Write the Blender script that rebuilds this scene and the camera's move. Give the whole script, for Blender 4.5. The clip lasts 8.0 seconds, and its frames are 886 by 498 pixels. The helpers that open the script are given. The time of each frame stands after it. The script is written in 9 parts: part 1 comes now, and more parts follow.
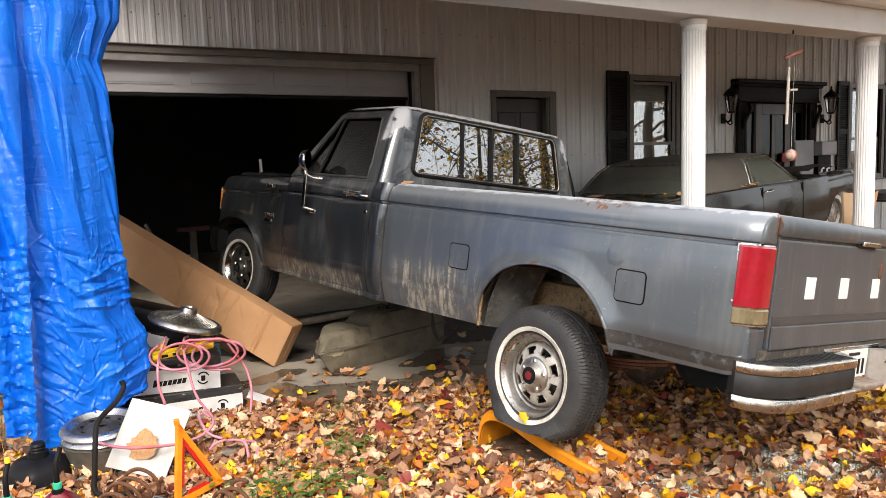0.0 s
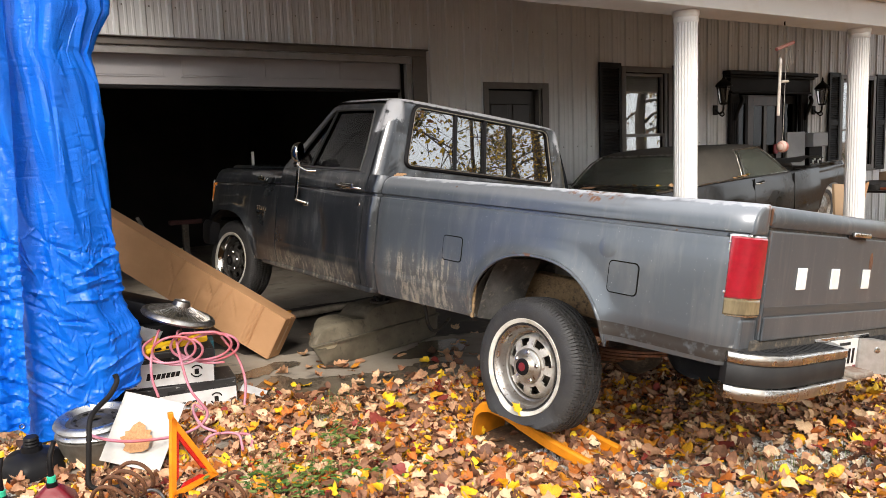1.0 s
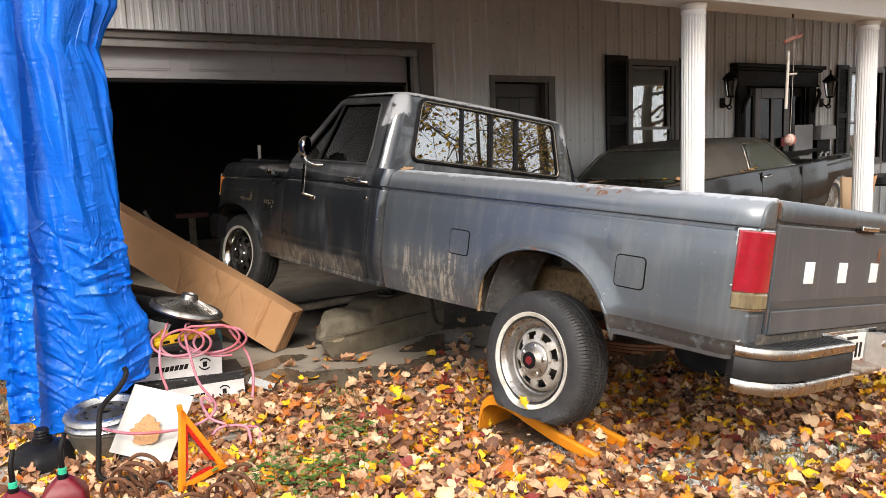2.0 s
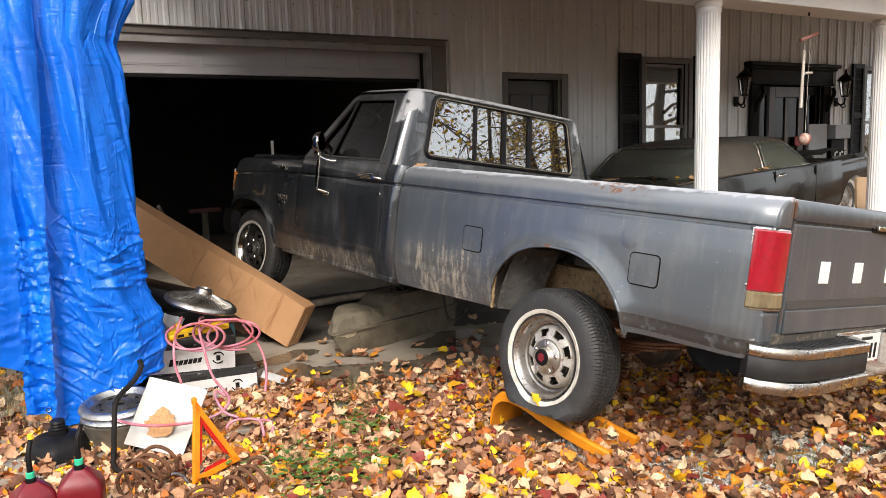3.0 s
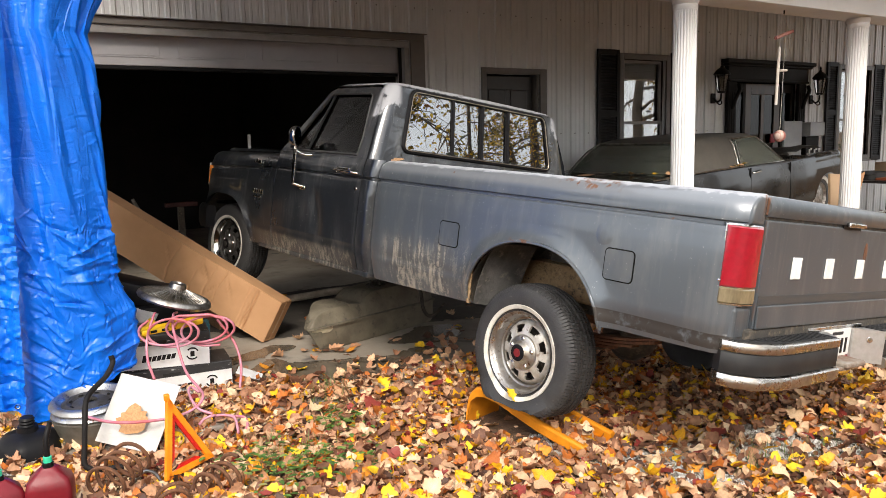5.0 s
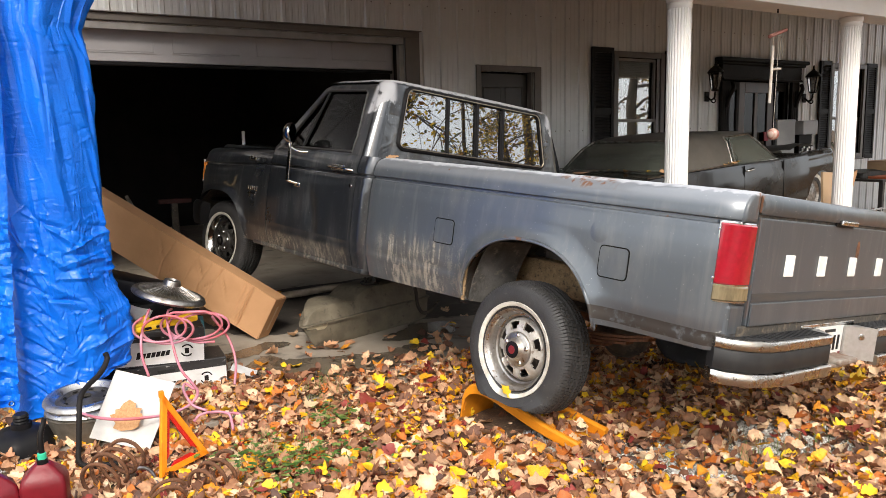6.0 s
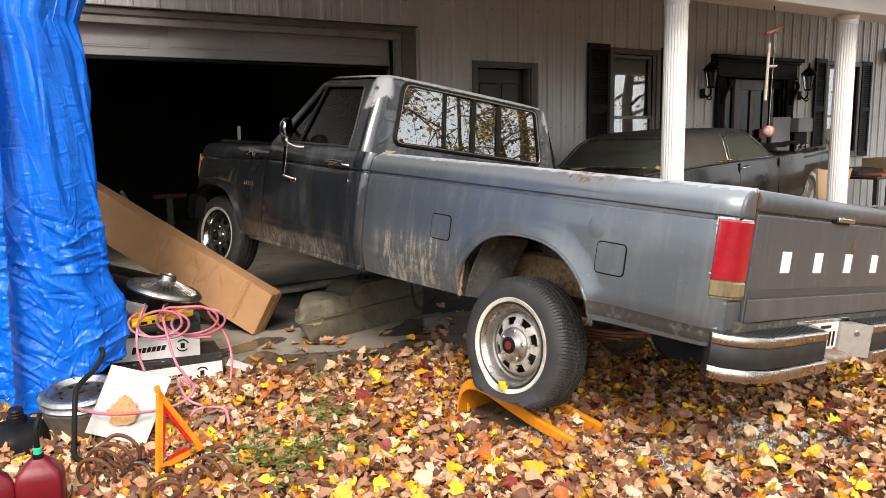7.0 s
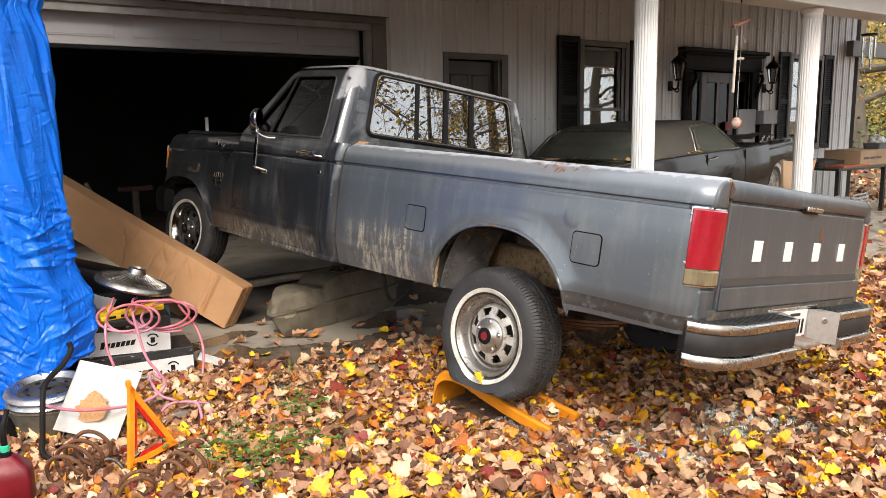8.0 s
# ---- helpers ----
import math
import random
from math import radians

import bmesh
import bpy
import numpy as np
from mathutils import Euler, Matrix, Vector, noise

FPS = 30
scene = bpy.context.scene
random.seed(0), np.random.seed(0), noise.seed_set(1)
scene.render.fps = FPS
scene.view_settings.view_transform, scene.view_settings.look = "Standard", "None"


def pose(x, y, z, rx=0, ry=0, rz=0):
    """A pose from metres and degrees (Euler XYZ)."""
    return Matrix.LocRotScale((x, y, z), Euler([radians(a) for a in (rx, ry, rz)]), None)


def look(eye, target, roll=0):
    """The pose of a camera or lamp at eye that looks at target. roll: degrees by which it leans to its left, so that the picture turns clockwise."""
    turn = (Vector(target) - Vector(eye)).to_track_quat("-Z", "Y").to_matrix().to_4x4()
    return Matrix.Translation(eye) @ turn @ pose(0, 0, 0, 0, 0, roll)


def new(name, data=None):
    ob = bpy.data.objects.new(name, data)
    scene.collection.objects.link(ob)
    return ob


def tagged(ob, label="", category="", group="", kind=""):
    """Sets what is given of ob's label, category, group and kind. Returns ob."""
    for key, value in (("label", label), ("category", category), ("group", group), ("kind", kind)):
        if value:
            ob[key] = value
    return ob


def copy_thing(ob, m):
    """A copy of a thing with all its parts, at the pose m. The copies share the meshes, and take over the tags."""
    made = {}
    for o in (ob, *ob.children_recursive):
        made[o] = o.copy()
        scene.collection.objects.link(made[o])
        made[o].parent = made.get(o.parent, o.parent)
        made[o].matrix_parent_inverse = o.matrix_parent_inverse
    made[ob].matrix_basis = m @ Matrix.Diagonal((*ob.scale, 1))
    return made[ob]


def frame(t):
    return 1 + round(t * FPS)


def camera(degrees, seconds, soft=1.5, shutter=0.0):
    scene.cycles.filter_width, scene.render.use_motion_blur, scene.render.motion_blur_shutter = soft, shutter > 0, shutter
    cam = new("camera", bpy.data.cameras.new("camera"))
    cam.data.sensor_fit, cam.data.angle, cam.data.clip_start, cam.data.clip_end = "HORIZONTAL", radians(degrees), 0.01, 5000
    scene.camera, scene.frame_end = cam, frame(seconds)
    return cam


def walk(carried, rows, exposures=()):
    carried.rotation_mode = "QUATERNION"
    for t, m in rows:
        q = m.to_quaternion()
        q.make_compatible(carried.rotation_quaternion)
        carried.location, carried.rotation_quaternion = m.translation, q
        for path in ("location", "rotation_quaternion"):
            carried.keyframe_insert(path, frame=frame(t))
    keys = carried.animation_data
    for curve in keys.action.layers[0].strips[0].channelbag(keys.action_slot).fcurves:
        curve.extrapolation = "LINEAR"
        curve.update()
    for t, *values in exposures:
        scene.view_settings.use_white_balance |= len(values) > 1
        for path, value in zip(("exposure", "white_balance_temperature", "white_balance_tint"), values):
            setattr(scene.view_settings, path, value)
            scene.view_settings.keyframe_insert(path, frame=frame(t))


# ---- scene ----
cam = camera(61.36, 8.0, soft=0.6)
PATH = [
    (0.0, pose(0.000, 0.000, 1.492, 83.53, 2.01, -31.18)),
    (0.5, pose(0.001, 0.002, 1.491, 83.27, 2.05, -31.50)),
    (1.0, pose(-0.004, -0.002, 1.492, 82.92, 2.15, -31.75)),
    (1.5, pose(0.004, -0.004, 1.494, 82.60, 2.24, -31.70)),
    (2.0, pose(-0.014, -0.005, 1.496, 82.41, 2.19, -31.32)),
    (3.5, pose(-0.036, -0.002, 1.495, 82.11, 1.69, -30.39)),
    (4.0, pose(-0.033, 0.005, 1.493, 82.02, 1.56, -30.90)),
    (4.5, pose(-0.010, 0.001, 1.494, 81.91, 1.52, -31.54)),
    (6.0, pose(-0.020, -0.006, 1.494, 81.57, 1.30, -32.46)),
    (6.5, pose(-0.022, -0.004, 1.491, 81.41, 1.16, -32.40)),
    (7.0, pose(-0.028, 0.001, 1.490, 81.28, 1.06, -32.82)),
    (7.5, pose(-0.039, 0.009, 1.494, 81.11, 1.01, -33.84)),
    (8.0, pose(-0.048, 0.027, 1.481, 80.67, 0.99, -35.22)),
]
walk(cam, PATH, exposures=[(0.0, 0.92), (8.0, 0.92)])

# ---- light: an overcast autumn day ----
world = bpy.data.worlds.new("overcast_sky")
scene.world = world
world.use_nodes = True
wn = world.node_tree
wn.nodes.clear()
w_out = wn.nodes.new("ShaderNodeOutputWorld")
w_bg = wn.nodes.new("ShaderNodeBackground")
w_sky = wn.nodes.new("ShaderNodeTexSky")
w_sky.sky_type = "NISHITA"
w_sky.sun_disc = False
w_sky.sun_elevation = radians(38)
w_sky.sun_rotation = radians(200)
w_sky.dust_density = 4.0
w_mix = wn.nodes.new("ShaderNodeMix")
w_mix.data_type = "RGBA"
w_mix.inputs[0].default_value = 0.75
w_mix.inputs[7].default_value = (8.9, 9.1, 9.35, 1)
wn.links.new(w_sky.outputs[0], w_mix.inputs[6])
wn.links.new(w_mix.outputs[2], w_bg.inputs[0])
w_bg.inputs[1].default_value = 0.15
wn.links.new(w_bg.outputs[0], w_out.inputs[0])
sun = new("sun", bpy.data.lights.new("sun", "SUN"))
sun.data.energy = 2.1
sun.data.angle = radians(18)
sun.data.color = (1.0, 0.92, 0.82)
sun.matrix_world = look((-5, -7, 10), (2, 4, 0))


# ---- materials ----
def mat(name, color, rough=0.6, metal=0.0, color2=None, scale=4.0, bump=0.0, bump_scale=60.0, detail=6.0, low=0.35, high=0.65,
        coat=0.0, spec=0.5, color3=None, scale3=40.0, low3=0.55, high3=0.7, rough2=None, stretch=(1, 1, 1), random_hue=0.0):
    """A surface with two scales of variation: broad patches of color2, fine specks of color3, and a fine relief."""
    m = bpy.data.materials.new(name)
    m.use_nodes = True
    nt = m.node_tree
    b = nt.nodes["Principled BSDF"]
    b.inputs["Roughness"].default_value = rough
    b.inputs["Metallic"].default_value = metal
    b.inputs["Specular IOR Level"].default_value = spec
    b.inputs["Coat Weight"].default_value = coat
    b.inputs["Coat Roughness"].default_value = 0.12
    tc = nt.nodes.new("ShaderNodeTexCoord")
    mp = nt.nodes.new("ShaderNodeMapping")
    mp.inputs["Scale"].default_value = stretch
    nt.links.new(tc.outputs["Object"], mp.inputs[0])

    def noise_ramp(sc, lo, hi):
        n = nt.nodes.new("ShaderNodeTexNoise")
        n.inputs["Scale"].default_value = sc
        n.inputs["Detail"].default_value = detail
        n.inputs["Roughness"].default_value = 0.62
        nt.links.new(mp.outputs[0], n.inputs["Vector"])
        r = nt.nodes.new("ShaderNodeMapRange")
        r.inputs[1].default_value, r.inputs[2].default_value = lo, hi
        nt.links.new(n.outputs["Fac"], r.inputs[0])
        return r.outputs[0]

    def blend(fac, a, c):
        x = nt.nodes.new("ShaderNodeMix")
        x.data_type = "RGBA"
        nt.links.new(fac, x.inputs[0])
        if isinstance(a, tuple):
            x.inputs[6].default_value = (*a, 1)
        else:
            nt.links.new(a, x.inputs[6])
        x.inputs[7].default_value = (*c, 1)
        return x.outputs[2]
    col = color
    if color2:
        f = noise_ramp(scale, low, high)
        col = blend(f, col, color2)
        if rough2 is not None:
            rr = nt.nodes.new("ShaderNodeMapRange")
            rr.inputs[3].default_value, rr.inputs[4].default_value = rough, rough2
            nt.links.new(f, rr.inputs[0])
            nt.links.new(rr.outputs[0], b.inputs["Roughness"])
    if color3:
        col = blend(noise_ramp(scale3, low3, high3), col, color3)
    if random_hue:
        oi = nt.nodes.new("ShaderNodeObjectInfo")
        hs = nt.nodes.new("ShaderNodeHueSaturation")
        vr = nt.nodes.new("ShaderNodeMapRange")
        vr.inputs[3].default_value, vr.inputs[4].default_value = 1 - random_hue, 1 + random_hue
        nt.links.new(oi.outputs["Random"], vr.inputs[0])
        nt.links.new(vr.outputs[0], hs.inputs["Value"])
        if isinstance(col, tuple):
            hs.inputs["Color"].default_value = (*col, 1)
        else:
            nt.links.new(col, hs.inputs["Color"])
        col = hs.outputs[0]
    if isinstance(col, tuple):
        b.inputs["Base Color"].default_value = (*col, 1)
    else:
        nt.links.new(col, b.inputs["Base Color"])
    if bump:
        n = nt.nodes.new("ShaderNodeTexNoise")
        n.inputs["Scale"].default_value = bump_scale
        n.inputs["Detail"].default_value = 5
        nt.links.new(mp.outputs[0], n.inputs["Vector"])
        bp = nt.nodes.new("ShaderNodeBump")
        bp.inputs["Strength"].default_value = bump
        bp.inputs["Distance"].default_value = 0.01
        nt.links.new(n.outputs["Fac"], bp.inputs["Height"])
        nt.links.new(bp.outputs[0], b.inputs["Normal"])
    return m


def glass_mat(name, tint=(0.9, 0.95, 0.95), rough=0.02, ior=1.5):
    m = bpy.data.materials.new(name)
    m.use_nodes = True
    b = m.node_tree.nodes["Principled BSDF"]
    b.inputs["Base Color"].default_value = (*tint, 1)
    b.inputs["Roughness"].default_value = rough
    b.inputs["Transmission Weight"].default_value = 1.0
    b.inputs["IOR"].default_value = ior
    return m


M_SIDING = mat("pale_metal_siding", (0.63, 0.63, 0.63), 0.45, color2=(0.55, 0.55, 0.55), scale=1.2, bump=0.05, bump_scale=8)
M_TRIM = mat("brown_trim_paint", (0.105, 0.093, 0.084), 0.5, color2=(0.135, 0.12, 0.106), scale=3, bump=0.05)
M_GARDOOR = mat("grey_brown_garage_door_steel", (0.28, 0.27, 0.28), 0.40, color2=(0.32, 0.31, 0.32), scale=2, bump=0.06, bump_scale=150)
M_WHITE = mat("white_vinyl_paint", (0.68, 0.675, 0.665), 0.45, color2=(0.60, 0.585, 0.555), scale=2.5, low=0.5, high=0.8, bump=0.03)
M_DARK = mat("near_black_board", (0.030, 0.028, 0.026), 0.9, color2=(0.018, 0.018, 0.018), scale=2, spec=0.2)
M_BLACKPAINT = mat("black_painted_wood", (0.009, 0.008, 0.008), 0.6, color2=(0.016, 0.014, 0.013), scale=5, bump=0.05, spec=0.12)
M_CONCRETE = mat("worn_concrete", (0.38, 0.335, 0.275), 0.75, color2=(0.25, 0.21, 0.165), scale=1.6, color3=(0.10, 0.09, 0.08), scale3=3.0, low3=0.58, high3=0.7, bump=0.25, bump_scale=40)
M_WET = mat("wet_concrete", (0.150, 0.122, 0.090), 0.13, color2=(0.080, 0.063, 0.046), scale=2.6, bump=0.05, bump_scale=30)
M_SOIL = mat("leaf_mould_and_gravel_soil", (0.085, 0.055, 0.034), 0.95, color2=(0.17, 0.105, 0.06), scale=14, color3=(0.30, 0.19, 0.10), scale3=45, bump=0.8, bump_scale=60)
def truck_paint():
    """Dark grey metallic paint: chalky where the clear coat has peeled, mud thrown up low down, rust at the edges."""
    m = bpy.data.materials.new("weathered_dark_grey_metallic_paint")
    m.use_nodes = True
    nt = m.node_tree
    b = nt.nodes["Principled BSDF"]
    tc = nt.nodes.new("ShaderNodeTexCoord")
    sep = nt.nodes.new("ShaderNodeSeparateXYZ")
    nt.links.new(tc.outputs["Object"], sep.inputs[0])
    X, Y, Z = sep.outputs

    def val(node_in, v):
        if isinstance(v, (int, float)):
            node_in.default_value = v
        else:
            nt.links.new(v, node_in)

    def op(kind, a, c=0.0):
        n = nt.nodes.new("ShaderNodeMath")
        n.operation = kind
        n.use_clamp = False
        val(n.inputs[0], a)
        val(n.inputs[1], c)
        return n.outputs[0]

    def step(v, lo, hi):
        n = nt.nodes.new("ShaderNodeMapRange")
        n.interpolation_type = "SMOOTHSTEP"
        val(n.inputs[0], v)
        n.inputs[1].default_value, n.inputs[2].default_value = lo, hi
        return n.outputs[0]

    def nz(scale, stretch=(1, 1, 1), detail=6.0, rough=0.6):
        mp = nt.nodes.new("ShaderNodeMapping")
        mp.inputs["Scale"].default_value = stretch
        nt.links.new(tc.outputs["Object"], mp.inputs[0])
        n = nt.nodes.new("ShaderNodeTexNoise")
        n.inputs["Scale"].default_value = scale
        n.inputs["Detail"].default_value = detail
        n.inputs["Roughness"].default_value = rough
        nt.links.new(mp.outputs[0], n.inputs["Vector"])
        return n.outputs["Fac"]

    def mix(f, a, c):
        n = nt.nodes.new("ShaderNodeMix")
        n.data_type = "RGBA"
        val(n.inputs[0], f)
        if isinstance(a, tuple):
            n.inputs[6].default_value = (*a, 1)
        else:
            nt.links.new(a, n.inputs[6])
        n.inputs[7].default_value = (*c, 1)
        return n.outputs[2]

    def band(v, a, c, d, e):
        return op("MULTIPLY", step(v, a, c), op("SUBTRACT", 1.0, step(v, d, e)))
    broad = nz(1.7)
    fine = nz(26, detail=8)
    bed_zone = op("SUBTRACT", 1.0, step(X, 1.24, 1.32))
    col = mix(step(broad, 0.35, 0.7), (0.020, 0.023, 0.028), (0.038, 0.043, 0.051))
    # tailgate toned darker than the bed, for the dark that its face mirrors
    col = mix(op("SUBTRACT", 1.0, step(X, -1.062, -1.056)), col, (0.062, 0.071, 0.080))
    # bed coloured lighter than the shaded cab: part fading, part its brighter light
    col = mix(op("MULTIPLY", op("MULTIPLY", bed_zone, step(X, -1.062, -1.056)), 0.74), col, (0.104, 0.119, 0.135))
    # water marks and dust
    dust = op("MULTIPLY", op("MAXIMUM", step(nz(7, (1, 1, 0.35)), 0.48, 0.75), op("MULTIPLY", step(nz(19, (1, 1, 0.09), 7), 0.52, 0.70), 0.8)), 0.40)
    col = mix(dust, col, (0.17, 0.17, 0.165))
    specks = step(nz(120, detail=2), 0.715, 0.74)
    col = mix(op("MULTIPLY", specks, 0.8), col, (0.38, 0.38, 0.37))
    # mud between the wheel and the cab, and along the sills
    streak = nz(16, (1, 1, 0.22), 7)
    mud_x = op("MULTIPLY", band(X, 0.38, 0.62, 0.98, 1.20), op("SUBTRACT", 1.0, step(op("ADD", Z, op("MULTIPLY", streak, 0.34)), 0.96, 1.09)))
    mud_d = op("MULTIPLY", band(X, 1.40, 1.5, 2.3, 2.9), op("SUBTRACT", 1.0, step(op("ADD", Z, op("MULTIPLY", streak, 0.12)), 0.70, 0.79)))
    mud_a = op("MULTIPLY", band(X, 0.30, 0.36, 0.40, 0.55), op("SUBTRACT", 1.0, step(Z, 0.80, 0.95)))
    crust = op("ADD", op("MULTIPLY", nz(38, (1, 1, 0.16), 5), 0.9), op("MULTIPLY", nz(170, (1, 1, 0.8), 3, 0.7), 0.8))
    crust = op("ADD", crust, op("MULTIPLY", op("SUBTRACT", nz(5, (1, 1, 0.7), 3), 0.5), 0.7))
    mud = op("MULTIPLY", op("MAXIMUM", op("MAXIMUM", mud_x, op("MULTIPLY", mud_d, 0.8)), op("MULTIPLY", mud_a, 0.7)), step(crust, 0.84, 1.00))
    film = op("MAXIMUM", mud_x, op("MULTIPLY", mud_d, 0.7))
    col = mix(op("MULTIPLY", film, 0.50), col, (0.075, 0.066, 0.053))
    col = mix(op("MULTIPLY", mud, 0.80), col, (0.31, 0.275, 0.22))
    # brown tape ghost behind the wheel
    tape = op("MULTIPLY", op("SUBTRACT", 1.0, step(X, -0.46, -0.43)), band(Z, 0.688, 0.692, 0.745, 0.750))
    col = mix(op("MULTIPLY", tape, step(fine, 0.25, 0.5)), col, (0.026, 0.021, 0.017))
    # chalky peel: rails, cab corners, roof edge
    edge = op("ADD", Z, op("MULTIPLY", op("SUBTRACT", nz(22, (1, 1, 1), 5), 0.5), 0.05))
    bedrail = op("MULTIPLY", op("MULTIPLY", step(edge, 1.280, 1.288), op("MAXIMUM", step(X, -1.045, -1.03), step(op("ABSOLUTE", Y), 0.806, 0.814))), op("SUBTRACT", 1.0, step(X, 1.25, 1.27)))
    corner = op("MULTIPLY", band(X, 1.28, 1.30, 1.50, 1.54), op("MULTIPLY", step(op("ADD", Z, op("MULTIPLY", nz(9), 0.55)), 1.86, 1.92), step(op("ABSOLUTE", Y), 0.70, 0.74)))
    roof = op("MULTIPLY", step(edge, 1.774, 1.782), step(nz(5), 0.22, 0.32))
    chalk = op("MAXIMUM", op("MAXIMUM", bedrail, corner), roof)
    chalk = op("MULTIPLY", chalk, step(nz(13), 0.26, 0.42))
    # the sky's sheen on the rail tops, mixed into the colour as a pale band
    rail_sheen = op("MULTIPLY", op("MULTIPLY", step(Z, 1.215, 1.255), op("SUBTRACT", 1.0, step(Z, 1.31, 1.33))), op("MULTIPLY", op("MULTIPLY", bed_zone, step(X, -1.062, -1.056)), 0.5))
    col = mix(rail_sheen, col, (0.27, 0.28, 0.30))
    col = mix(op("MULTIPLY", chalk, 0.80), col, (0.35, 0.355, 0.375))
    # rust
    r1 = op("MULTIPLY", band(X, -0.52, -0.42, -0.22, -0.12), step(Z, 1.235, 1.262))
    r2 = op("MULTIPLY", band(X, -0.10, -0.06, 0.02, 0.10), band(Z, 0.960, 0.966, 0.974, 0.982))
    r3 = op("SUBTRACT", 1.0, step(X, -1.066, -1.058))
    r3 = op("MULTIPLY", r3, band(op("ABSOLUTE", Y), 0.80, 0.812, 0.83, 0.86))
    rust = op("MULTIPLY", op("MAXIMUM", op("MAXIMUM", r1, r2), r3), step(nz(34, (1, 1, 0.35)), 0.50, 0.60))
    rust = op("MAXIMUM", rust, op("MULTIPLY", step(nz(11, detail=9), 0.735, 0.76), 0.8))
    col = mix(rust, col, (0.13, 0.055, 0.024))
    nt.links.new(col, b.inputs["Base Color"])
    dull = op("MAXIMUM", op("MAXIMUM", chalk, op("MAXIMUM", mud, op("MULTIPLY", film, 0.7))), op("MAXIMUM", rust, tape))
    clean = op("SUBTRACT", 1.0, dull)
    gate = op("SUBTRACT", 1.0, op("MULTIPLY", 0.62, op("SUBTRACT", 1.0, step(X, -1.062, -1.056))))
    nt.links.new(op("MULTIPLY", op("MULTIPLY", clean, gate), op("SUBTRACT", 0.42, op("MULTIPLY", bed_zone, 0.10))), b.inputs["Metallic"])
    nt.links.new(op("ADD", op("MULTIPLY", dull, 0.35), op("ADD", op("ADD", 0.24, op("MULTIPLY", bed_zone, 0.05)), op("MULTIPLY", broad, 0.10))), b.inputs["Roughness"])
    nt.links.new(op("MULTIPLY", op("SUBTRACT", gate, op("MULTIPLY", bed_zone, 0.35)), op("MULTIPLY", clean, step(broad, 0.15, 0.35))), b.inputs["Coat Weight"])
    nt.links.new(op("ADD", 0.02, op("MULTIPLY", bed_zone, 0.09)), b.inputs["Coat Roughness"])
    bp = nt.nodes.new("ShaderNodeBump")
    bp.inputs["Strength"].default_value = 0.30
    bp.inputs["Distance"].default_value = 0.02
    # the sheet metal is never quite flat
    nt.links.new(op("ADD", op("MULTIPLY", nz(2.6, detail=1), 1.2), op("MULTIPLY", op("MAXIMUM", mud, rust), 0.15)), bp.inputs["Height"])
    nt.links.new(bp.outputs[0], b.inputs["Normal"])
    nt.links.new(bp.outputs[0], b.inputs["Coat Normal"])
    return m


M_PAINT = truck_paint()
M_RUBBER = mat("dusty_black_rubber", (0.022, 0.021, 0.022), 0.62, color2=(0.036, 0.035, 0.034), scale=9, color3=(0.10, 0.092, 0.085), scale3=38, low3=0.64, high3=0.75, bump=0.25, bump_scale=120)
M_BUMPERCHROME = mat("rust_pitted_bumper_chrome", (0.50, 0.48, 0.45), 0.20, 1.0, color2=(0.34, 0.29, 0.23), scale=10, low=0.42, high=0.68, rough2=0.5, color3=(0.15, 0.075, 0.035), scale3=24, low3=0.60, high3=0.68, bump=0.1, bump_scale=90)
M_BLACKPLASTIC = mat("black_plastic", (0.006, 0.006, 0.007), 0.42, color2=(0.011, 0.010, 0.010), scale=8, spec=0.12)
M_CHROME = mat("pitted_chrome", (0.62, 0.61, 0.59), 0.14, 1.0, color2=(0.40, 0.36, 0.31), scale=14, low=0.5, high=0.75, rough2=0.4, color3=(0.18, 0.10, 0.05), scale3=35, low3=0.64, high3=0.72)
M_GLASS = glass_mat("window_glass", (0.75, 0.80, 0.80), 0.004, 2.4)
M_TAIL = mat("red_lens_plastic", (0.30, 0.002, 0.016), 0.12, coat=0.9, color2=(0.24, 0.002, 0.012), scale=40)
M_AMBER = mat("amber_lens_plastic", (0.75, 0.22, 0.02), 0.2, coat=0.6)
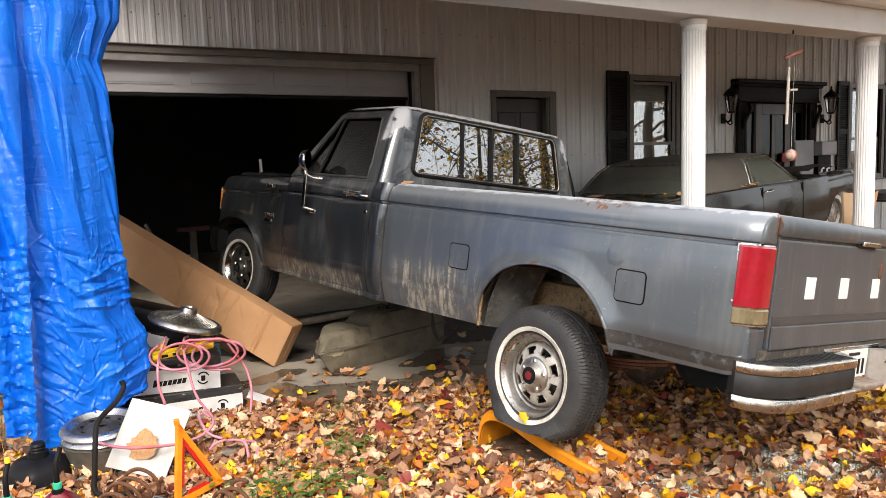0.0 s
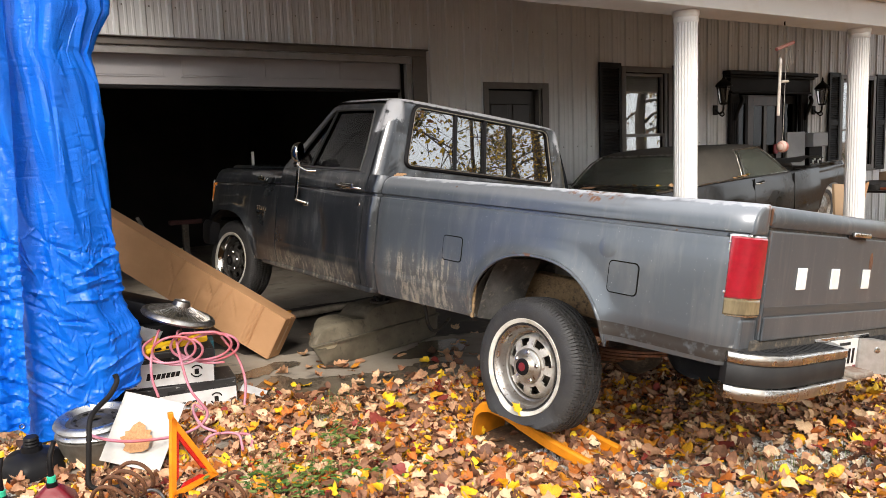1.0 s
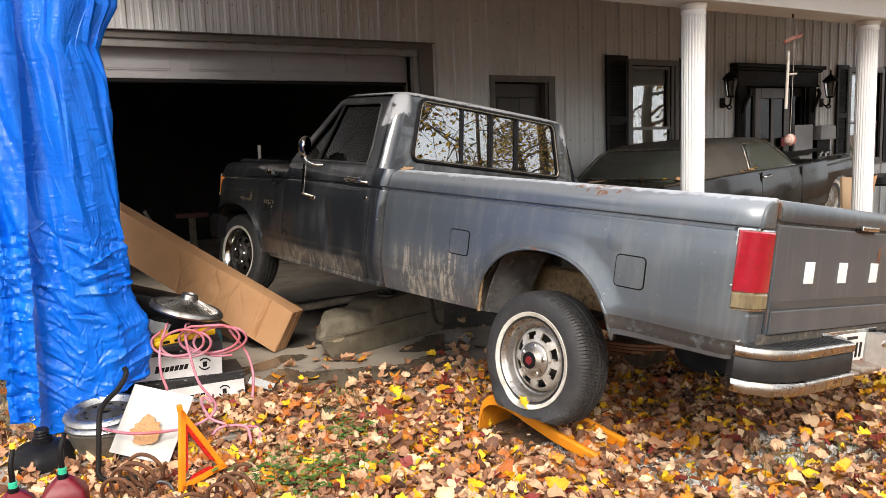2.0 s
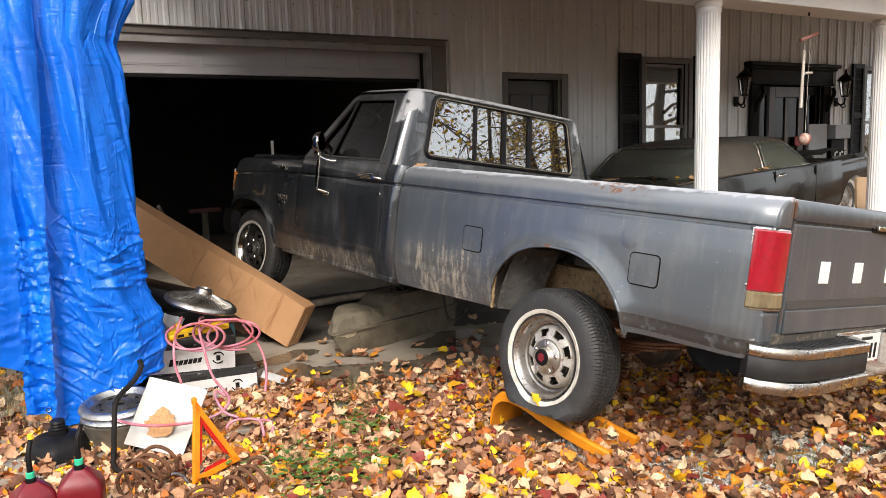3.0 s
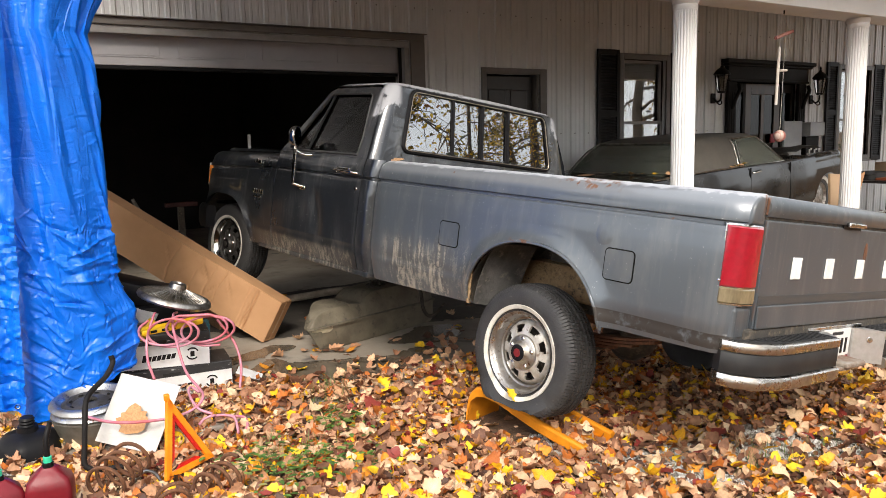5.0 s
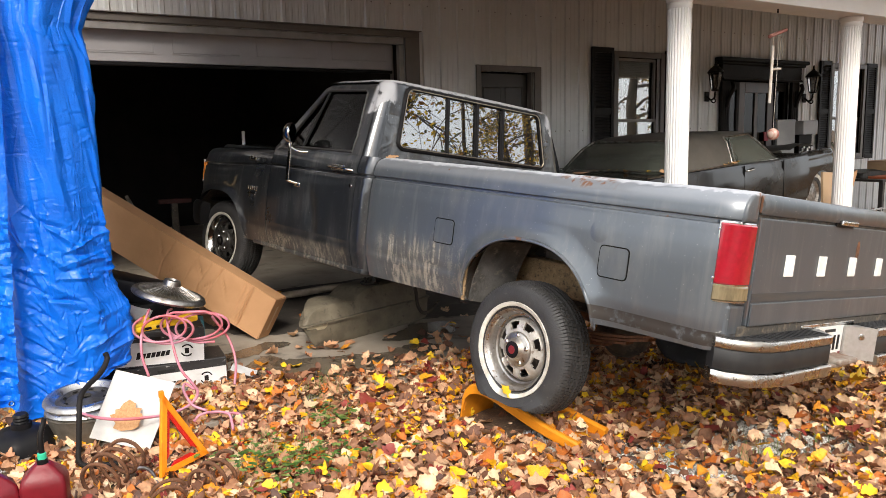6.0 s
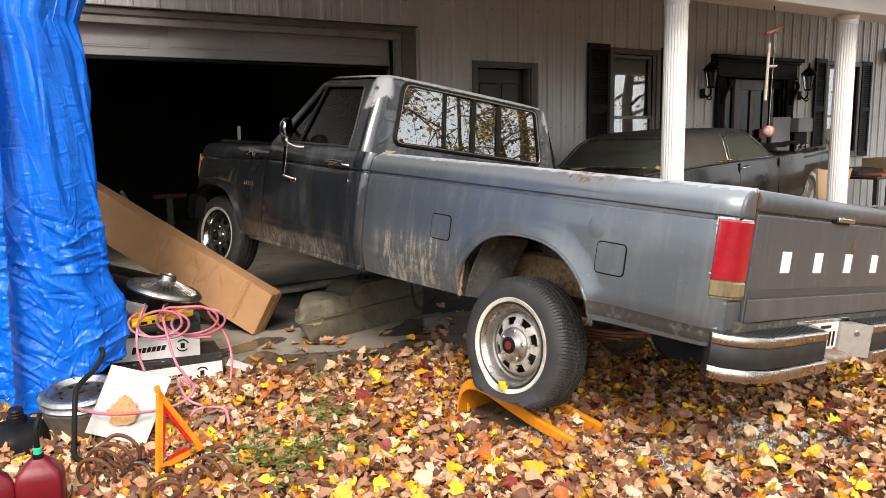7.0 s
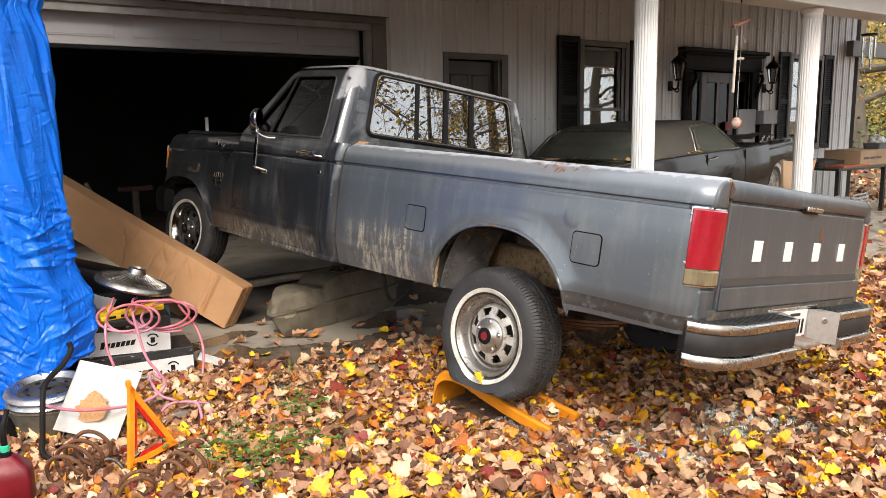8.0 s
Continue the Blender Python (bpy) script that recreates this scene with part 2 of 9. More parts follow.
def tarp_material():
    """Woven blue poly sheet with a fine net of short sharp creases."""
    m = mat("blue_woven_poly_tarp", (0.001, 0.095, 0.51), 0.34, color2=(0.001, 0.130, 0.64), scale=3, spec=0.35)
    nt = m.node_tree
    tc = nt.nodes.new("ShaderNodeTexCoord")
    total = None
    for scale, stretch, turn, amount in ((13.0, (1, 1, 0.35), 0.25, 0.34), (22.0, (0.5, 1, 1.3), -0.1, 0.26), (46.0, (1, 1, 0.8), -0.5, 0.20)):
        mp = nt.nodes.new("ShaderNodeMapping")
        mp.inputs["Scale"].default_value = stretch
        mp.inputs["Rotation"].default_value = (0, turn, 0)
        nt.links.new(tc.outputs["Object"], mp.inputs[0])
        n = nt.nodes.new("ShaderNodeTexNoise")
        n.inputs["Scale"].default_value = scale
        n.inputs["Detail"].default_value = 2
        n.inputs["Distortion"].default_value = 0.7
        nt.links.new(mp.outputs[0], n.inputs["Vector"])
        a = nt.nodes.new("ShaderNodeMath")
        a.operation = "SUBTRACT"
        nt.links.new(n.outputs["Fac"], a.inputs[0])
        a.inputs[1].default_value = 0.5
        c = nt.nodes.new("ShaderNodeMath")
        c.operation = "ABSOLUTE"
        nt.links.new(a.outputs[0], c.inputs[0])
        k = nt.nodes.new("ShaderNodeMath")
        k.operation = "MULTIPLY_ADD"
        nt.links.new(c.outputs[0], k.inputs[0])
        k.inputs[1].default_value = amount
        if total is None:
            k.inputs[2].default_value = 0.0
        else:
            nt.links.new(total, k.inputs[2])
        total = k.outputs[0]
    bp = nt.nodes.new("ShaderNodeBump")
    bp.inputs["Strength"].default_value = 0.55
    bp.inputs["Distance"].default_value = 0.03
    nt.links.new(total, bp.inputs["Height"])
    nt.links.new(bp.outputs[0], nt.nodes["Principled BSDF"].inputs["Normal"])
    return m


M_TARP = tarp_material()
M_CARD = mat("brown_corrugated_cardboard", (0.46, 0.255, 0.125), 0.8, color2=(0.40, 0.215, 0.10), scale=3, bump=0.12, bump_scale=20)
M_YPLASTIC = mat("yellow_orange_plastic", (0.80, 0.29, 0.012), 0.4, color2=(0.62, 0.21, 0.012), scale=7, bump=0.08)


# ---- mesh helpers ----
def part(name, bm, material, parent=None, label="", smooth=None, recalc=True):
    """Links a bmesh as one mesh object under a thing or a part."""
    if recalc:
        bmesh.ops.recalc_face_normals(bm, faces=bm.faces[:])
    if smooth is not None:
        lim = radians(smooth)
        for f in bm.faces:
            f.smooth = True
        for e in bm.edges:
            e.smooth = len(e.link_faces) == 2 and e.calc_face_angle(0) < lim
    me = bpy.data.meshes.new(name)
    bm.to_mesh(me)
    bm.free()
    me.materials.append(material)
    ob = new(name, me)
    if parent:
        ob.parent = parent
    if label:
        ob["label"] = label
    return ob


def thing(name, label, category, m=None, group="", kind=""):
    ob = new(name)
    ob.empty_display_size = 0.1
    if m is not None:
        ob.matrix_world = m
    return tagged(ob, label, category, group, kind)


def boxed(bm, x0, y0, z0, x1, y1, z1, bevel=0.0, m=None, seg=2):
    r = bmesh.ops.create_cube(bm, size=1)
    vs = r["verts"]
    bmesh.ops.scale(bm, vec=(abs(x1 - x0), abs(y1 - y0), abs(z1 - z0)), verts=vs)
    bmesh.ops.translate(bm, vec=((x0 + x1) / 2, (y0 + y1) / 2, (z0 + z1) / 2), verts=vs)
    if bevel:
        es = list({e for v in vs for e in v.link_edges})
        g = bmesh.ops.bevel(bm, geom=es, offset=bevel, segments=seg, affect="EDGES", profile=0.5)
        vs = list({v for f in g["faces"] for v in f.verts} | {v for v in vs if v.is_valid})
    if m is not None:
        bmesh.ops.transform(bm, matrix=m, verts=vs)
    return vs


def box(x0, y0, z0, x1, y1, z1, bevel=0.0, m=None, seg=2):
    bm = bmesh.new()
    boxed(bm, x0, y0, z0, x1, y1, z1, bevel, m, seg)
    return bm


def loft(bm, rings, closed=True, cap0=True, cap1=True):
    """Joins rings of equally many points."""
    vr = [[bm.verts.new(p) for p in r] for r in rings]
    n = len(vr[0])
    for a, b in zip(vr, vr[1:]):
        for i in range(n if closed else n - 1):
            j = (i + 1) % n
            bm.faces.new((a[i], a[j], b[j], b[i]))
    if closed and cap0:
        bm.faces.new(list(reversed(vr[0])))
    if closed and cap1:
        bm.faces.new(vr[-1])
    return vr


def smooth_path(pts, n=8):
    """A Catmull-Rom line through the points."""
    P = [Vector(p) for p in pts]
    P = [P[0] * 2 - P[1]] + P + [P[-1] * 2 - P[-2]]
    out = []
    for a, b, c, d in zip(P, P[1:], P[2:], P[3:]):
        for k in range(n):
            t = k / n
            out.append(0.5 * ((2 * b) + (c - a) * t + (2 * a - 5 * b + 4 * c - d) * t * t + (3 * b - a - 3 * c + d) * t ** 3))
    return out + [P[-2]]


def tube(bm, pts, r, sides=8, closed=False, taper=None):
    P = [Vector(p) for p in pts]
    rings, up = [], None
    n = len(P)
    for i, p in enumerate(P):
        a = P[(i - 1) % n] if closed or i else p
        b = P[(i + 1) % n] if closed or i < n - 1 else p
        d = (b - a).normalized()
        if up is None:
            up = d.orthogonal().normalized()
        up = (up - d * up.dot(d))
        up = up.normalized() if up.length > 1e-6 else d.orthogonal().normalized()
        s = d.cross(up)
        rr = r if taper is None else r * taper(i / max(1, n - 1))
        rings.append([p + (up * math.cos(2 * math.pi * k / sides) + s * math.sin(2 * math.pi * k / sides)) * rr for k in range(sides)])
    if closed:
        rings.append(rings[0])
        vr = [[bm.verts.new(q) for q in ring] for ring in rings[:-1]]
        for i in range(n):
            u, w = vr[i], vr[(i + 1) % n]
            for k in range(sides):
                bm.faces.new((u[k], u[(k + 1) % sides], w[(k + 1) % sides], w[k]))
    else:
        loft(bm, rings)


def lathe(bm, profile, n=32, m=None, closed=False):
    """Turns a profile of (radius, height) round z."""
    vr = []
    for k in range(n):
        a = 2 * math.pi * k / n
        vr.append([bm.verts.new((r * math.cos(a), r * math.sin(a), h)) for r, h in profile])
    np_ = len(profile)
    for k in range(n):
        u, w = vr[k], vr[(k + 1) % n]
        for i in range(np_ if closed else np_ - 1):
            j = (i + 1) % np_
            bm.faces.new((u[i], w[i], w[j], u[j]))
    vs = [v for r in vr for v in r]
    bmesh.ops.remove_doubles(bm, verts=vs, dist=1e-5)
    if m is not None:
        bmesh.ops.transform(bm, matrix=m, verts=[v for v in vs if v.is_valid])


def prism(bm, poly, d, m=None):
    """Extrudes a closed outline given in x, z along y by d (a depth)."""
    a = [bm.verts.new((x, 0, z)) for x, z in poly]
    b = [bm.verts.new((x, d, z)) for x, z in poly]
    n = len(poly)
    fs = [bm.faces.new(a), bm.faces.new(list(reversed(b)))]
    for i in range(n):
        j = (i + 1) % n
        bm.faces.new((a[i], b[i], b[j], a[j]))
    if m is not None:
        bmesh.ops.transform(bm, matrix=m, verts=a + b)
    return a + b


def rounded_rect(x0, z0, x1, z1, r, n=4):
    out = []
    for cx, cz, a0 in ((x1 - r, z1 - r, 0), (x0 + r, z1 - r, 90), (x0 + r, z0 + r, 180), (x1 - r, z0 + r, 270)):
        for k in range(n + 1):
            a = radians(a0 + 90 * k / n)
            out.append((cx + r * math.cos(a), cz + r * math.sin(a)))
    return out


def interp(x, table):
    for (a, u), (b, v) in zip(table, table[1:]):
        if x <= b:
            return u + (v - u) * max(0.0, (x - a)) / (b - a)
    return table[-1][1]


# ---- the setting: ground, slabs, wall, garage, porch ----
WALL_Y = 7.2
RIB = 0.2286


def ground_height(x, y):
    h = 0.03 * noise.noise((x * 0.35, y * 0.35, 2.0)) + 0.012 * noise.noise((x * 1.3, y * 1.3, 5.0))
    far = max(0.0, math.hypot(x - 2, y - 3) - 14)
    return h - 0.015 + min(far * 0.02, 1.2) * (0.6 + 0.4 * noise.noise((x * 0.05, y * 0.05, 1.0)))


def make_ground():
    bm = bmesh.new()
    edges = [-400, -150, -60, -30, -18, -12, -9] + [-7 + 0.35 * i for i in range(66)] + [17, 20, 25, 35, 60, 150, 400]
    grid = [[bm.verts.new((x, y, ground_height(x, y))) for x in edges] for y in edges]
    for a, b in zip(grid, grid[1:]):
        for i in range(len(edges) - 1):
            bm.faces.new((a[i], a[i + 1], b[i + 1], b[i]))
    return tagged(part("ground", bm, M_SOIL, smooth=60), "leaf-strewn soil and gravel yard", "ground", kind="structure")


make_ground()


def slab_sheet(name, x0, x1, y0, y1, z, label, wob=0.0):
    bm = bmesh.new()
    top, bot = [], []
    pts = []
    n = 40
    for i in range(n + 1):
        x = x0 + (x1 - x0) * i / n
        pts.append((x, y0 + wob * noise.noise((x * 1.7, 0.3, 0.0))))
    pts += [(x1, y1), (x0, y1)]
    top = [bm.verts.new((x, y, z)) for x, y in pts]
    bot = [bm.verts.new((x, y, z - 0.15)) for x, y in pts]
    bm.faces.new(top)
    bm.faces.new(list(reversed(bot)))
    for i in range(len(pts)):
        j = (i + 1) % len(pts)
        bm.faces.new((top[i], bot[i], bot[j], top[j]))
    return tagged(part(name, bm, M_CONCRETE), label, "concrete slab", kind="structure")


slab_sheet("floor_apron", -3.0, 4.35, 3.92, 14.0, 0.02, "stained worn concrete garage floor and apron", 0.12)
slab_sheet("floor_porch", 4.36, 14.4, 3.90, 7.2, 0.03, "concrete porch floor strewn with leaves")

OPENINGS = [(-0.80, 4.08, -1, 2.57), (5.07, 5.87, -1, 2.25), (7.26, 8.07, 1.08, 2.50), (9.42, 11.08, -1, 2.46), (12.14, 13.19, 1.08, 2.52)]
WALL_X0, WALL_X1, WALL_TOP = -4.0, 14.33, 4.3


def wall_cells():
    xs = sorted({WALL_X0, WALL_X1, *[o[0] for o in OPENINGS], *[o[1] for o in OPENINGS]})
    cells = []
    for a, b in zip(xs, xs[1:]):
        mid = (a + b) / 2
        hit = [o for o in OPENINGS if o[0] < mid < o[1]]
        if hit:
            o = hit[0]
            if o[2] > 0:
                cells.append((a, b, 0.0, o[2]))
            cells.append((a, b, o[3], WALL_TOP))
        else:
            cells.append((a, b, 0.0, WALL_TOP))
    return cells


wall = thing("wall_front", "pale ribbed metal siding wall of the house", "wall", kind="structure")
bm = bmesh.new()
for a, b, z0, z1 in wall_cells():
    boxed(bm, a, WALL_Y + 0.03, z0, b, WALL_Y + 0.16, z1)
part("wall_core", bm, M_DARK, wall)


def rib_profile(x):
    """How far the sheet stands out at x: a main rib, and two low ones between."""
    u = (x / RIB) % 1.0
    d = min(u, 1 - u) * RIB
    out = 0.019 * min(1.0, max(0.0, (0.030 - d) / 0.014))
    for c in (0.36, 0.64):
        d = abs(u - c) * RIB
        out = max(out, 0.004 * min(1.0, max(0.0, (0.016 - d) / 0.008)))
    return out


def siding_sheet(a, b, z0, z1):
    bm = bmesh.new()
    ks = [a, b]
    k = math.floor(a / RIB) - 1
    while k * RIB < b + RIB:
        for off in (-0.030, -0.016, 0.016, 0.030, 0.36 * RIB - 0.016, 0.36 * RIB - 0.008, 0.36 * RIB + 0.008, 0.36 * RIB + 0.016, 0.64 * RIB - 0.016, 0.64 * RIB - 0.008, 0.64 * RIB + 0.008, 0.64 * RIB + 0.016):
            x = k * RIB + off
            if a < x < b:
                ks.append(x)
        k += 1
    ks = sorted(ks)
    lo = [bm.verts.new((x, WALL_Y - rib_profile(x), z0)) for x in ks]
    hi = [bm.verts.new((x, WALL_Y - rib_profile(x), z1)) for x in ks]
    lo2 = [bm.verts.new((x, WALL_Y + 0.03, z0)) for x in (a, b)]
    hi2 = [bm.verts.new((x, WALL_Y + 0.03, z1)) for x in (a, b)]
    for i in range(len(ks) - 1):
        bm.faces.new((lo[i], lo[i + 1], hi[i + 1], hi[i]))
    bm.faces.new((lo2[0], lo[0], hi[0], hi2[0]))
    bm.faces.new((lo[-1], lo2[1], hi2[1], hi[-1]))
    return bm


SHEET = RIB * 4
for a, b, z0, z1 in wall_cells():
    x = a
    while x < b - 0.01:
        e = min(b, (math.floor(x / SHEET + 1e-6) + 1) * SHEET)
        part("siding_sheet", siding_sheet(x, e, z0, z1), M_SIDING, wall, recalc=False)
        x = e

# screw heads in rows along the girts
screw = bmesh.new()
for zz in (1.55, 2.92, 3.6):
    k = -2
    while k * RIB < WALL_X1 - 0.2:
        x = k * RIB + 0.055
        if x > -3 and not any(o[0] - 0.25 < x < o[1] + 0.2 and o[2] - 0.15 < zz < o[3] + 0.15 for o in OPENINGS):
            lathe(screw, [(0, 0.006), (0.006, 0.005), (0.008, 0)], 6, pose(x, WALL_Y - 0.001, zz, 90))
        k += 1
part("siding_screws", screw, M_TRIM, wall)["kind"] = "stuff"

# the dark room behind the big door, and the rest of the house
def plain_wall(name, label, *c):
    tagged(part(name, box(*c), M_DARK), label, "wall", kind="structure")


# near-black colour puts the darkness of the unlit rooms into their walls
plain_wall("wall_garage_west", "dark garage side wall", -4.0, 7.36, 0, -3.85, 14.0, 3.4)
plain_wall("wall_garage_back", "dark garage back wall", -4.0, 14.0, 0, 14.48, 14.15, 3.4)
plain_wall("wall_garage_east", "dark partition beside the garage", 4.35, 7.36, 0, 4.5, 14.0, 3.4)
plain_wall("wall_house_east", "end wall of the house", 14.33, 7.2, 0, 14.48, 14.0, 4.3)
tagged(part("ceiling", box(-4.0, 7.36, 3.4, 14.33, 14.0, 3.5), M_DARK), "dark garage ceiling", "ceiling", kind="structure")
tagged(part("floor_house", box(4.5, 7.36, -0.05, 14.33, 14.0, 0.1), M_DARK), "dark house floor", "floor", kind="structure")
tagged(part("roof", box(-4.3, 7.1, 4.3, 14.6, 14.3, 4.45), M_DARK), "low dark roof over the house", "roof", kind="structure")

# eave added out of view, deep enough to keep sun and sky off the wall
tagged(part("eave", box(-4.3, 5.5, 4.15, 0.82, 7.16, 4.298), M_TRIM), "unseen brown eave added to shade the garage wall", "eave", kind="structure")

# garage door frame: a flat outer casing and a lighter inner stop
g_trim = thing("garage_door_frame", "brown painted casing round the garage opening", "door frame", kind="structure")
part("head_casing", box(-1.0, WALL_Y - 0.045, 2.572, 4.26, WALL_Y - 0.022, 2.635, 0.004), M_TRIM, g_trim)
part("head_drip", box(-1.0, WALL_Y - 0.075, 2.636, 4.275, WALL_Y - 0.0, 2.645, 0.002), M_TRIM, g_trim)
part("side_casing", box(4.085, WALL_Y - 0.045, 0.02, 4.26, WALL_Y - 0.022, 2.570, 0.004), M_TRIM, g_trim)
part("side_casing", box(-1.0, WALL_Y - 0.045, 0.02, -0.80, WALL_Y - 0.022, 2.570, 0.004), M_TRIM, g_trim)
M_STOP = mat("grey_vinyl_stop", (0.26, 0.25, 0.24), 0.5, color2=(0.2, 0.19, 0.18), scale=6)
part("head_stop", box(-0.79, WALL_Y - 0.02, 2.50, 4.075, WALL_Y + 0.05, 2.568, 0.004), M_STOP, g_trim)
part("side_stop", box(4.02, WALL_Y - 0.02, 0.02, 4.078, WALL_Y + 0.05, 2.498, 0.004), M_STOP, g_trim)

# the lowered last section of the sectional door, with long embossed panels
g_door = thing("garage_door", "grey-brown steel sectional garage door, rolled mostly up", "garage door")


def door_section(x0, x1, z0, z1, y):
    bm = bmesh.new()
    boxed(bm, x0, y, z0, x1, y + 0.05, z1, 0.006)
    n = 6
    w = (x1 - x0) / n
    for i in range(n):
        a, b = x0 + i * w + 0.07, x0 + (i + 1) * w - 0.07
        prism(bm, [(a, z0 + 0.075), (b, z0 + 0.075), (b - 0.012, z0 + 0.087), (a + 0.012, z0 + 0.087)], 0.017, Matrix.Translation((0, y - 0.007, 0)))
        boxed(bm, a + 0.014, y - 0.005, z0 + 0.090, b - 0.014, y + 0.01, z1 - 0.02, 0.003)
    return bm


part("door_section", door_section(-0.78, 4.0, 2.238, 2.76, WALL_Y + 0.10), M_GARDOOR, g_door)
part("bottom_seal", box(-0.78, WALL_Y + 0.105, 2.203, 4.0, WALL_Y + 0.145, 2.236, 0.008), M_BLACKPLASTIC, g_door)
part("track", box(4.005, WALL_Y + 0.12, 0.05, 4.02, WALL_Y + 0.17, 2.5), M_STOP, g_door)

# ---- porch: posts, beam, lean-to ceiling ----
POST_Y = 4.159


def porch_post(x, r=0.094):
    t = thing("porch_post", "white fluted round porch column", "column", pose(x, POST_Y, 0), group="porch columns")
    bm = bmesh.new()
    n = 144
    rings = []
    for z in (0.10, 0.6, 1.2, 1.8, 2.4657):
        ring = []
        for k in range(n):
            a = 2 * math.pi * k / n
            rr = r * (1.0 - 0.02 * z / 2.4) - 0.006 * (0.5 + 0.5 * math.cos(a * 24)) ** 1.5
            ring.append((rr * math.cos(a), rr * math.sin(a), z))
        rings.append(ring)
    loft(bm, rings)
    part("shaft", bm, M_WHITE, t, smooth=50)
    bm = bmesh.new()
    lathe(bm, [(0, 2.4657), (r * 0.99, 2.4657), (r * 1.04, 2.4823), (r * 1.04, 2.499), (r * 1.0, 2.5101), (r * 1.12, 2.5267), (r * 1.12, 2.5566), (0, 2.5566)], 40)
    part("capital", bm, M_WHITE, t, smooth=40)
    bm = bmesh.new()
    lathe(bm, [(0, 0.03), (r * 1.25, 0.03), (r * 1.25, 0.07), (r * 1.1, 0.1), (0, 0.1)], 40)
    part("base", bm, M_WHITE, t, smooth=40)
    return t


for px_ in (4.885, 7.340, 9.795, 12.250):
    porch_post(px_)
beam = thing("porch_beam", "white boxed porch beam with vinyl soffit and gutter", "beam", kind="structure")
part("beam_face", box(0.83, 3.992, 2.56, 14.6, 4.02, 2.7818, 0.004), M_WHITE, beam)
part("beam_soffit", box(0.83, 4.022, 2.5611, 14.6, 4.297, 2.5821, 0.003), M_WHITE, beam)
part("beam_back", box(0.83, 4.299, 2.56, 14.6, 4.325, 2.7818, 0.004), M_WHITE, beam)
bm = bmesh.new()
prism(bm, [(3.992, 2.784), (3.86, 2.784), (3.837, 2.8317), (3.815, 2.8982), (3.815, 2.9204), (3.992, 2.9204)], 13.77,
      Matrix(((0, 1, 0, 0.83), (1, 0, 0, 0), (0, 0, 1, 0), (0, 0, 0, 1))))
part("gutter", bm, M_WHITE, beam)
# ceiling lies out of view; its front overhang is lengthened to shade the porch
bm = bmesh.new()
prism(bm, [(3.30, 2.935), (3.992, 2.945), (7.19, 3.97), (7.19, 4.04), (3.30, 2.985)], 13.77,
      Matrix(((0, 1, 0, 0.83), (1, 0, 0, 0), (0, 0, 1, 0), (0, 0, 0, 1))))
tagged(part("ceiling_porch", bm, mat("painted_porch_ceiling_boards", (0.24, 0.23, 0.22), 0.6, color2=(0.19, 0.18, 0.17), scale=2)), "plain porch ceiling boards", "ceiling", kind="structure")


# ---- the pickup truck ----
TRUCK_M = Matrix.Translation((3.0007, 2.9643, -0.0788)) @ Matrix.Rotation(radians(98.41), 4, "Z") @ Matrix.Rotation(radians(-2.87), 4, "Y") @ Matrix.Rotation(radians(7.79), 4, "X")
truck = thing("pickup_truck", "weathered dark grey single-cab pickup truck with rust and peeling paint", "pickup truck", TRUCK_M)
HW = 0.985
BODY_Y = [(0.50, 0.90), (0.58, 0.935), (0.66, 0.962), (0.685, 0.968), (0.70, 0.976), (0.745, 0.978), (0.755, 0.983), (0.86, 0.985), (1.00, 0.985), (1.09, 0.984), (1.115, 0.979), (1.155, 0.976), (1.160, 0.974), (1.165, 0.960), (1.178, 0.960),
          (1.184, 0.974), (1.20, 0.975), (1.24, 0.966), (1.265, 0.952), (1.283, 0.930), (1.293, 0.905), (1.298, 0.87)]


def arch_z(x, cx, cz, rx, rz, base):
    d = abs(x - cx) / rx
    return base if d >= 1 else max(base, cz + rz * math.sqrt(1 - d ** 2.3))


def side_skin(xs, low, rows, sign=1, flare=None, yof=None, thick=0.012):
    """A body side: columns at xs, rows of heights clipped to the lower edge low(x), bulged round the wheel arch."""
    bm = bmesh.new()
    cols = []
    for x in xs:
        lo = low(x)
        col = []
        for z in rows:
            zz = max(z, lo)
            y = yof(x, zz) if yof else interp(zz, BODY_Y)
            if flare:
                y += flare(x, zz)
            col.append(bm.verts.new((x, sign * y, zz)))
        cols.append(col)
    for a, b in zip(cols, cols[1:]):
        for i in range(len(rows) - 1):
            if (a[i].co - a[i + 1].co).length < 1e-6 and (b[i].co - b[i + 1].co).length < 1e-6:
                continue
            bm.faces.new((a[i], a[i + 1], b[i + 1], b[i]))
    bmesh.ops.remove_doubles(bm, verts=bm.verts[:], dist=1e-5)
    bmesh.ops.dissolve_degenerate(bm, edges=bm.edges[:], dist=1e-5)
    bmesh.ops.recalc_face_normals(bm, faces=bm.faces[:])
    # turn the edges in, so that the sheet shows a thickness
    be = [e for e in bm.edges if e.is_boundary]
    g = bmesh.ops.extrude_edge_only(bm, edges=be)
    for v in g["geom"]:
        if isinstance(v, bmesh.types.BMVert):
            v.co.y -= sign * thick
    return bm


def frange(a, b, d):
    n = max(1, round((b - a) / d))
    return [a + (b - a) * i / n for i in range(n + 1)]


ROWS = [0.50 + 0.02 * i for i in range(8)] + [0.59, 0.61, 0.63] + [b[0] for b in BODY_Y if b[0] > 0.65] + [0.72, 0.80, 0.83, 0.89, 0.92, 0.95, 0.97, 1.03, 1.06, 1.13]
ROWS = sorted(set(ROWS))


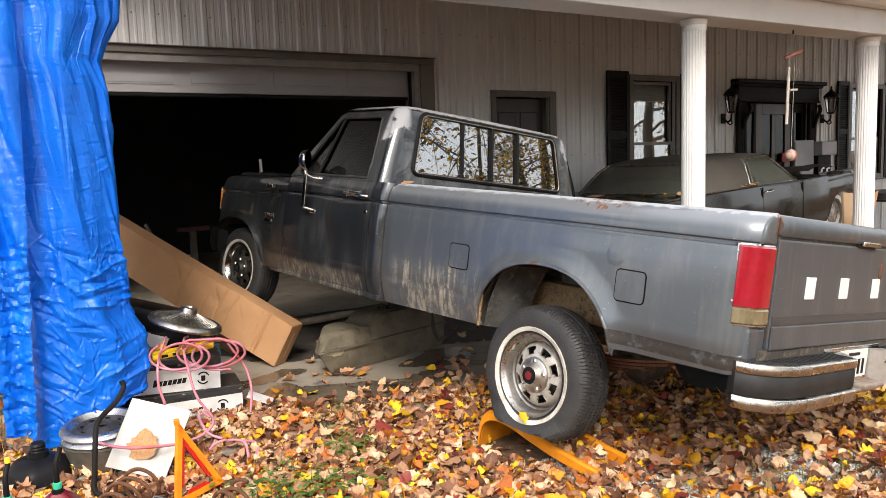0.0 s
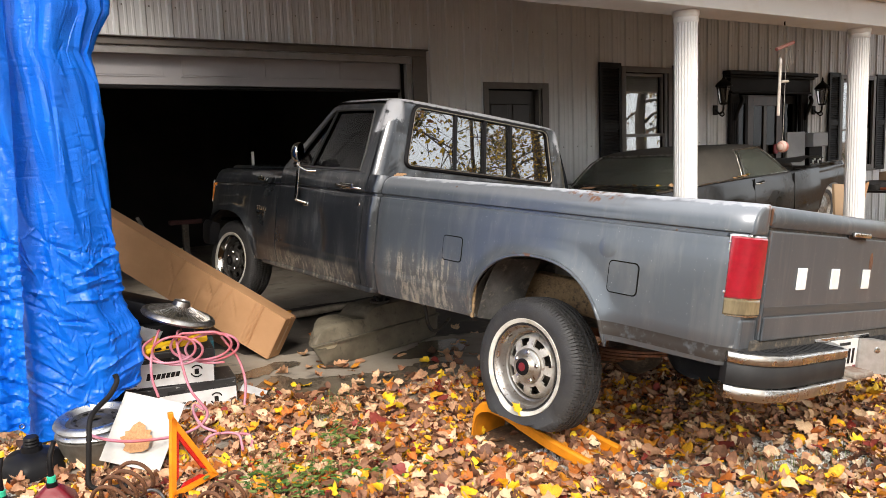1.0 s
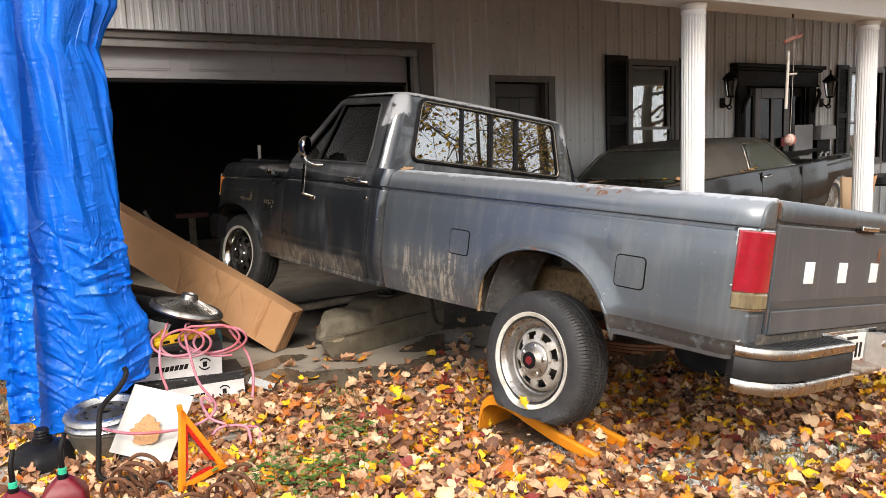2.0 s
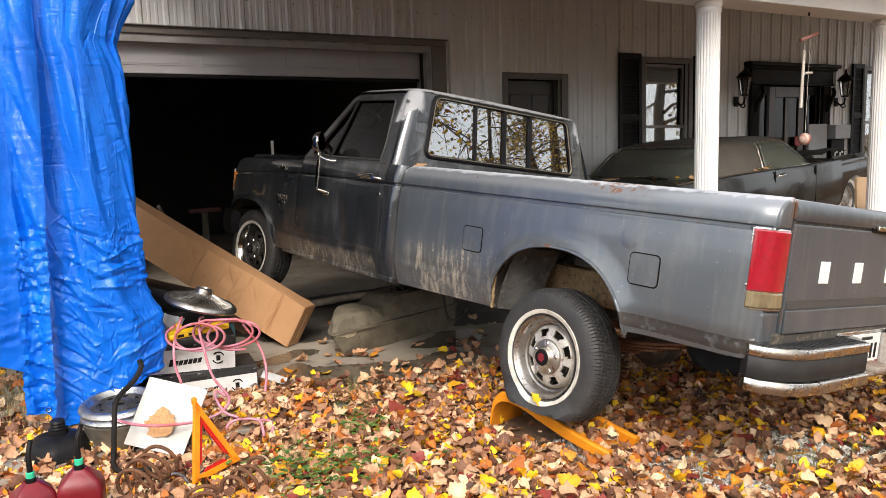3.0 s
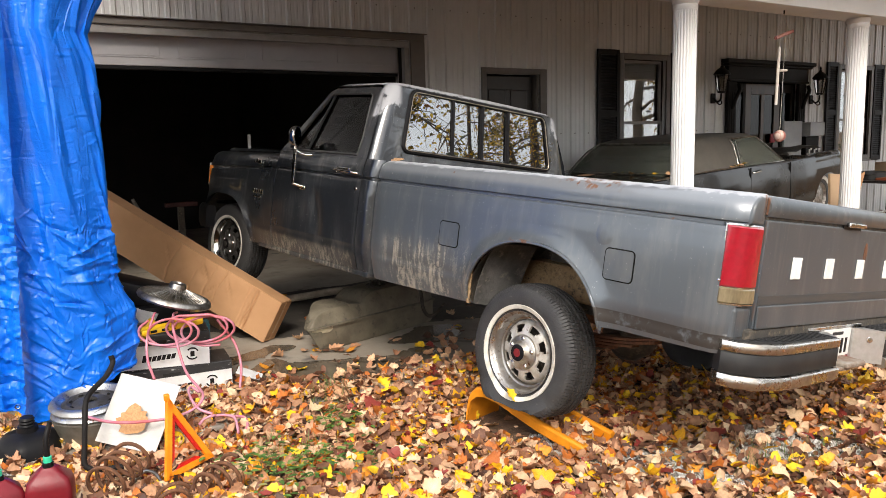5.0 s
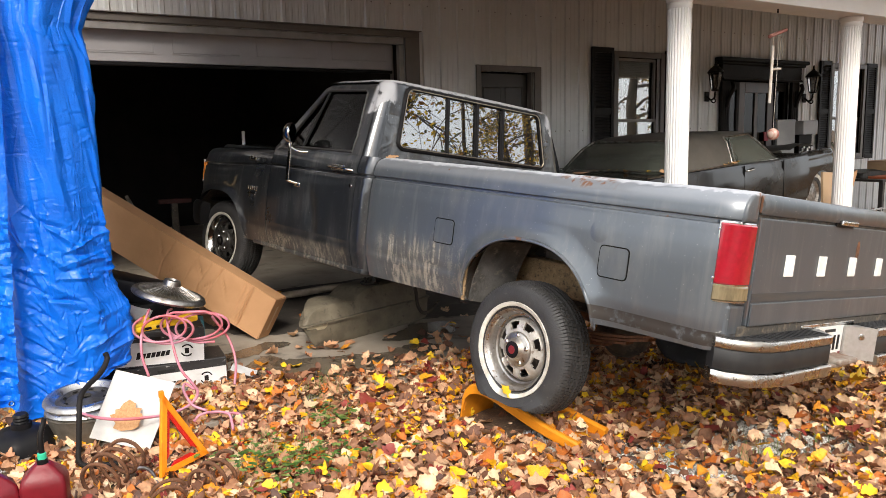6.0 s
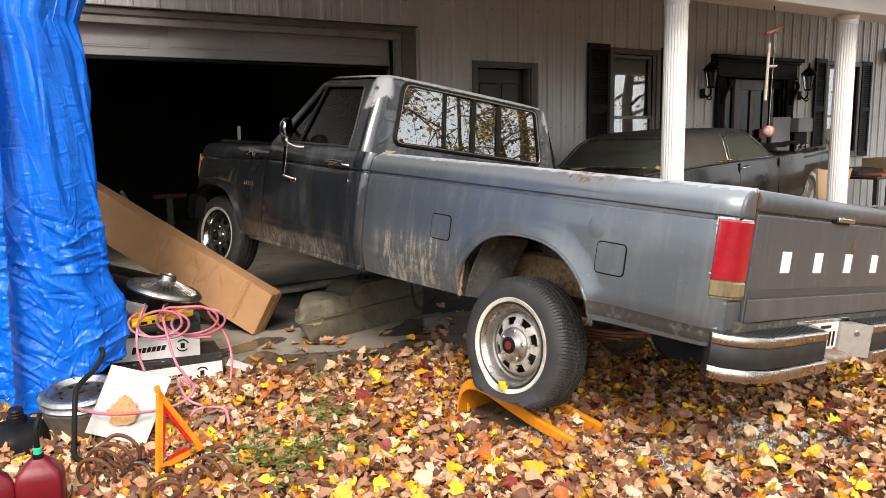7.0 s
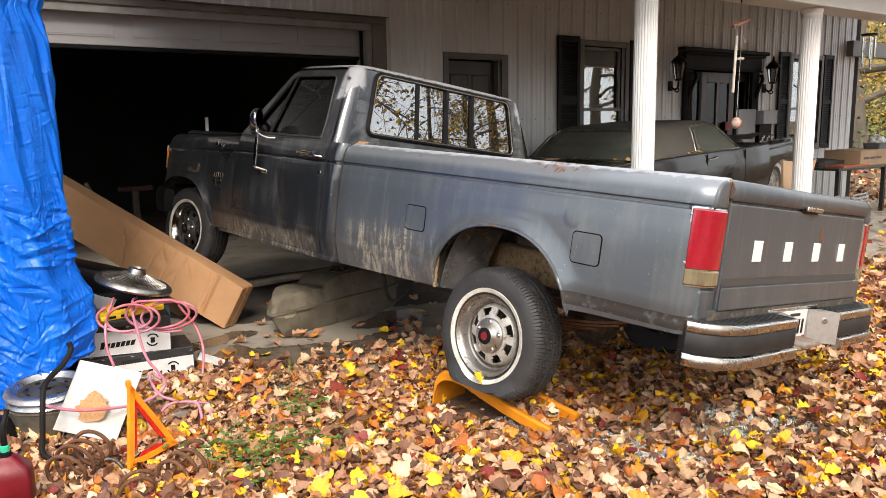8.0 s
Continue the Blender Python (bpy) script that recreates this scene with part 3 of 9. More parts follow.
def bed_low(x):
    base = 0.665 + 0.02 * max(0, -x - 0.5) if x < 0 else 0.598 - (x - 0.36) * 0.026
    return arch_z(x, -0.07, 0.615, 0.425, 0.355, base)


def rear_flare(x, z):
    d = ((abs(x + 0.07) / 0.425) ** 2.3 + (max(0, z - 0.615) / 0.355) ** 2) ** 0.5 - 1
    return 0.034 * max(0.0, 1 - abs(d) / 0.19) ** 1.3 if z > 0.6 else 0.0


def front_low(x):
    base = 0.585 if x < 3.1 else 0.66
    return arch_z(x, 3.29, 0.56, 0.46, 0.36, base)


def front_flare(x, z):
    d = ((abs(x - 3.29) / 0.46) ** 2.3 + (max(0, z - 0.56) / 0.36) ** 2) ** 0.5 - 1
    return 0.022 * max(0.0, 1 - abs(d) / 0.17) ** 1.2


arch_cols = [-0.07 + 0.425 * math.sin(math.pi / 2 * k / 18) for k in range(-18, 19)]
bed_xs = sorted(set([round(x, 4) for x in frange(-1.055, 1.262, 0.06) if abs(x + 0.07) > 0.44] + [round(x, 4) for x in arch_cols] + [-0.4955, 0.3555]))


def bed_y(x, z):
    """The bed's side, rounded in at its rear corner."""
    y = interp(z, BODY_Y)
    if x < -0.985:
        y -= 0.05 * ((-0.985 - x) / 0.07) ** 2
    if x > 1.225:
        y -= 0.02 * ((x - 1.225) / 0.037) ** 2
    return y


bed = part("bed", side_skin(bed_xs, bed_low, ROWS, 1, rear_flare, bed_y), M_PAINT, truck, smooth=40)
part("bed_side", side_skin(bed_xs, bed_low, ROWS, -1, rear_flare, bed_y), M_PAINT, bed, smooth=40)


def flat_panel(pts, material, name, parent, label="", d=(0, 0.004, 0)):
    """A thin sheet with the given outline, thickened along d."""
    bm = bmesh.new()
    a = [bm.verts.new(p) for p in pts]
    b = [bm.verts.new(Vector(p) - Vector(d)) for p in pts]
    n = len(pts)
    bm.faces.new(a)
    bm.faces.new(list(reversed(b)))
    for i in range(n):
        bm.faces.new((a[i], a[(i + 1) % n], b[(i + 1) % n], b[i]))
    return part(name, bm, material, parent, label)


# bed: inner walls, floor, front wall, rails
bm = bmesh.new()
for s in (1, -1):
    boxed(bm, -1.03, s * 0.80, 1.02, 1.23, s * 0.815, 1.285)
    boxed(bm, -1.03, s * 0.80, 1.27, 1.23, s * 0.875, 1.296, 0.006)
boxed(bm, -1.03, -0.48, 0.765, 1.23, 0.48, 0.785)
boxed(bm, -1.03, -0.8, 1.0, 1.23, 0.8, 1.02)
boxed(bm, 1.20, -0.80, 0.765, 1.225, 0.80, 1.285)
part("bed_liner", bm, M_PAINT, bed)
for s in (1, -1):
    bm = bmesh.new()
    boxed(bm, -1.064, s * 0.812, 0.688, -1.00, s * 0.940, 0.862, 0.016, None, 3)
    boxed(bm, -1.05, s * 0.84, 0.862, -1.02, s * 0.94, 1.18, 0.004)
    part("corner_post", bm, M_PAINT, bed)
    # the rail's rounded end above the tail light
    sec = [(0.82, 1.176), (0.922, 1.176)] + [(y - 0.050, z) for z, y in BODY_Y if z > 1.18] + [(0.82, 1.2985)]
    mid_y, mid_z = 0.875, 1.235
    bm = bmesh.new()
    loft(bm, [[(x, s * (mid_y + (y - mid_y) * k), mid_z + (z - mid_z) * k) for y, z in sec] for x, k in ((-1.02, 1.0), (-1.055, 1.0), (-1.063, 0.96), (-1.068, 0.88), (-1.070, 0.7))])
    part("rail_corner", bm, M_PAINT, bed, smooth=50)

# wheel-well liners, ragged and dark
M_UNDER = mat("mud_caked_black_undercoat", (0.030, 0.028, 0.026), 0.9, color2=(0.085, 0.072, 0.056), scale=7, color3=(0.15, 0.12, 0.085), scale3=30, bump=0.5, bump_scale=50)
M_CAKED = mat("dry_tan_mud_on_steel", (0.30, 0.205, 0.110), 0.95, color2=(0.19, 0.125, 0.065), scale=30, color3=(0.045, 0.035, 0.025), scale3=40, bump=0.8, bump_scale=70)
M_RUST = mat("rusted_steel", (0.14, 0.055, 0.022), 0.9, color2=(0.075, 0.033, 0.016), scale=20, color3=(0.22, 0.10, 0.045), scale3=60, bump=0.5, bump_scale=90)


def well(cx, cz, rx, rz, base, s):
    bm = bmesh.new()
    rings = []
    for y in (0.968, 0.90, 0.80, 0.62, 0.50):
        ring = []
        for k in range(-16, 17):
            u = math.sin(math.pi / 2 * k / 16)
            z = cz + rz * math.sqrt(max(0, 1 - abs(u) ** 2.3)) + (0.008 if y > 0.95 else 0.03) + 0.01 * noise.noise((u * 4, y * 5, 0))
            ring.append((cx + u * (rx + (0.012 if y > 0.95 else 0.04)), s * y, z if abs(k) < 16 else base if k > 0 else max(base, 0.672 if cx < 1 else base)))
        rings.append(ring)
    loft(bm, rings, closed=False)
    inner = [bm.verts.new((p[0], s * 0.499, p[2])) for p in rings[-1]]
    bm.faces.new(inner)
    return bm


part("wheel_well", well(-0.07, 0.615, 0.425, 0.355, 0.60, 1), M_UNDER, bed, smooth=50)
part("wheel_well", well(-0.07, 0.615, 0.425, 0.355, 0.63, -1), M_UNDER, bed, smooth=50)

# a hanging splash sheet ahead of the wheel, and the bed's cross rail over it
M_SPLASH = mat("peeling_grey_splash_steel", (0.085, 0.082, 0.078), 0.7, color2=(0.030, 0.028, 0.026), scale=9, color3=(0.16, 0.14, 0.115), scale3=22, bump=0.4, bump_scale=45)
bm = bmesh.new()
sheet = []
for i in range(9):
    t = i / 8
    col_ = []
    for j in range(9):
        u = j / 8
        x = 0.335 - 0.05 * u ** 1.3 - 0.02 * t
        col_.append((x - 0.09 * t * t, 0.945 - 0.26 * u, 0.60 + 0.325 * t - 0.03 * u * (1 - t)))
    sheet.append(col_)
loft(bm, sheet, closed=False)
g = bmesh.ops.extrude_edge_only(bm, edges=[e for e in bm.edges if e.is_boundary])
for v in g["geom"]:
    if isinstance(v, bmesh.types.BMVert):
        v.co.x += 0.004
part("splash_sheet", bm, M_SPLASH, bed, "peeling grey splash sheet ahead of the wheel", smooth=50)
part("cross_rail", box(-0.50, 0.60, 0.865, 0.10, 0.66, 0.905, 0.006), M_SPLASH, bed)

# a rolled lip round the wheel opening
for s in (1, -1):
    bm = bmesh.new()
    lip = []
    for k in range(-24, 25):
        u = math.sin(math.pi / 2 * k / 24)
        z = 0.615 + 0.355 * math.sqrt(max(0, 1 - abs(u) ** 2.3))
        lip.append((-0.07 + 0.425 * u, s * (interp(z, BODY_Y) + 0.029), z))
    lip = [(0.355, s * 0.965, 0.602)] + lip[::-1][1:-1] + [(-0.493, s * 0.98, 0.672)]
    tube(bm, lip, 0.009, 6)
    part("arch_lip", bm, M_PAINT, bed, smooth=60)
    bm = bmesh.new()
    tube(bm, [(0.351 + 0.004 * noise.noise((k * 3.1, 0, 0)), s * (0.972 + 0.004 * noise.noise((k * 2.3, 5, 0))), 0.600 + 0.010 * k) for k in range(22)], 0.0105, 6)
    part("rust_edge", bm, M_CAKED, bed, "ragged rusty edge of the wheel opening", smooth=60)

M_GAP = mat("dark_open_gap", (0.006, 0.006, 0.006), 0.95, color2=(0.012, 0.011, 0.010), scale=20, spec=0.05)
# fuel doors: a lid in a dark rounded gap
for x0, x1, z0, z1 in ((0.462, 0.618, 0.866, 1.002), (-0.628, -0.474, 0.870, 1.010)):
    gap = flat_panel([(x, HW + 0.0018 + rear_flare(x, z), z) for x, z in rounded_rect(x0, z0, x1, z1, 0.022)], M_GAP, "fuel_door", bed, "rounded fuel filler lid", (0, 0.01, 0))
    flat_panel([(x, HW + 0.0045 + rear_flare(x, z), z) for x, z in rounded_rect(x0 + 0.0055, z0 + 0.0055, x1 - 0.0055, z1 - 0.0055, 0.018)], M_PAINT, "lid", gap, "", (0, 0.01, 0))

# a shallow dent showing as a raised ring
bm = bmesh.new()
lathe(bm, [(0, 0.0042), (0.016, 0.0050), (0.028, 0.0045), (0.044, 0.0032), (0.056, 0.0022)], 28, pose(-0.459, HW - 0.0035, 1.055, -90))
part("dent", bm, M_PAINT, bed, smooth=60)

# ---- tailgate ----
TG = -1.062
tailgate = part("tailgate", box(TG - 0.012, -0.805, 0.772, TG + 0.05, 0.805, 1.20, 0.006), M_PAINT, truck, "dark grey tailgate with white raised bars")
bm = bmesh.new()
rings = []
for y in (-0.812, -0.80, 0.80, 0.812):
    i = 0.006 if abs(y) > 0.805 else 0
    rings.append([(TG - 0.012 + i, y, 1.214 + i), (TG - 0.026 + i, y, 1.235), (TG - 0.026 + i, y, 1.262 - i), (TG - 0.012 + i, y, 1.286 - i), (TG + 0.012, y, 1.294 - i), (TG + 0.05, y, 1.292 - i), (TG + 0.05, y, 1.214 + i)])
loft(bm, rings)
part("top_roll", bm, M_PAINT, tailgate, smooth=35)
part("dark_groove", box(TG - 0.002, -0.80, 1.201, TG + 0.045, 0.80, 1.213), M_UNDER, tailgate)
part("lower_step", box(TG - 0.022, -0.803, 0.774, TG - 0.0125, 0.803, 0.866, 0.004), M_PAINT, tailgate)
part("rust_streak", box(TG - 0.0145, -0.80, 0.869, TG - 0.0122, 0.80, 0.905, 0.001), mat("brown_grime_band", (0.060, 0.050, 0.042), 0.7, color2=(0.034, 0.034, 0.036), scale=12, stretch=(1, 0.4, 4)), tailgate)
M_LETTER = mat("white_letter_vinyl", (0.78, 0.77, 0.74), 0.5, color2=(0.66, 0.64, 0.60), scale=20)


for y in (0.512, 0.187, -0.158, -0.503):
    part("name_bar", box(TG - 0.0185, y - 0.042, 0.970, TG - 0.0125, y + 0.042, 1.060, 0.003), M_LETTER, tailgate)
hd = part("tailgate_handle", box(TG - 0.012, -0.11, 1.188, TG - 0.006, 0.09, 1.228, 0.002), M_BLACKPLASTIC, tailgate, "bright lift handle in a dark cup")
part("lever", box(TG - 0.038, -0.105, 1.204, TG - 0.016, 0.08, 1.226, 0.007), M_CHROME, hd)
bm = bmesh.new()
lathe(bm, [(0, 0.0015), (0.022, 0.001), (0.028, 0)], 11, pose(TG - 0.0125, -0.205, 1.09, 0, -90) @ Matrix.Diagonal((1.8, 0.8, 1, 1)))
part("rust_patch", bm, M_RUST, tailgate)

# ---- tail lights: a tall wrapped lens, red above, clear below ----
for s in (1, -1):
    housing = None
    for nm, z0, z1, m_ in (("tail_light", 0.862, 1.176, M_CHROME), ("red_lens", 0.935, 1.168, M_TAIL), ("clear_lens", 0.872, 0.933, mat("yellowed_clear_lens", (0.22, 0.175, 0.10), 0.25, coat=0.5, color2=(0.12, 0.095, 0.055), scale=14, stretch=(2, 2, 0.5)))):
        g = 0.0 if nm == "tail_light" else 0.006
        path = [(-0.998 - g, 0.976 + g * 1.6), (-1.020, 0.969 + g * 1.6), (-1.050 - g * 0.5, 0.948 + g), (-1.068 - g, 0.915), (-1.074 - g, 0.872), (-1.074 - g, 0.838 + g)]
        if g:
            path[0] = (-1.010, 0.9715 + g * 1.6)
        bm = bmesh.new()
        rings = []
        for z in (z0, z0 + 0.006, z1 - 0.006, z1):
            i = 0.005 if z in (z0, z1) else 0.0
            out_ = [(x + i, s * (y - i), z) for x, y in path]
            inn = [(x + 0.04, s * (y - 0.03), z) for x, y in reversed(path)]
            rings.append(out_ + inn)
        loft(bm, rings)
        ob = part(nm, bm, m_, housing or truck, "tall red tail light with a yellowed reversing lens" if housing is None else "", smooth=35)
        housing = housing or ob
    for z in (0.958, 1.145):
        for y in (0.976,):
            bm = bmesh.new()
            lathe(bm, [(0, 0.004), (0.005, 0.003), (0.006, 0)], 8, pose(-1.005, s * 0.985, z, -90 * s))
            part("screw", bm, M_CHROME, housing)

# ---- rear step bumper ----
bumper = part("rear_bumper", box(-1.078, -0.30, 0.62, -1.06, 0.30, 0.755, 0.004), M_CHROME, truck, "chrome step bumper with black rubber pads and rust")


def wrap_path(o=0.0):
    return [(-1.045, 0.966 + o * 0.4), (-1.10, 0.950 + o * 0.7), (-1.152 - o * 0.7, 0.888 + o * 0.5), (-1.182 - o, 0.80), (-1.192 - o, 0.68), (-1.192 - o, 0.27)]


M_PAD = mat("scuffed_black_bumper_rubber", (0.014, 0.014, 0.015), 0.55, color2=(0.028, 0.027, 0.026), scale=9, color3=(0.22, 0.21, 0.2), scale3=22, low3=0.7, high3=0.76, spec=0.25)


def wrap_band(z0, z1, o, s, depth=0.05, bev=0.006, y_cut=None):
    bm = bmesh.new()
    p = [(x, s * y) for x, y in wrap_path(o)]
    q = [(x + depth, s * (y - depth * (0.9 if i < 3 else 0.0))) for i, (x, y) in enumerate(wrap_path(o))]
    rings = []
    for (x, y), (u, w) in zip(p, q):
        d = Vector((x - u, y - w)).normalized() * bev
        rings.append([(u, w, z0), (x - d.x, y - d.y, z0), (x, y, z0 + bev), (x, y, z1 - bev), (x - d.x, y - d.y, z1), (u, w, z1)])
    loft(bm, rings)
    return bm


for s in (1, -1):
    ch = part("chrome_top", wrap_band(0.698, 0.737, 0.010, s), M_BUMPERCHROME, bumper, smooth=45)
    part("rubber_pad", wrap_band(0.614, 0.696, 0.006, s), M_PAD, bumper, smooth=45)
    part("chrome_bottom", wrap_band(0.564, 0.612, 0.022, s), M_BUMPERCHROME, bumper, smooth=45)
    # ribbed black step plate
    bm = bmesh.new()
    tp = [(-1.05, 0.935), (-1.09, 0.93), (-1.140, 0.872), (-1.170, 0.79), (-1.180, 0.68), (-1.185, 0.275), (-1.085, 0.275), (-1.085, 0.89), (-1.05, 0.89)]
    a = [bm.verts.new((x, s * y, 0.7405)) for x, y in tp]
    b = [bm.verts.new((x, s * y, 0.730)) for x, y in tp]
    bm.faces.new(a)
    for i in range(len(tp)):
        bm.faces.new((a[i], b[i], b[(i + 1) % len(tp)], a[(i + 1) % len(tp)]))
    sp_pad = part("step_pad", bm, M_PAD, bumper)
    bm = bmesh.new()
    for k in range(16):
        y = 0.30 + 0.037 * k
        boxed(bm, -1.168 + max(0, y - 0.70) * 0.4, s * y - 0.009, 0.7405, -1.095, s * y + 0.009, 0.744, 0.0015)
    part("tread_ridge", bm, M_PAD, bumper)["kind"] = "stuff"
    # the slanted cheek beside the plate
    bm = bmesh.new()
    loft(bm, [[(-1.198, s * 0.268, z0), (-1.098, s * 0.158, z0), (-1.082, s * 0.158, z0), (-1.10, s * 0.268, z0)] for z0 in (0.580, 0.737)])
    ck = part("plate_cheek", bm, mat("dull_bright_steel", (0.60, 0.595, 0.585), 0.28, 0.8, color2=(0.42, 0.40, 0.37), scale=12, rough2=0.5) if s == 1 else bpy.data.materials["dull_bright_steel"], bumper)
    bm = bmesh.new()
    lathe(bm, [(0, 0.006), (0.012, 0.005), (0.016, 0)], 10, pose(-1.150, s * 0.2145, 0.69, 0, -90) @ pose(0, 0, 0, s * 45, 0, 0))
    part("bolt", bm, M_CHROME, bumper)
# dark panel added to close the see-through gap under the tailgate
part("roll_pan", box(-1.075, -0.86, 0.60, -1.02, 0.86, 0.775, 0.01), M_UNDER, bumper)
plate = part("licence_plate", box(-1.0870, -0.152, 0.588, -1.0830, 0.152, 0.740, 0.001), mat("white_plate_enamel", (0.72, 0.71, 0.68), 0.4, color2=(0.62, 0.61, 0.58), scale=12), bumper, "white licence plate with dark characters")
for k in range(6):
    y = 0.120 - 0.045 * k
    part("character_bar", box(-1.0885, y - 0.012, 0.625, -1.08701, y + 0.012, 0.695), M_BLACKPAINT, plate)
part("sticker", box(-1.0885, -0.148, 0.596, -1.08701, -0.12, 0.614), M_TAIL, plate)
part("title_bar", box(-1.0885, -0.06, 0.712, -1.08701, 0.06, 0.726), M_PAD, plate)
bm = bmesh.new()
boxed(bm, -1.19, -0.10, 0.585, -0.9, 0.10, 0.612, 0.01)
boxed(bm, -1.17, 0.02, 0.572, -1.02, 0.26, 0.59, 0.008)
part("hitch_plate", bm, mat("rust_flecked_grey_hitch", (0.30, 0.27, 0.23), 0.7, 0.3, color2=(0.18, 0.10, 0.06), scale=14), bumper)

# ---- cab: side skins, doors, fenders ----
CAB_Y = [(b[0], b[1]) for b in BODY_Y if b[0] < 1.19] + [(1.21, 0.974), (1.26, 0.963), (1.292, 0.952)]


def cab_y(x, z):
    return interp(z, CAB_Y)


CAB_ROWS = sorted(set([z for z in ROWS if z < 1.19] + [1.21, 1.26, 1.292]))


def sag(bm):
    """Lets the front end droop a little towards the nose."""
    for v in bm.verts:
        v.co.z -= interp(v.co.z, [(0.9, 0.0), (1.10, 0.065), (1.20, 0.060), (1.29, 0.035), (1.40, 0.030)]) * min(1, max(0, (v.co.x - 2.45) / 1.2))
    return bm


def fender_y(x, z):
    y = interp(z, [(b[0], b[1]) for b in BODY_Y if b[0] < 1.19] + [(1.21, 0.972), (1.25, 0.955), (1.275, 0.925), (1.29, 0.88), (1.297, 0.82)])
    if x > 3.60:
        y -= 0.09 * ((x - 3.60) / 0.11) ** 2
    return y


F_ROWS = sorted(set([z for z in ROWS if z < 1.19] + [1.21, 1.25, 1.275, 1.29, 1.297]))
fa = [3.29 + 0.46 * math.sin(math.pi / 2 * k / 18) for k in range(-18, 19)]
f_xs = sorted(set([round(x, 4) for x in frange(2.505, 3.71, 0.06) if abs(x - 3.29) > 0.47] + [round(x, 4) for x in fa if x < 3.71]))
cab = part("cab", side_skin(frange(1.287, 1.405, 0.02), lambda x: 0.585, CAB_ROWS, 1, None, lambda x, z: cab_y(x, z) - (0.045 * ((1.332 - x) / 0.045) ** 2 if x < 1.332 else 0)), M_PAINT, truck, "chalky grey single cab with peeling rear corners", smooth=40)
part("cab_corner", side_skin(frange(1.287, 1.405, 0.02), lambda x: 0.585, CAB_ROWS, -1, None, lambda x, z: cab_y(x, z) - (0.045 * ((1.332 - x) / 0.045) ** 2 if x < 1.332 else 0)), M_PAINT, cab, smooth=40)


def door_y(x, z):
    """The door skin, pushed in where something has struck it."""
    d = 0.020 * math.exp(-((x - 1.90 - 0.25 * (z - 0.9)) / 0.055) ** 2 - ((z - 0.90) / 0.13) ** 2)
    d += 0.010 * math.exp(-((x - 2.10) / 0.10) ** 2 - ((z - 0.93) / 0.16) ** 2)
    d -= 0.005 * math.exp(-((x - 1.79) / 0.045) ** 2 - ((z - 0.92) / 0.15) ** 2)
    d += 0.005 * math.exp(-((x - 1.70) / 0.08) ** 2 - ((z - 0.86) / 0.14) ** 2)
    return cab_y(x, z) - d


doors = {}
for s in (1, -1):
    doors[s] = part("door", side_skin(frange(1.413, 2.492, 0.03), lambda x: 0.60, sorted(set(CAB_ROWS + [0.76, 0.78, 0.815, 0.85, 0.875, 0.905, 0.935, 0.985, 1.015, 1.045, 1.075])), s, None, door_y), M_PAINT, truck, "dented dark grey cab door", smooth=40)
    fender = part("front_fender", sag(side_skin(f_xs, front_low, F_ROWS, s, front_flare, fender_y)), M_PAINT, truck, smooth=40)
    part("inner_arch", sag(well(3.29, 0.56, 0.45, 0.36, 0.59, s)), M_UNDER, fender, smooth=50)
    part("rocker", box(1.30, s * 0.86, 0.565, 2.74, s * 0.945, 0.598, 0.01), M_PAINT, cab)
    ml = part("marker_light", sag(box(3.655, s * 0.905, 1.005, 3.70, s * 0.958, 1.185, 0.010)), M_AMBER, fender, "amber side marker lens")
    part("chrome_surround", sag(box(3.692, s * 0.90, 0.985, 3.712, s * 0.955, 1.205, 0.006)), M_CHROME, ml)
# hood
bm = bmesh.new()
rings = []
for x in frange(2.50, 3.72, 0.06):
    e = max(0, (x - 3.60) / 0.12)
    ring = []
    for k in range(-12, 13):
        y = 0.80 * k / 12
        z = 1.302 + 0.030 * (1 - (abs(k) / 12) ** 2) + (0.012 if abs(abs(k) - 7) <= 2 else 0) - 0.05 * e * e
        ring.append((x, y, z))
    rings.append(ring)
loft(bm, rings, closed=False)
g = bmesh.ops.extrude_edge_only(bm, edges=[e for e in bm.edges if e.is_boundary])
for v in g["geom"]:
    if isinstance(v, bmesh.types.BMVert):
        v.co.z -= 0.025
for v in bm.verts:
    v.co.z += 0.022 * min(1, max(0, (v.co.x - 2.45) / 1.2))
part("hood", sag(bm), M_PAINT, truck, smooth=40)
# nose: a grille panel and bumper
bm = bmesh.new()
boxed(bm, 3.66, -0.88, 0.80, 3.72, 0.88, 1.26, 0.02)
nose = part("grille", sag(bm), M_BLACKPLASTIC, truck)
bm = bmesh.new()
for k in range(6):
    boxed(bm, 3.72, -0.55, 0.88 + 0.05 * k, 3.73, 0.55, 0.905 + 0.05 * k, 0.004)
part("grille_bars", bm, M_CHROME, nose)
bm = bmesh.new()
path = [(3.60, 0.975), (3.72, 0.985), (3.80, 0.955), (3.85, 0.88), (3.87, 0.6), (3.88, 0.0)]
path = path + [(x, -y) for x, y in reversed(path[:-1])]
loft(bm, [[(x, y, 0.60), (x + 0.012, y * 1.012, 0.64), (x + 0.015, y * 1.015, 0.70), (x + 0.015, y * 1.015, 0.76), (x, y, 0.795), (x - 0.03, y * 0.95, 0.78), (x - 0.03, y * 0.95, 0.62)] for x, y in path])
part("front_bumper", bm, M_BLACKPLASTIC, truck, "scuffed dark front bumper", smooth=45)
bm = bmesh.new()
boxed(bm, 2.45, -0.80, 0.62, 3.66, -0.50, 0.95, 0.02)
boxed(bm, 2.45, 0.50, 0.90, 3.66, 0.80, 0.95, 0.02)
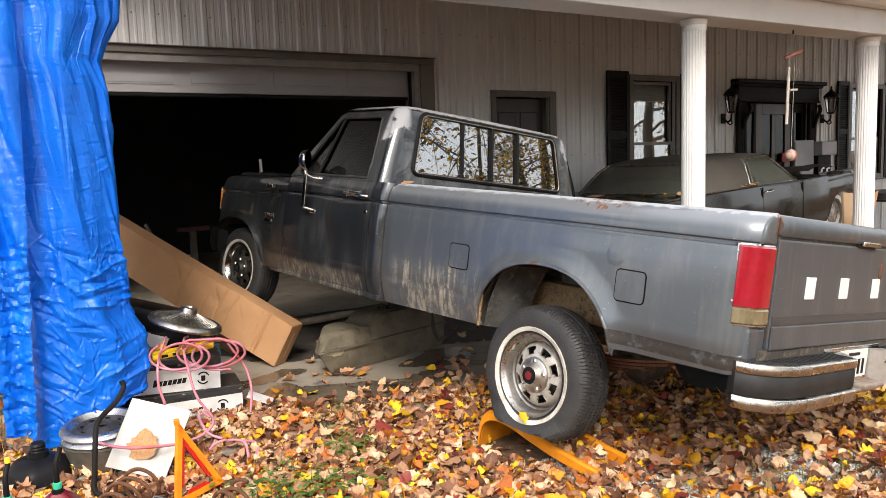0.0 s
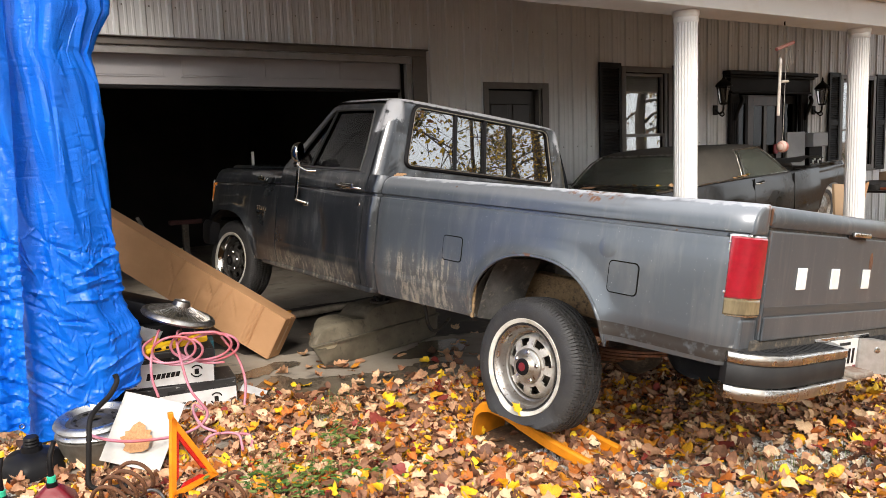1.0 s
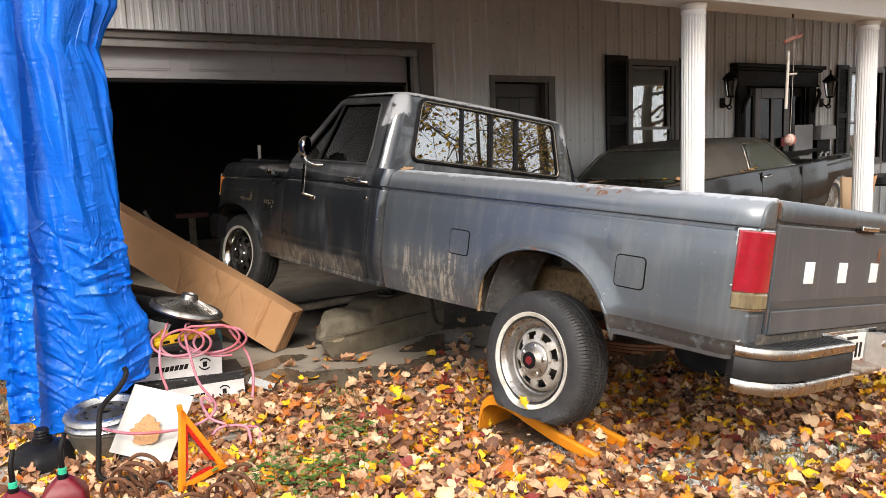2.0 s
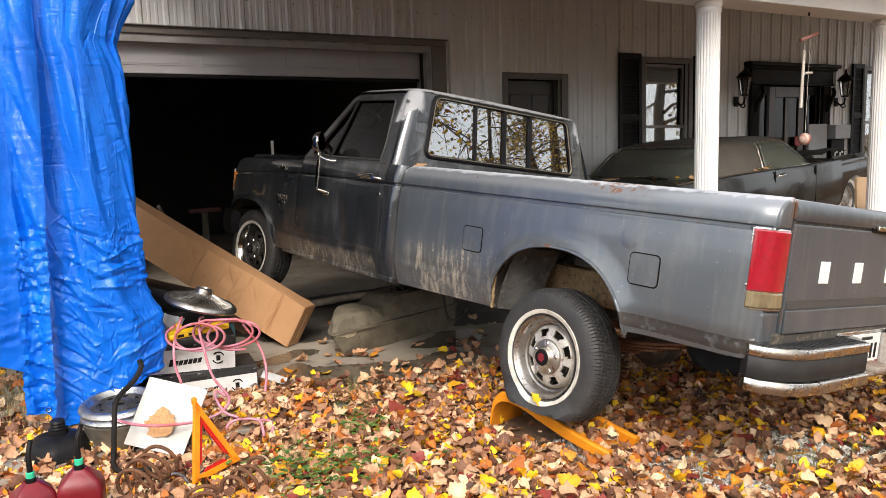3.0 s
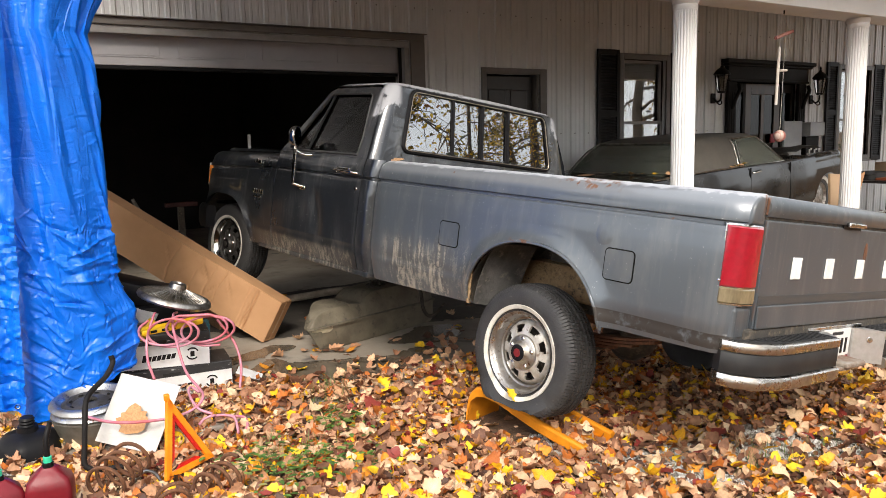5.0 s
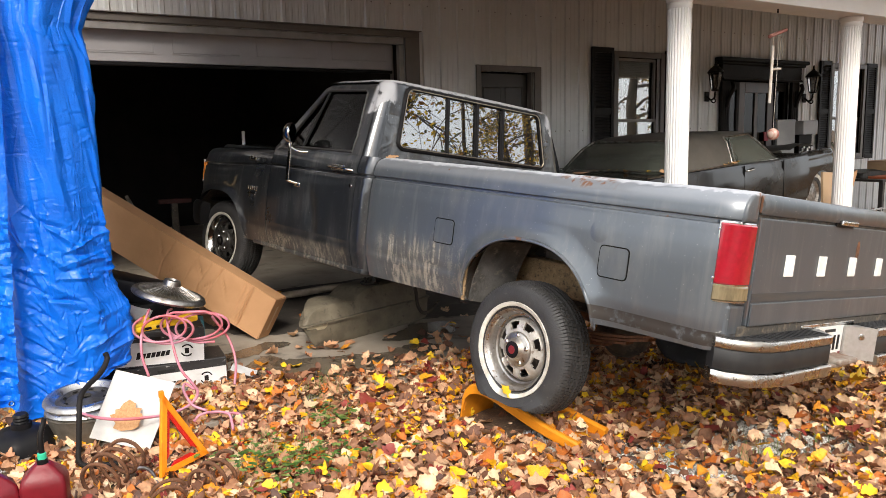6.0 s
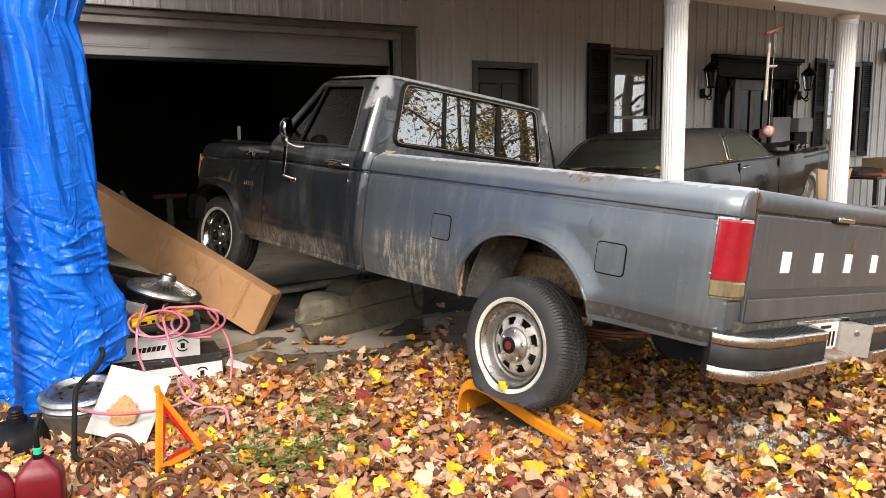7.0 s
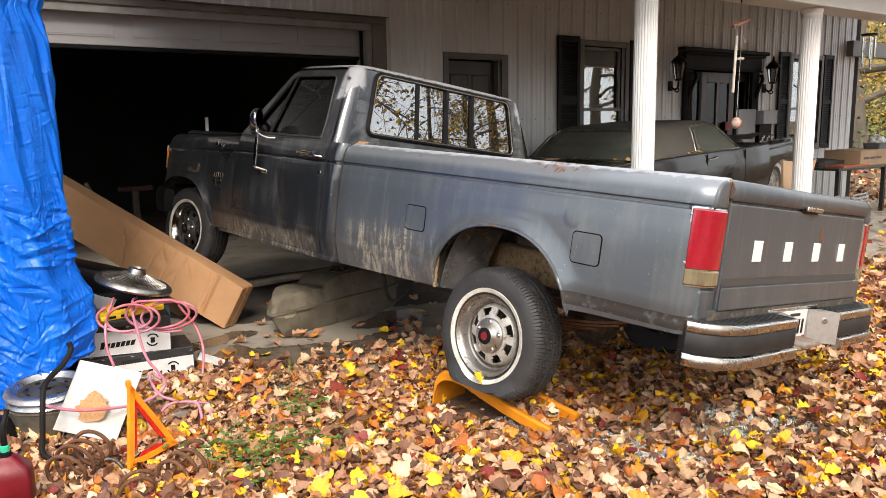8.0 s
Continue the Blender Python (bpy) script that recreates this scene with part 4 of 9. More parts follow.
boxed(bm, 2.47, -0.90, 0.60, 2.50, 0.90, 1.28)
boxed(bm, 2.55, -0.45, 0.55, 3.60, 0.45, 1.2, 0.05)
part("engine_bay", bm, M_UNDER, truck)

# ---- greenhouse ----
LEV = [(1.18, 1.370, 2.66, 0.962, 0.10), (1.292, 1.382, 2.555, 0.950, 0.10), (1.45, 1.402, 2.42, 0.905, 0.095), (1.60, 1.422, 2.285, 0.86, 0.09), (1.72, 1.438, 2.17, 0.818, 0.085), (1.772, 1.446, 2.12, 0.79, 0.085),
       (1.792, 1.470, 2.08, 0.755, 0.085), (1.806, 1.53, 2.00, 0.68, 0.08), (1.816, 1.62, 1.90, 0.56, 0.06)]


def cab_ring(z, xb, xf, hw, r, crown=0.0):
    out_ = []
    m_ = 6
    for k in range(5):
        y = (hw - r) * k / 4
        out_.append((xb, y, z + crown * (1 - k / 4) ** 0.7))
    for k in range(1, m_ + 1):
        a = math.pi / 2 * k / m_
        out_.append((xb + r - r * math.cos(a), hw - r + r * math.sin(a), z))
    for k in range(1, 5):
        out_.append((xb + r + (xf - 0.07 - xb - r) * k / 4, hw, z))
    for k in range(1, m_ + 1):
        a = math.pi / 2 * k / m_
        out_.append((xf - 0.07 + 0.07 * math.sin(a), hw - 0.10 + 0.10 * math.cos(a), z))
    for k in range(1, 4):
        out_.append((xf + 0.03 * k / 3, (hw - 0.10) * (1 - k / 4), z + crown * k / 4))
    full = out_ + [(x, -y, zz) for x, y, zz in reversed(out_[1:])]
    return full


# indices along half a ring: 0-4 back, 4-10 rear corner, 10-14 side, 14-20 front pillar, 20-23 windscreen
bm = bmesh.new()
rings = [[bm.verts.new(p) for p in cab_ring(*lv, crown=(0.004 if lv[0] > 1.78 else 0.0))] for lv in LEV]
n = len(rings[0])
for li, (a, b) in enumerate(zip(rings, rings[1:])):
    for i in range(n):
        j = (i + 1) % n
        h = i if i < 24 else n - 1 - i
        if li == 0:
            keep = h < 10
        elif li < 5:
            keep = 4 <= h < 10 or 15 <= h < 20
        else:
            keep = True
        if keep:
            bm.faces.new((a[i], a[j], b[j], b[i]))
bm.faces.new(rings[-1])
part("roof_shell", bm, M_PAINT, cab, smooth=45)


def ring_panel(bm, outer, inner):
    va = [bm.verts.new(p) for p in outer]
    vb = [bm.verts.new(p) for p in inner]
    k = len(outer)
    for i in range(k):
        j = (i + 1) % k
        bm.faces.new((va[i], va[j], vb[j], vb[i]))


def back_x(z):
    return interp(z, [(l[0], l[1]) for l in LEV])


def side_y(z):
    return interp(z, [(l[0], l[3]) for l in LEV])


def outline(kind, z0, z1, w0, w1, r, m_=8, per=14):
    """A rounded trapezoid in (across, height), w0 wide below and w1 above, starting below left, evenly many points on each side."""
    pts = []
    cor = [(-w0, z0), (w0, z0), (w1, z1), (-w1, z1)]
    for i in range(4):
        p, c, q = Vector(cor[i - 1]), Vector(cor[i]), Vector(cor[(i + 1) % 4])
        d0, d1 = (p - c).normalized(), (q - c).normalized()
        a, b = c + d0 * r, c + d1 * r
        for k in range(m_ + 1):
            t = k / m_
            pts.append((1 - t) ** 2 * a + 2 * t * (1 - t) * c + t * t * b)
        nxt = cor[(i + 1) % 4]
        e = Vector(nxt) - d1 * -0 + (Vector(cor[i]) - Vector(nxt)).normalized() * r
        for k in range(1, per):
            pts.append(b + (e - b) * k / per)
    return pts


# back panel with the rounded window opening
bm = bmesh.new()
wo = outline("b", 1.182, 1.770, 0.862, 0.708, 0.004)
wi = outline("b", 1.372, 1.758, 0.700, 0.632, 0.055)


def corner_y(z):
    return interp(z, [(l[0], l[3] - l[4]) for l in LEV])


ring_panel(bm, [(back_x(z), y * corner_y(z) / interp(z, [(1.182, 0.862), (1.770, 0.708)]), z) for y, z in wo], [(back_x(z), y, z) for y, z in wi])
part("back_panel", bm, M_PAINT, cab, smooth=30)
gasket = bmesh.new()
tube(gasket, [(back_x(z) - 0.004, y, z) for y, z in outline("b", 1.368, 1.760, 0.704, 0.634, 0.055)], 0.0155, 8, closed=True)
rear_window = part("rear_window", gasket, M_BLACKPLASTIC, cab, "sliding four-pane rear window in black rubber")
trimb = bmesh.new()
tube(trimb, [(back_x(z) - 0.015, y, z) for y, z in outline("b", 1.374, 1.754, 0.697, 0.628, 0.052)], 0.0045, 6, closed=True)
part("bright_bead", trimb, mat("dull_bead_metal", (0.30, 0.26, 0.20), 0.4, 0.8, color2=(0.16, 0.13, 0.10), scale=20), rear_window)


def pane(y0, y1, name="pane", off=0.0):
    bm = bmesh.new()
    def hw(z):
        return interp(z, [(1.372, 0.700), (1.758, 0.632)])
    vs = []
    for dx in (0.0, 0.005):
        vs.append([bm.verts.new((back_x(z) + off + dx, max(-hw(z), min(hw(z), y)), z)) for y, z in ((y0, 1.374), (y1, 1.374), (y1, 1.756), (y0, 1.756))])
    a, b = vs
    bm.faces.new(a)
    bm.faces.new(b[::-1])
    for i in range(4):
        bm.faces.new((a[i], b[i], b[(i + 1) % 4], a[(i + 1) % 4]))
    return part(name, bm, M_AUTOGLASS, rear_window)


M_AUTOGLASS = glass_mat("tinted_dusty_auto_glass", (0.17, 0.19, 0.20), 0.006, 2.9)
M_SIDEGLASS = glass_mat("dark_side_glass", (0.12, 0.13, 0.13), 0.01, 1.34)
for a, b, o in ((-0.70, -0.245, 0.0), (-0.255, 0.01, 0.008), (0.0, 0.275, 0.008), (0.285, 0.70, 0.0)):
    pane(a, b, "pane", o)
for y in (-0.25, 0.005, 0.28):
    part("window_bar", box(1.385, y - 0.011, 1.372, 1.41, y + 0.011, 1.760, 0.003), M_BLACKPLASTIC, rear_window).matrix_basis = Matrix.Translation((1.40, 0, 1.372)) @ Matrix.Rotation(math.atan2(0.05, 0.386), 4, "Y") @ Matrix.Translation((-1.405, 0, -1.372))

# door window frames and side glass
for s in (1, -1):
    def sp(x, z, o=0.0):
        return (x, s * (side_y(z) + o), z)
    oz = [(1.413, 1.293), (2.46, 1.293), (2.50, 1.293), (2.11, 1.735), (2.05, 1.757), (1.55, 1.757), (1.49, 1.74), (1.425, 1.42)]
    iz = [(1.525, 1.312), (2.36, 1.312), (2.385, 1.325), (2.085, 1.695), (2.05, 1.715), (1.62, 1.715), (1.590, 1.70), (1.527, 1.42)]
    bm = bmesh.new()
    ring_panel(bm, [sp(x, z, 0.004) for x, z in oz], [sp(x, z, 0.0) for x, z in iz])
    ring_panel(bm, [sp(x, z, 0.0) for x, z in iz], [sp(x, z, -0.03) for x, z in iz])
    bmesh.ops.subdivide_edges(bm, edges=bm.edges[:], cuts=1)
    part("window_frame", bm, M_PAINT, doors[s], smooth=30)
    bm = bmesh.new()
    fr = [sp(x, z, 0.003) for x, z in iz]
    tube(bm, fr, 0.008, 6, closed=True)
    part("window_seal", bm, M_RUBBER, doors[s])
    bm = bmesh.new()
    a = [bm.verts.new(sp(x, z, -0.016)) for x, z in iz]
    b = [bm.verts.new(sp(x, z, -0.020)) for x, z in iz]
    bm.faces.new(a)
    bm.faces.new(b[::-1])
    for i in range(len(a)):
        j = (i + 1) % len(a)
        bm.faces.new((a[i], b[i], b[j], a[j]))
    part("side_glass", bm, M_SIDEGLASS, doors[s])
    bm = bmesh.new()
    tube(bm, [sp(2.14, 1.31, -0.004), sp(2.045, 1.715, -0.004)], 0.010, 6)
    part("vent_bar", bm, M_BLACKPLASTIC, doors[s])
    # pull handle, lock
    h = part("door_handle", box(1.56, s * 0.971, 1.185, 1.70, s * 0.978, 1.225, 0.006), M_CHROME, doors[s], "chrome door handle")
    bm = bmesh.new()
    tube(bm, smooth_path([(1.46, s * 0.975, 1.196), (1.50, s * 1.006, 1.200), (1.60, s * 1.010, 1.204), (1.69, s * 1.004, 1.208), (1.72, s * 0.99, 1.21)], 4), 0.009, 8)
    part("pull", bm, M_CHROME, h, smooth=60)
    bm = bmesh.new()
    lathe(bm, [(0, 0.006), (0.011, 0.005), (0.013, 0)], 12, pose(1.455, s * 0.983, 1.10, -90 * s))
    part("lock", bm, M_CHROME, doors[s])
    # western mirror: a strut, an arm and a head
    mir = part("mirror_strut", box(2.125, s * 1.035, 1.075, 2.160, s * 1.043, 1.335, 0.003), M_CHROME, doors[s], "chrome door mirror on a flat strut")
    bm = bmesh.new()
    tube(bm, smooth_path([(2.05, s * 0.955, 1.285), (2.09, s * 1.0, 1.283), (2.142, s * 1.039, 1.31), (2.148, s * 1.045, 1.345)], 5), 0.009, 8)
    part("mirror_arm", bm, M_CHROME, mir, smooth=50)
    bm = bmesh.new()
    tube(bm, [(2.10, s * 0.975, 1.062), (2.142, s * 1.038, 1.078)], 0.011, 8)
    boxed(bm, 2.07, s * 0.968, 1.04, 2.15, s * 0.985, 1.07, 0.008)
    part("mirror_foot", bm, M_CHROME, mir, smooth=50)
    bm = bmesh.new()
    mm = Matrix.Translation((2.15, s * 1.05, 1.40)) @ Matrix.Rotation(radians(s * 36), 4, "Z")
    rings = []
    for x, k in ((-0.022, 1.0), (-0.010, 1.03), (0.012, 0.95), (0.030, 0.7), (0.036, 0.35)):
        rings.append([mm @ Vector((x, k * 0.062 * math.cos(a), k * 0.068 * math.sin(a))) for a in [2 * math.pi * i / 20 for i in range(20)]])
    loft(bm, rings)
    part("mirror_head", bm, M_CHROME, mir, smooth=50)
    bm = bmesh.new()
    lathe(bm, [(0, 0.002), (0.056, 0.002), (0.06, 0)], 20, mm @ Matrix.Translation((-0.0225, 0, 0)) @ Matrix.Rotation(radians(-90), 4, "Y") @ Matrix.Diagonal((1.08, 1, 1, 1)))
    part("mirror_glass", bm, mat("mirror_silver", (0.85, 0.86, 0.88), 0.03, 1.0) if s == 1 else bpy.data.materials["mirror_silver"], mir)
# windscreen
bm = bmesh.new()
rows_ = []
for lv in LEV[1:6]:
    rr = cab_ring(*lv)
    rows_.append([rr[i] for i in list(range(20, 24)) + list(range(n - 24 + 0, n - 19))])
loft(bm, rows_, closed=False)
part("windscreen", bm, M_AUTOGLASS, cab, smooth=60)
# dim cab interior: bench, dash, wheel
bm = bmesh.new()
boxed(bm, 1.50, -0.72, 0.75, 2.0, 0.72, 1.02, 0.06)
part("bench_seat", bm, mat("grey_seat_cloth", (0.12, 0.115, 0.11), 0.9, color2=(0.09, 0.085, 0.08), scale=20), cab, smooth=50)
bm = bmesh.new()
boxed(bm, 1.45, -0.72, 1.0, 1.60, 0.72, 1.40, 0.06)
part("bench_back", bm, bpy.data.materials["grey_seat_cloth"], cab, smooth=50)
part("dashboard", box(2.32, -0.80, 1.05, 2.52, 0.80, 1.30, 0.05), M_BLACKPLASTIC, cab)
part("cab_floor", box(1.32, -0.88, 0.58, 2.50, 0.88, 0.64), M_UNDER, cab)
part("cab_back_wall", box(1.39, -0.86, 0.60, 1.41, 0.86, 1.19), M_PAINT, cab)
bm = bmesh.new()
ring = [Vector((2.20, 0.36, 1.20)) + (Vector((0.45, 0, 0.9)).normalized() * math.sin(a) + Vector((0, 1, 0)) * math.cos(a)) * 0.19 for a in [2 * math.pi * k / 28 for k in range(28)]]
tube(bm, ring, 0.013, 6, closed=True)
tube(bm, [(2.20, 0.18, 1.20), (2.24, 0.36, 1.18), (2.20, 0.54, 1.20)], 0.012, 6)
tube(bm, [(2.24, 0.36, 1.18), (2.40, 0.36, 1.10)], 0.025, 8)
part("steering_wheel", bm, M_BLACKPLASTIC, cab, smooth=60)

# badges on the fender: script and model plate become plain bright shapes
bm = bmesh.new()
for k, (dx, h) in enumerate(((0.0, 0.020), (0.025, 0.030), (0.05, 0.018), (0.075, 0.026))):
    boxed(bm, 2.84 - dx, 0.975, 1.205 - 0.002 * k, 2.815 - dx - 0.012, 0.984, 1.205 + h - 0.002 * k, 0.003)
part("script_badge", sag(bm), M_CHROME, truck)
bm = bmesh.new()
for k in range(5):
    boxed(bm, 2.815 - 0.033 * k, 0.984, 0.962, 2.790 - 0.033 * k, 0.991, 0.995, 0.003)
boxed(bm, 2.805, 0.984, 0.932, 2.68, 0.990, 0.945, 0.002)
part("model_badge", bm, M_CHROME, truck)

# ---- wheels ----
M_WHITEWALL = mat("white_sidewall_rubber", (0.62, 0.60, 0.54), 0.6, color2=(0.40, 0.37, 0.31), scale=14)
M_STEELWHEEL = mat("chalky_painted_steel_wheel", (0.54, 0.52, 0.48), 0.42, 0.45, color2=(0.33, 0.28, 0.22), scale=16, low=0.42, high=0.7, color3=(0.14, 0.07, 0.035), scale3=26, low3=0.59, high3=0.70)
TIRE_R, TIRE_W = 0.336, 0.108
M_WHEELRIM = mat("dull_pitted_wheel_chrome", (0.46, 0.445, 0.425), 0.26, 0.95, color2=(0.25, 0.22, 0.19), scale=9, low=0.40, high=0.66, rough2=0.5, color3=(0.11, 0.060, 0.034), scale3=26, low3=0.58, high3=0.70)


def squash(bm, floor_z):
    """The flat of a tyre that stands on something."""
    if floor_z is None:
        return bm
    for v in bm.verts:
        d = floor_z + 0.075 - v.co.z
        if d > 0 and math.hypot(v.co.x, v.co.z) > 0.20:
            k = min(1.0, d / 0.075)
            v.co.y *= 1 + 0.34 * k
            if v.co.z < floor_z:
                v.co.z = floor_z + 0.002 * math.sin(v.co.x * 40)
    return bm


AX = Matrix.Rotation(radians(-90), 4, "X")


M_DARKWHEEL = mat("dark_wheel_metal", (0.085, 0.080, 0.074), 0.4, 0.6, color2=(0.04, 0.036, 0.032), scale=14, rough2=0.7)


def make_wheel(loc, s, floor_z=None, turn=0.0, name="wheel", dark=False):
    w = new(name)
    w.parent = truck
    w.matrix_basis = Matrix.Translation(loc) @ Matrix.Rotation(radians(turn + (180 if s < 0 else 0)), 4, "Z")
    w["label"] = "steel wheel with a dusty white-walled tyre"
    bm = bmesh.new()
    R, W = TIRE_R, TIRE_W
    prof = [(0.196, 0.088), (0.215, 0.100), (0.245, W), (0.275, W + 0.002), (0.303, W - 0.006), (0.318, W - 0.016), (0.329, W - 0.028), (R - 0.003, W - 0.040), (R - 0.001, W - 0.047), (R - 0.011, W - 0.0485), (R - 0.011, W - 0.0555), (R + 0.000, W - 0.057), (R + 0.001, W - 0.072), (R - 0.010, W - 0.0735), (R - 0.010, W - 0.0805), (R + 0.001, W - 0.082), (R + 0.002, 0.011), (R - 0.009, 0.0095), (R - 0.009, 0.003)]
    prof = prof + [(r, -h) for r, h in reversed(prof)]
    n_ = 960 if s > 0 else 240
    per = n_ // 120
    vr = []
    for k in range(n_):
        a = 2 * math.pi * k / n_
        ring = []
        for i, (r, h) in enumerate(prof):
            cut = 0.0
            band_ = 0 if h > 0.062 else 2 if h > 0.031 else 1 if h > 0 else 3 if h > -0.031 else 0 if h > -0.062 else 2
            if r > 0.314 and (k + band_ * per // 3) % per < max(1, per // 5):
                cut = 0.008 if r > 0.324 else 0.004
            ring.append(bm.verts.new(((r - cut) * math.cos(a), h, (r - cut) * math.sin(a))))
        vr.append(ring)
    for k in range(n_):
        a, b = vr[k], vr[(k + 1) % n_]
        for i in range(len(prof) - 1):
            bm.faces.new((a[i], a[i + 1], b[i + 1], b[i]))
    part("tyre", squash(bm, floor_z), M_RUBBER, w, smooth=24)
    bm = bmesh.new()
    lathe(bm, [(0.2130, W - 0.016), (0.2145, W - 0.0035), (0.222, W + 0.0005), (0.2335, W + 0.0035), (0.236, W - 0.006)], 72, AX)
    part("white_ring", squash(bm, floor_z), M_WHITEWALL, w, smooth=50)
    bm = bmesh.new()
    lathe(bm, [(0.188, 0.080), (0.198, 0.100), (0.202, 0.102), (0.202, 0.094), (0.194, 0.092), (0.186, 0.084), (0.180, 0.066), (0.172, 0.046), (0.164, 0.042), (0.158, 0.026), (0.154, 0.010), (0.150, -0.09)], 72, AX)
    part("rim", bm, M_DARKWHEEL if dark else M_WHEELRIM, w, smooth=40)
    # the disc, with eight windows
    bm = bmesh.new()
    cols_, wins = 80, 8
    radii = [(0.048, 0.070), (0.066, 0.072), (0.086, 0.070), (0.101, 0.068), (0.118, 0.064), (0.138, 0.057), (0.146, 0.048), (0.158, 0.030)]
    vr = []
    for k in range(cols_):
        a = 2 * math.pi * k / cols_
        vr.append([bm.verts.new((r * math.cos(a), h, r * math.sin(a))) for r, h in radii])
    for k in range(cols_):
        u = k % (cols_ // wins)
        for i in range(len(radii) - 1):
            if i in (3, 4) and 2 <= u <= (6 if i == 3 else 7):
                continue
            bm.faces.new((vr[k][i], vr[k][i + 1], vr[(k + 1) % cols_][i + 1], vr[(k + 1) % cols_][i]))
    bmesh.ops.recalc_face_normals(bm, faces=bm.faces[:])
    g = bmesh.ops.extrude_edge_only(bm, edges=[e for e in bm.edges if e.is_boundary])
    for v in g["geom"]:
        if isinstance(v, bmesh.types.BMVert):
            v.co.y -= 0.012
    part("wheel_disc", bm, M_DARKWHEEL if dark else M_STEELWHEEL, w, smooth=40)
    bm = bmesh.new()
    lathe(bm, [(0.0, -0.045), (0.125, -0.050), (0.136, -0.09), (0, -0.09)], 32, AX)
    part("brake_drum", bm, M_UNDER, w, smooth=40)
    bm = bmesh.new()
    lathe(bm, [(0.088, 0.068), (0.086, 0.079), (0.080, 0.084), (0.060, 0.087), (0.053, 0.092), (0.049, 0.104), (0.043, 0.110), (0, 0.110)], 40, AX)
    cap = part("hub_cap", bm, M_DARKWHEEL if dark else mat("worn_hub_chrome", (0.50, 0.48, 0.45), 0.30, 0.95, color2=(0.30, 0.26, 0.21), scale=22, rough2=0.5, color3=(0.15, 0.08, 0.045), scale3=40, low3=0.62, high3=0.70), w, "dark centre cap" if dark else "bright centre cap with a red badge", smooth=40)
    bm = bmesh.new()
    lathe(bm, [(0.042, 0.1085), (0.040, 0.114), (0.034, 0.115), (0, 0.115)], 32, AX)
    part("cap_ring", bm, M_BLACKPLASTIC, cap, smooth=40)
    bm = bmesh.new()
    lathe(bm, [(0.021, 0.1148), (0.020, 0.1170), (0, 0.1175)], 28, AX)
    part("badge" if dark else "red_badge", bm, M_DARKWHEEL if dark else mat("dull_red_badge", (0.20, 0.010, 0.014), 0.4, color2=(0.12, 0.008, 0.010), scale=60), cap, smooth=40)
    if dark:
        bm = bmesh.new()
        lathe(bm, [(0.178, 0.062), (0.186, 0.088), (0.198, 0.104), (0.204, 0.104), (0.2045, 0.098)], 72, AX)
        part("trim_ring", bm, M_CHROME, w, smooth=40)
    for k in range(5):
        a = 2 * math.pi * (k + 0.3) / 5
        bm = bmesh.new()
        lathe(bm, [(0.012, 0.080), (0.012, 0.089), (0.008, 0.094), (0, 0.094)], 6, AX)
        o = part("lug_nut", bm, M_CHROME, w)
        o.location = (0.070 * math.cos(a), 0.0, 0.070 * math.sin(a))
    return w


make_wheel((0.0, 0.826, 0.422), 1, -0.262)
make_wheel((0.0, -0.800, 0.520), -1, -0.30)
make_wheel((3.378, 0.800, 0.497), 1, None, 6, dark=True)
make_wheel((3.378, -0.800, 0.55), -1, -0.31, 6, dark=True)

# ---- underbody ----
chassis = part("chassis", box(-1.0, 0.40, 0.60, 3.6, 0.46, 0.74, 0.01), M_UNDER, truck, "mud-caked frame rails and axle")
part("frame_rail", box(-1.0, -0.46, 0.60, 3.6, -0.40, 0.74, 0.01), M_UNDER, chassis)
part("rear_tank", box(-0.62, -0.20, 0.665, 0.52, 0.585, 0.850, 0.035), M_CAKED, chassis, smooth=40)
bm = bmesh.new()
tube(bm, [(0, 0.72, 0.43), (0, 0.15, 0.44), (0, -0.72, 0.50)], 0.042, 12)
lathe(bm, [(0, -0.13), (0.09, -0.12), (0.14, -0.05), (0.15, 0.02), (0.11, 0.10), (0.05, 0.16), (0, 0.16)], 20, pose(0, 0, 0.46, 0, 90, 0))
part("rear_axle", bm, M_UNDER, chassis, smooth=50)
for s in (1, -1):
    bm = bmesh.new()
    for k in range(4):
        L = 0.62 - 0.12 * k
        pts = [(-L + 2 * L * i / 10, s * 0.52, 0.515 - 0.016 * k + 0.10 * ((-L + 2 * L * i / 10) / 0.62) ** 2) for i in range(11)]
        loft(bm, [[(x, y - 0.032, z - 0.006), (x, y + 0.032, z - 0.006), (x, y + 0.032, z + 0.006), (x, y - 0.032, z + 0.006)] for x, y, z in pts])
    part("leaf_spring", bm, M_RUST, chassis)
bm = bmesh.new()
tube(bm, smooth_path([(2.4, 0.10, 0.55), (1.6, 0.16, 0.56), (0.7, 0.30, 0.56), (0.3, 0.30, 0.70), (-0.3, 0.35, 0.70)], 5), 0.03, 8)
tube(bm, smooth_path([(1.9, 0.0, 0.60), (1.0, 0.0, 0.56), (0.2, 0.0, 0.50)], 4), 0.04, 10)
part("exhaust_pipe", bm, M_RUST, chassis, smooth=60)
bm = bmesh.new()
for x in (0.45, 1.15, 2.0, 2.7):
    boxed(bm, x - 0.05, -0.42, 0.62, x + 0.05, 0.42, 0.70, 0.01)
boxed(bm, 1.9, -0.25, 0.50, 2.6, 0.25, 0.68, 0.05)
part("gearbox_mount", bm, M_UNDER, chassis)
bm = bmesh.new()
tube(bm, [(3.3, 0.72, 0.50), (3.3, 0.1, 0.56), (3.35, -0.7, 0.55)], 0.045, 10)
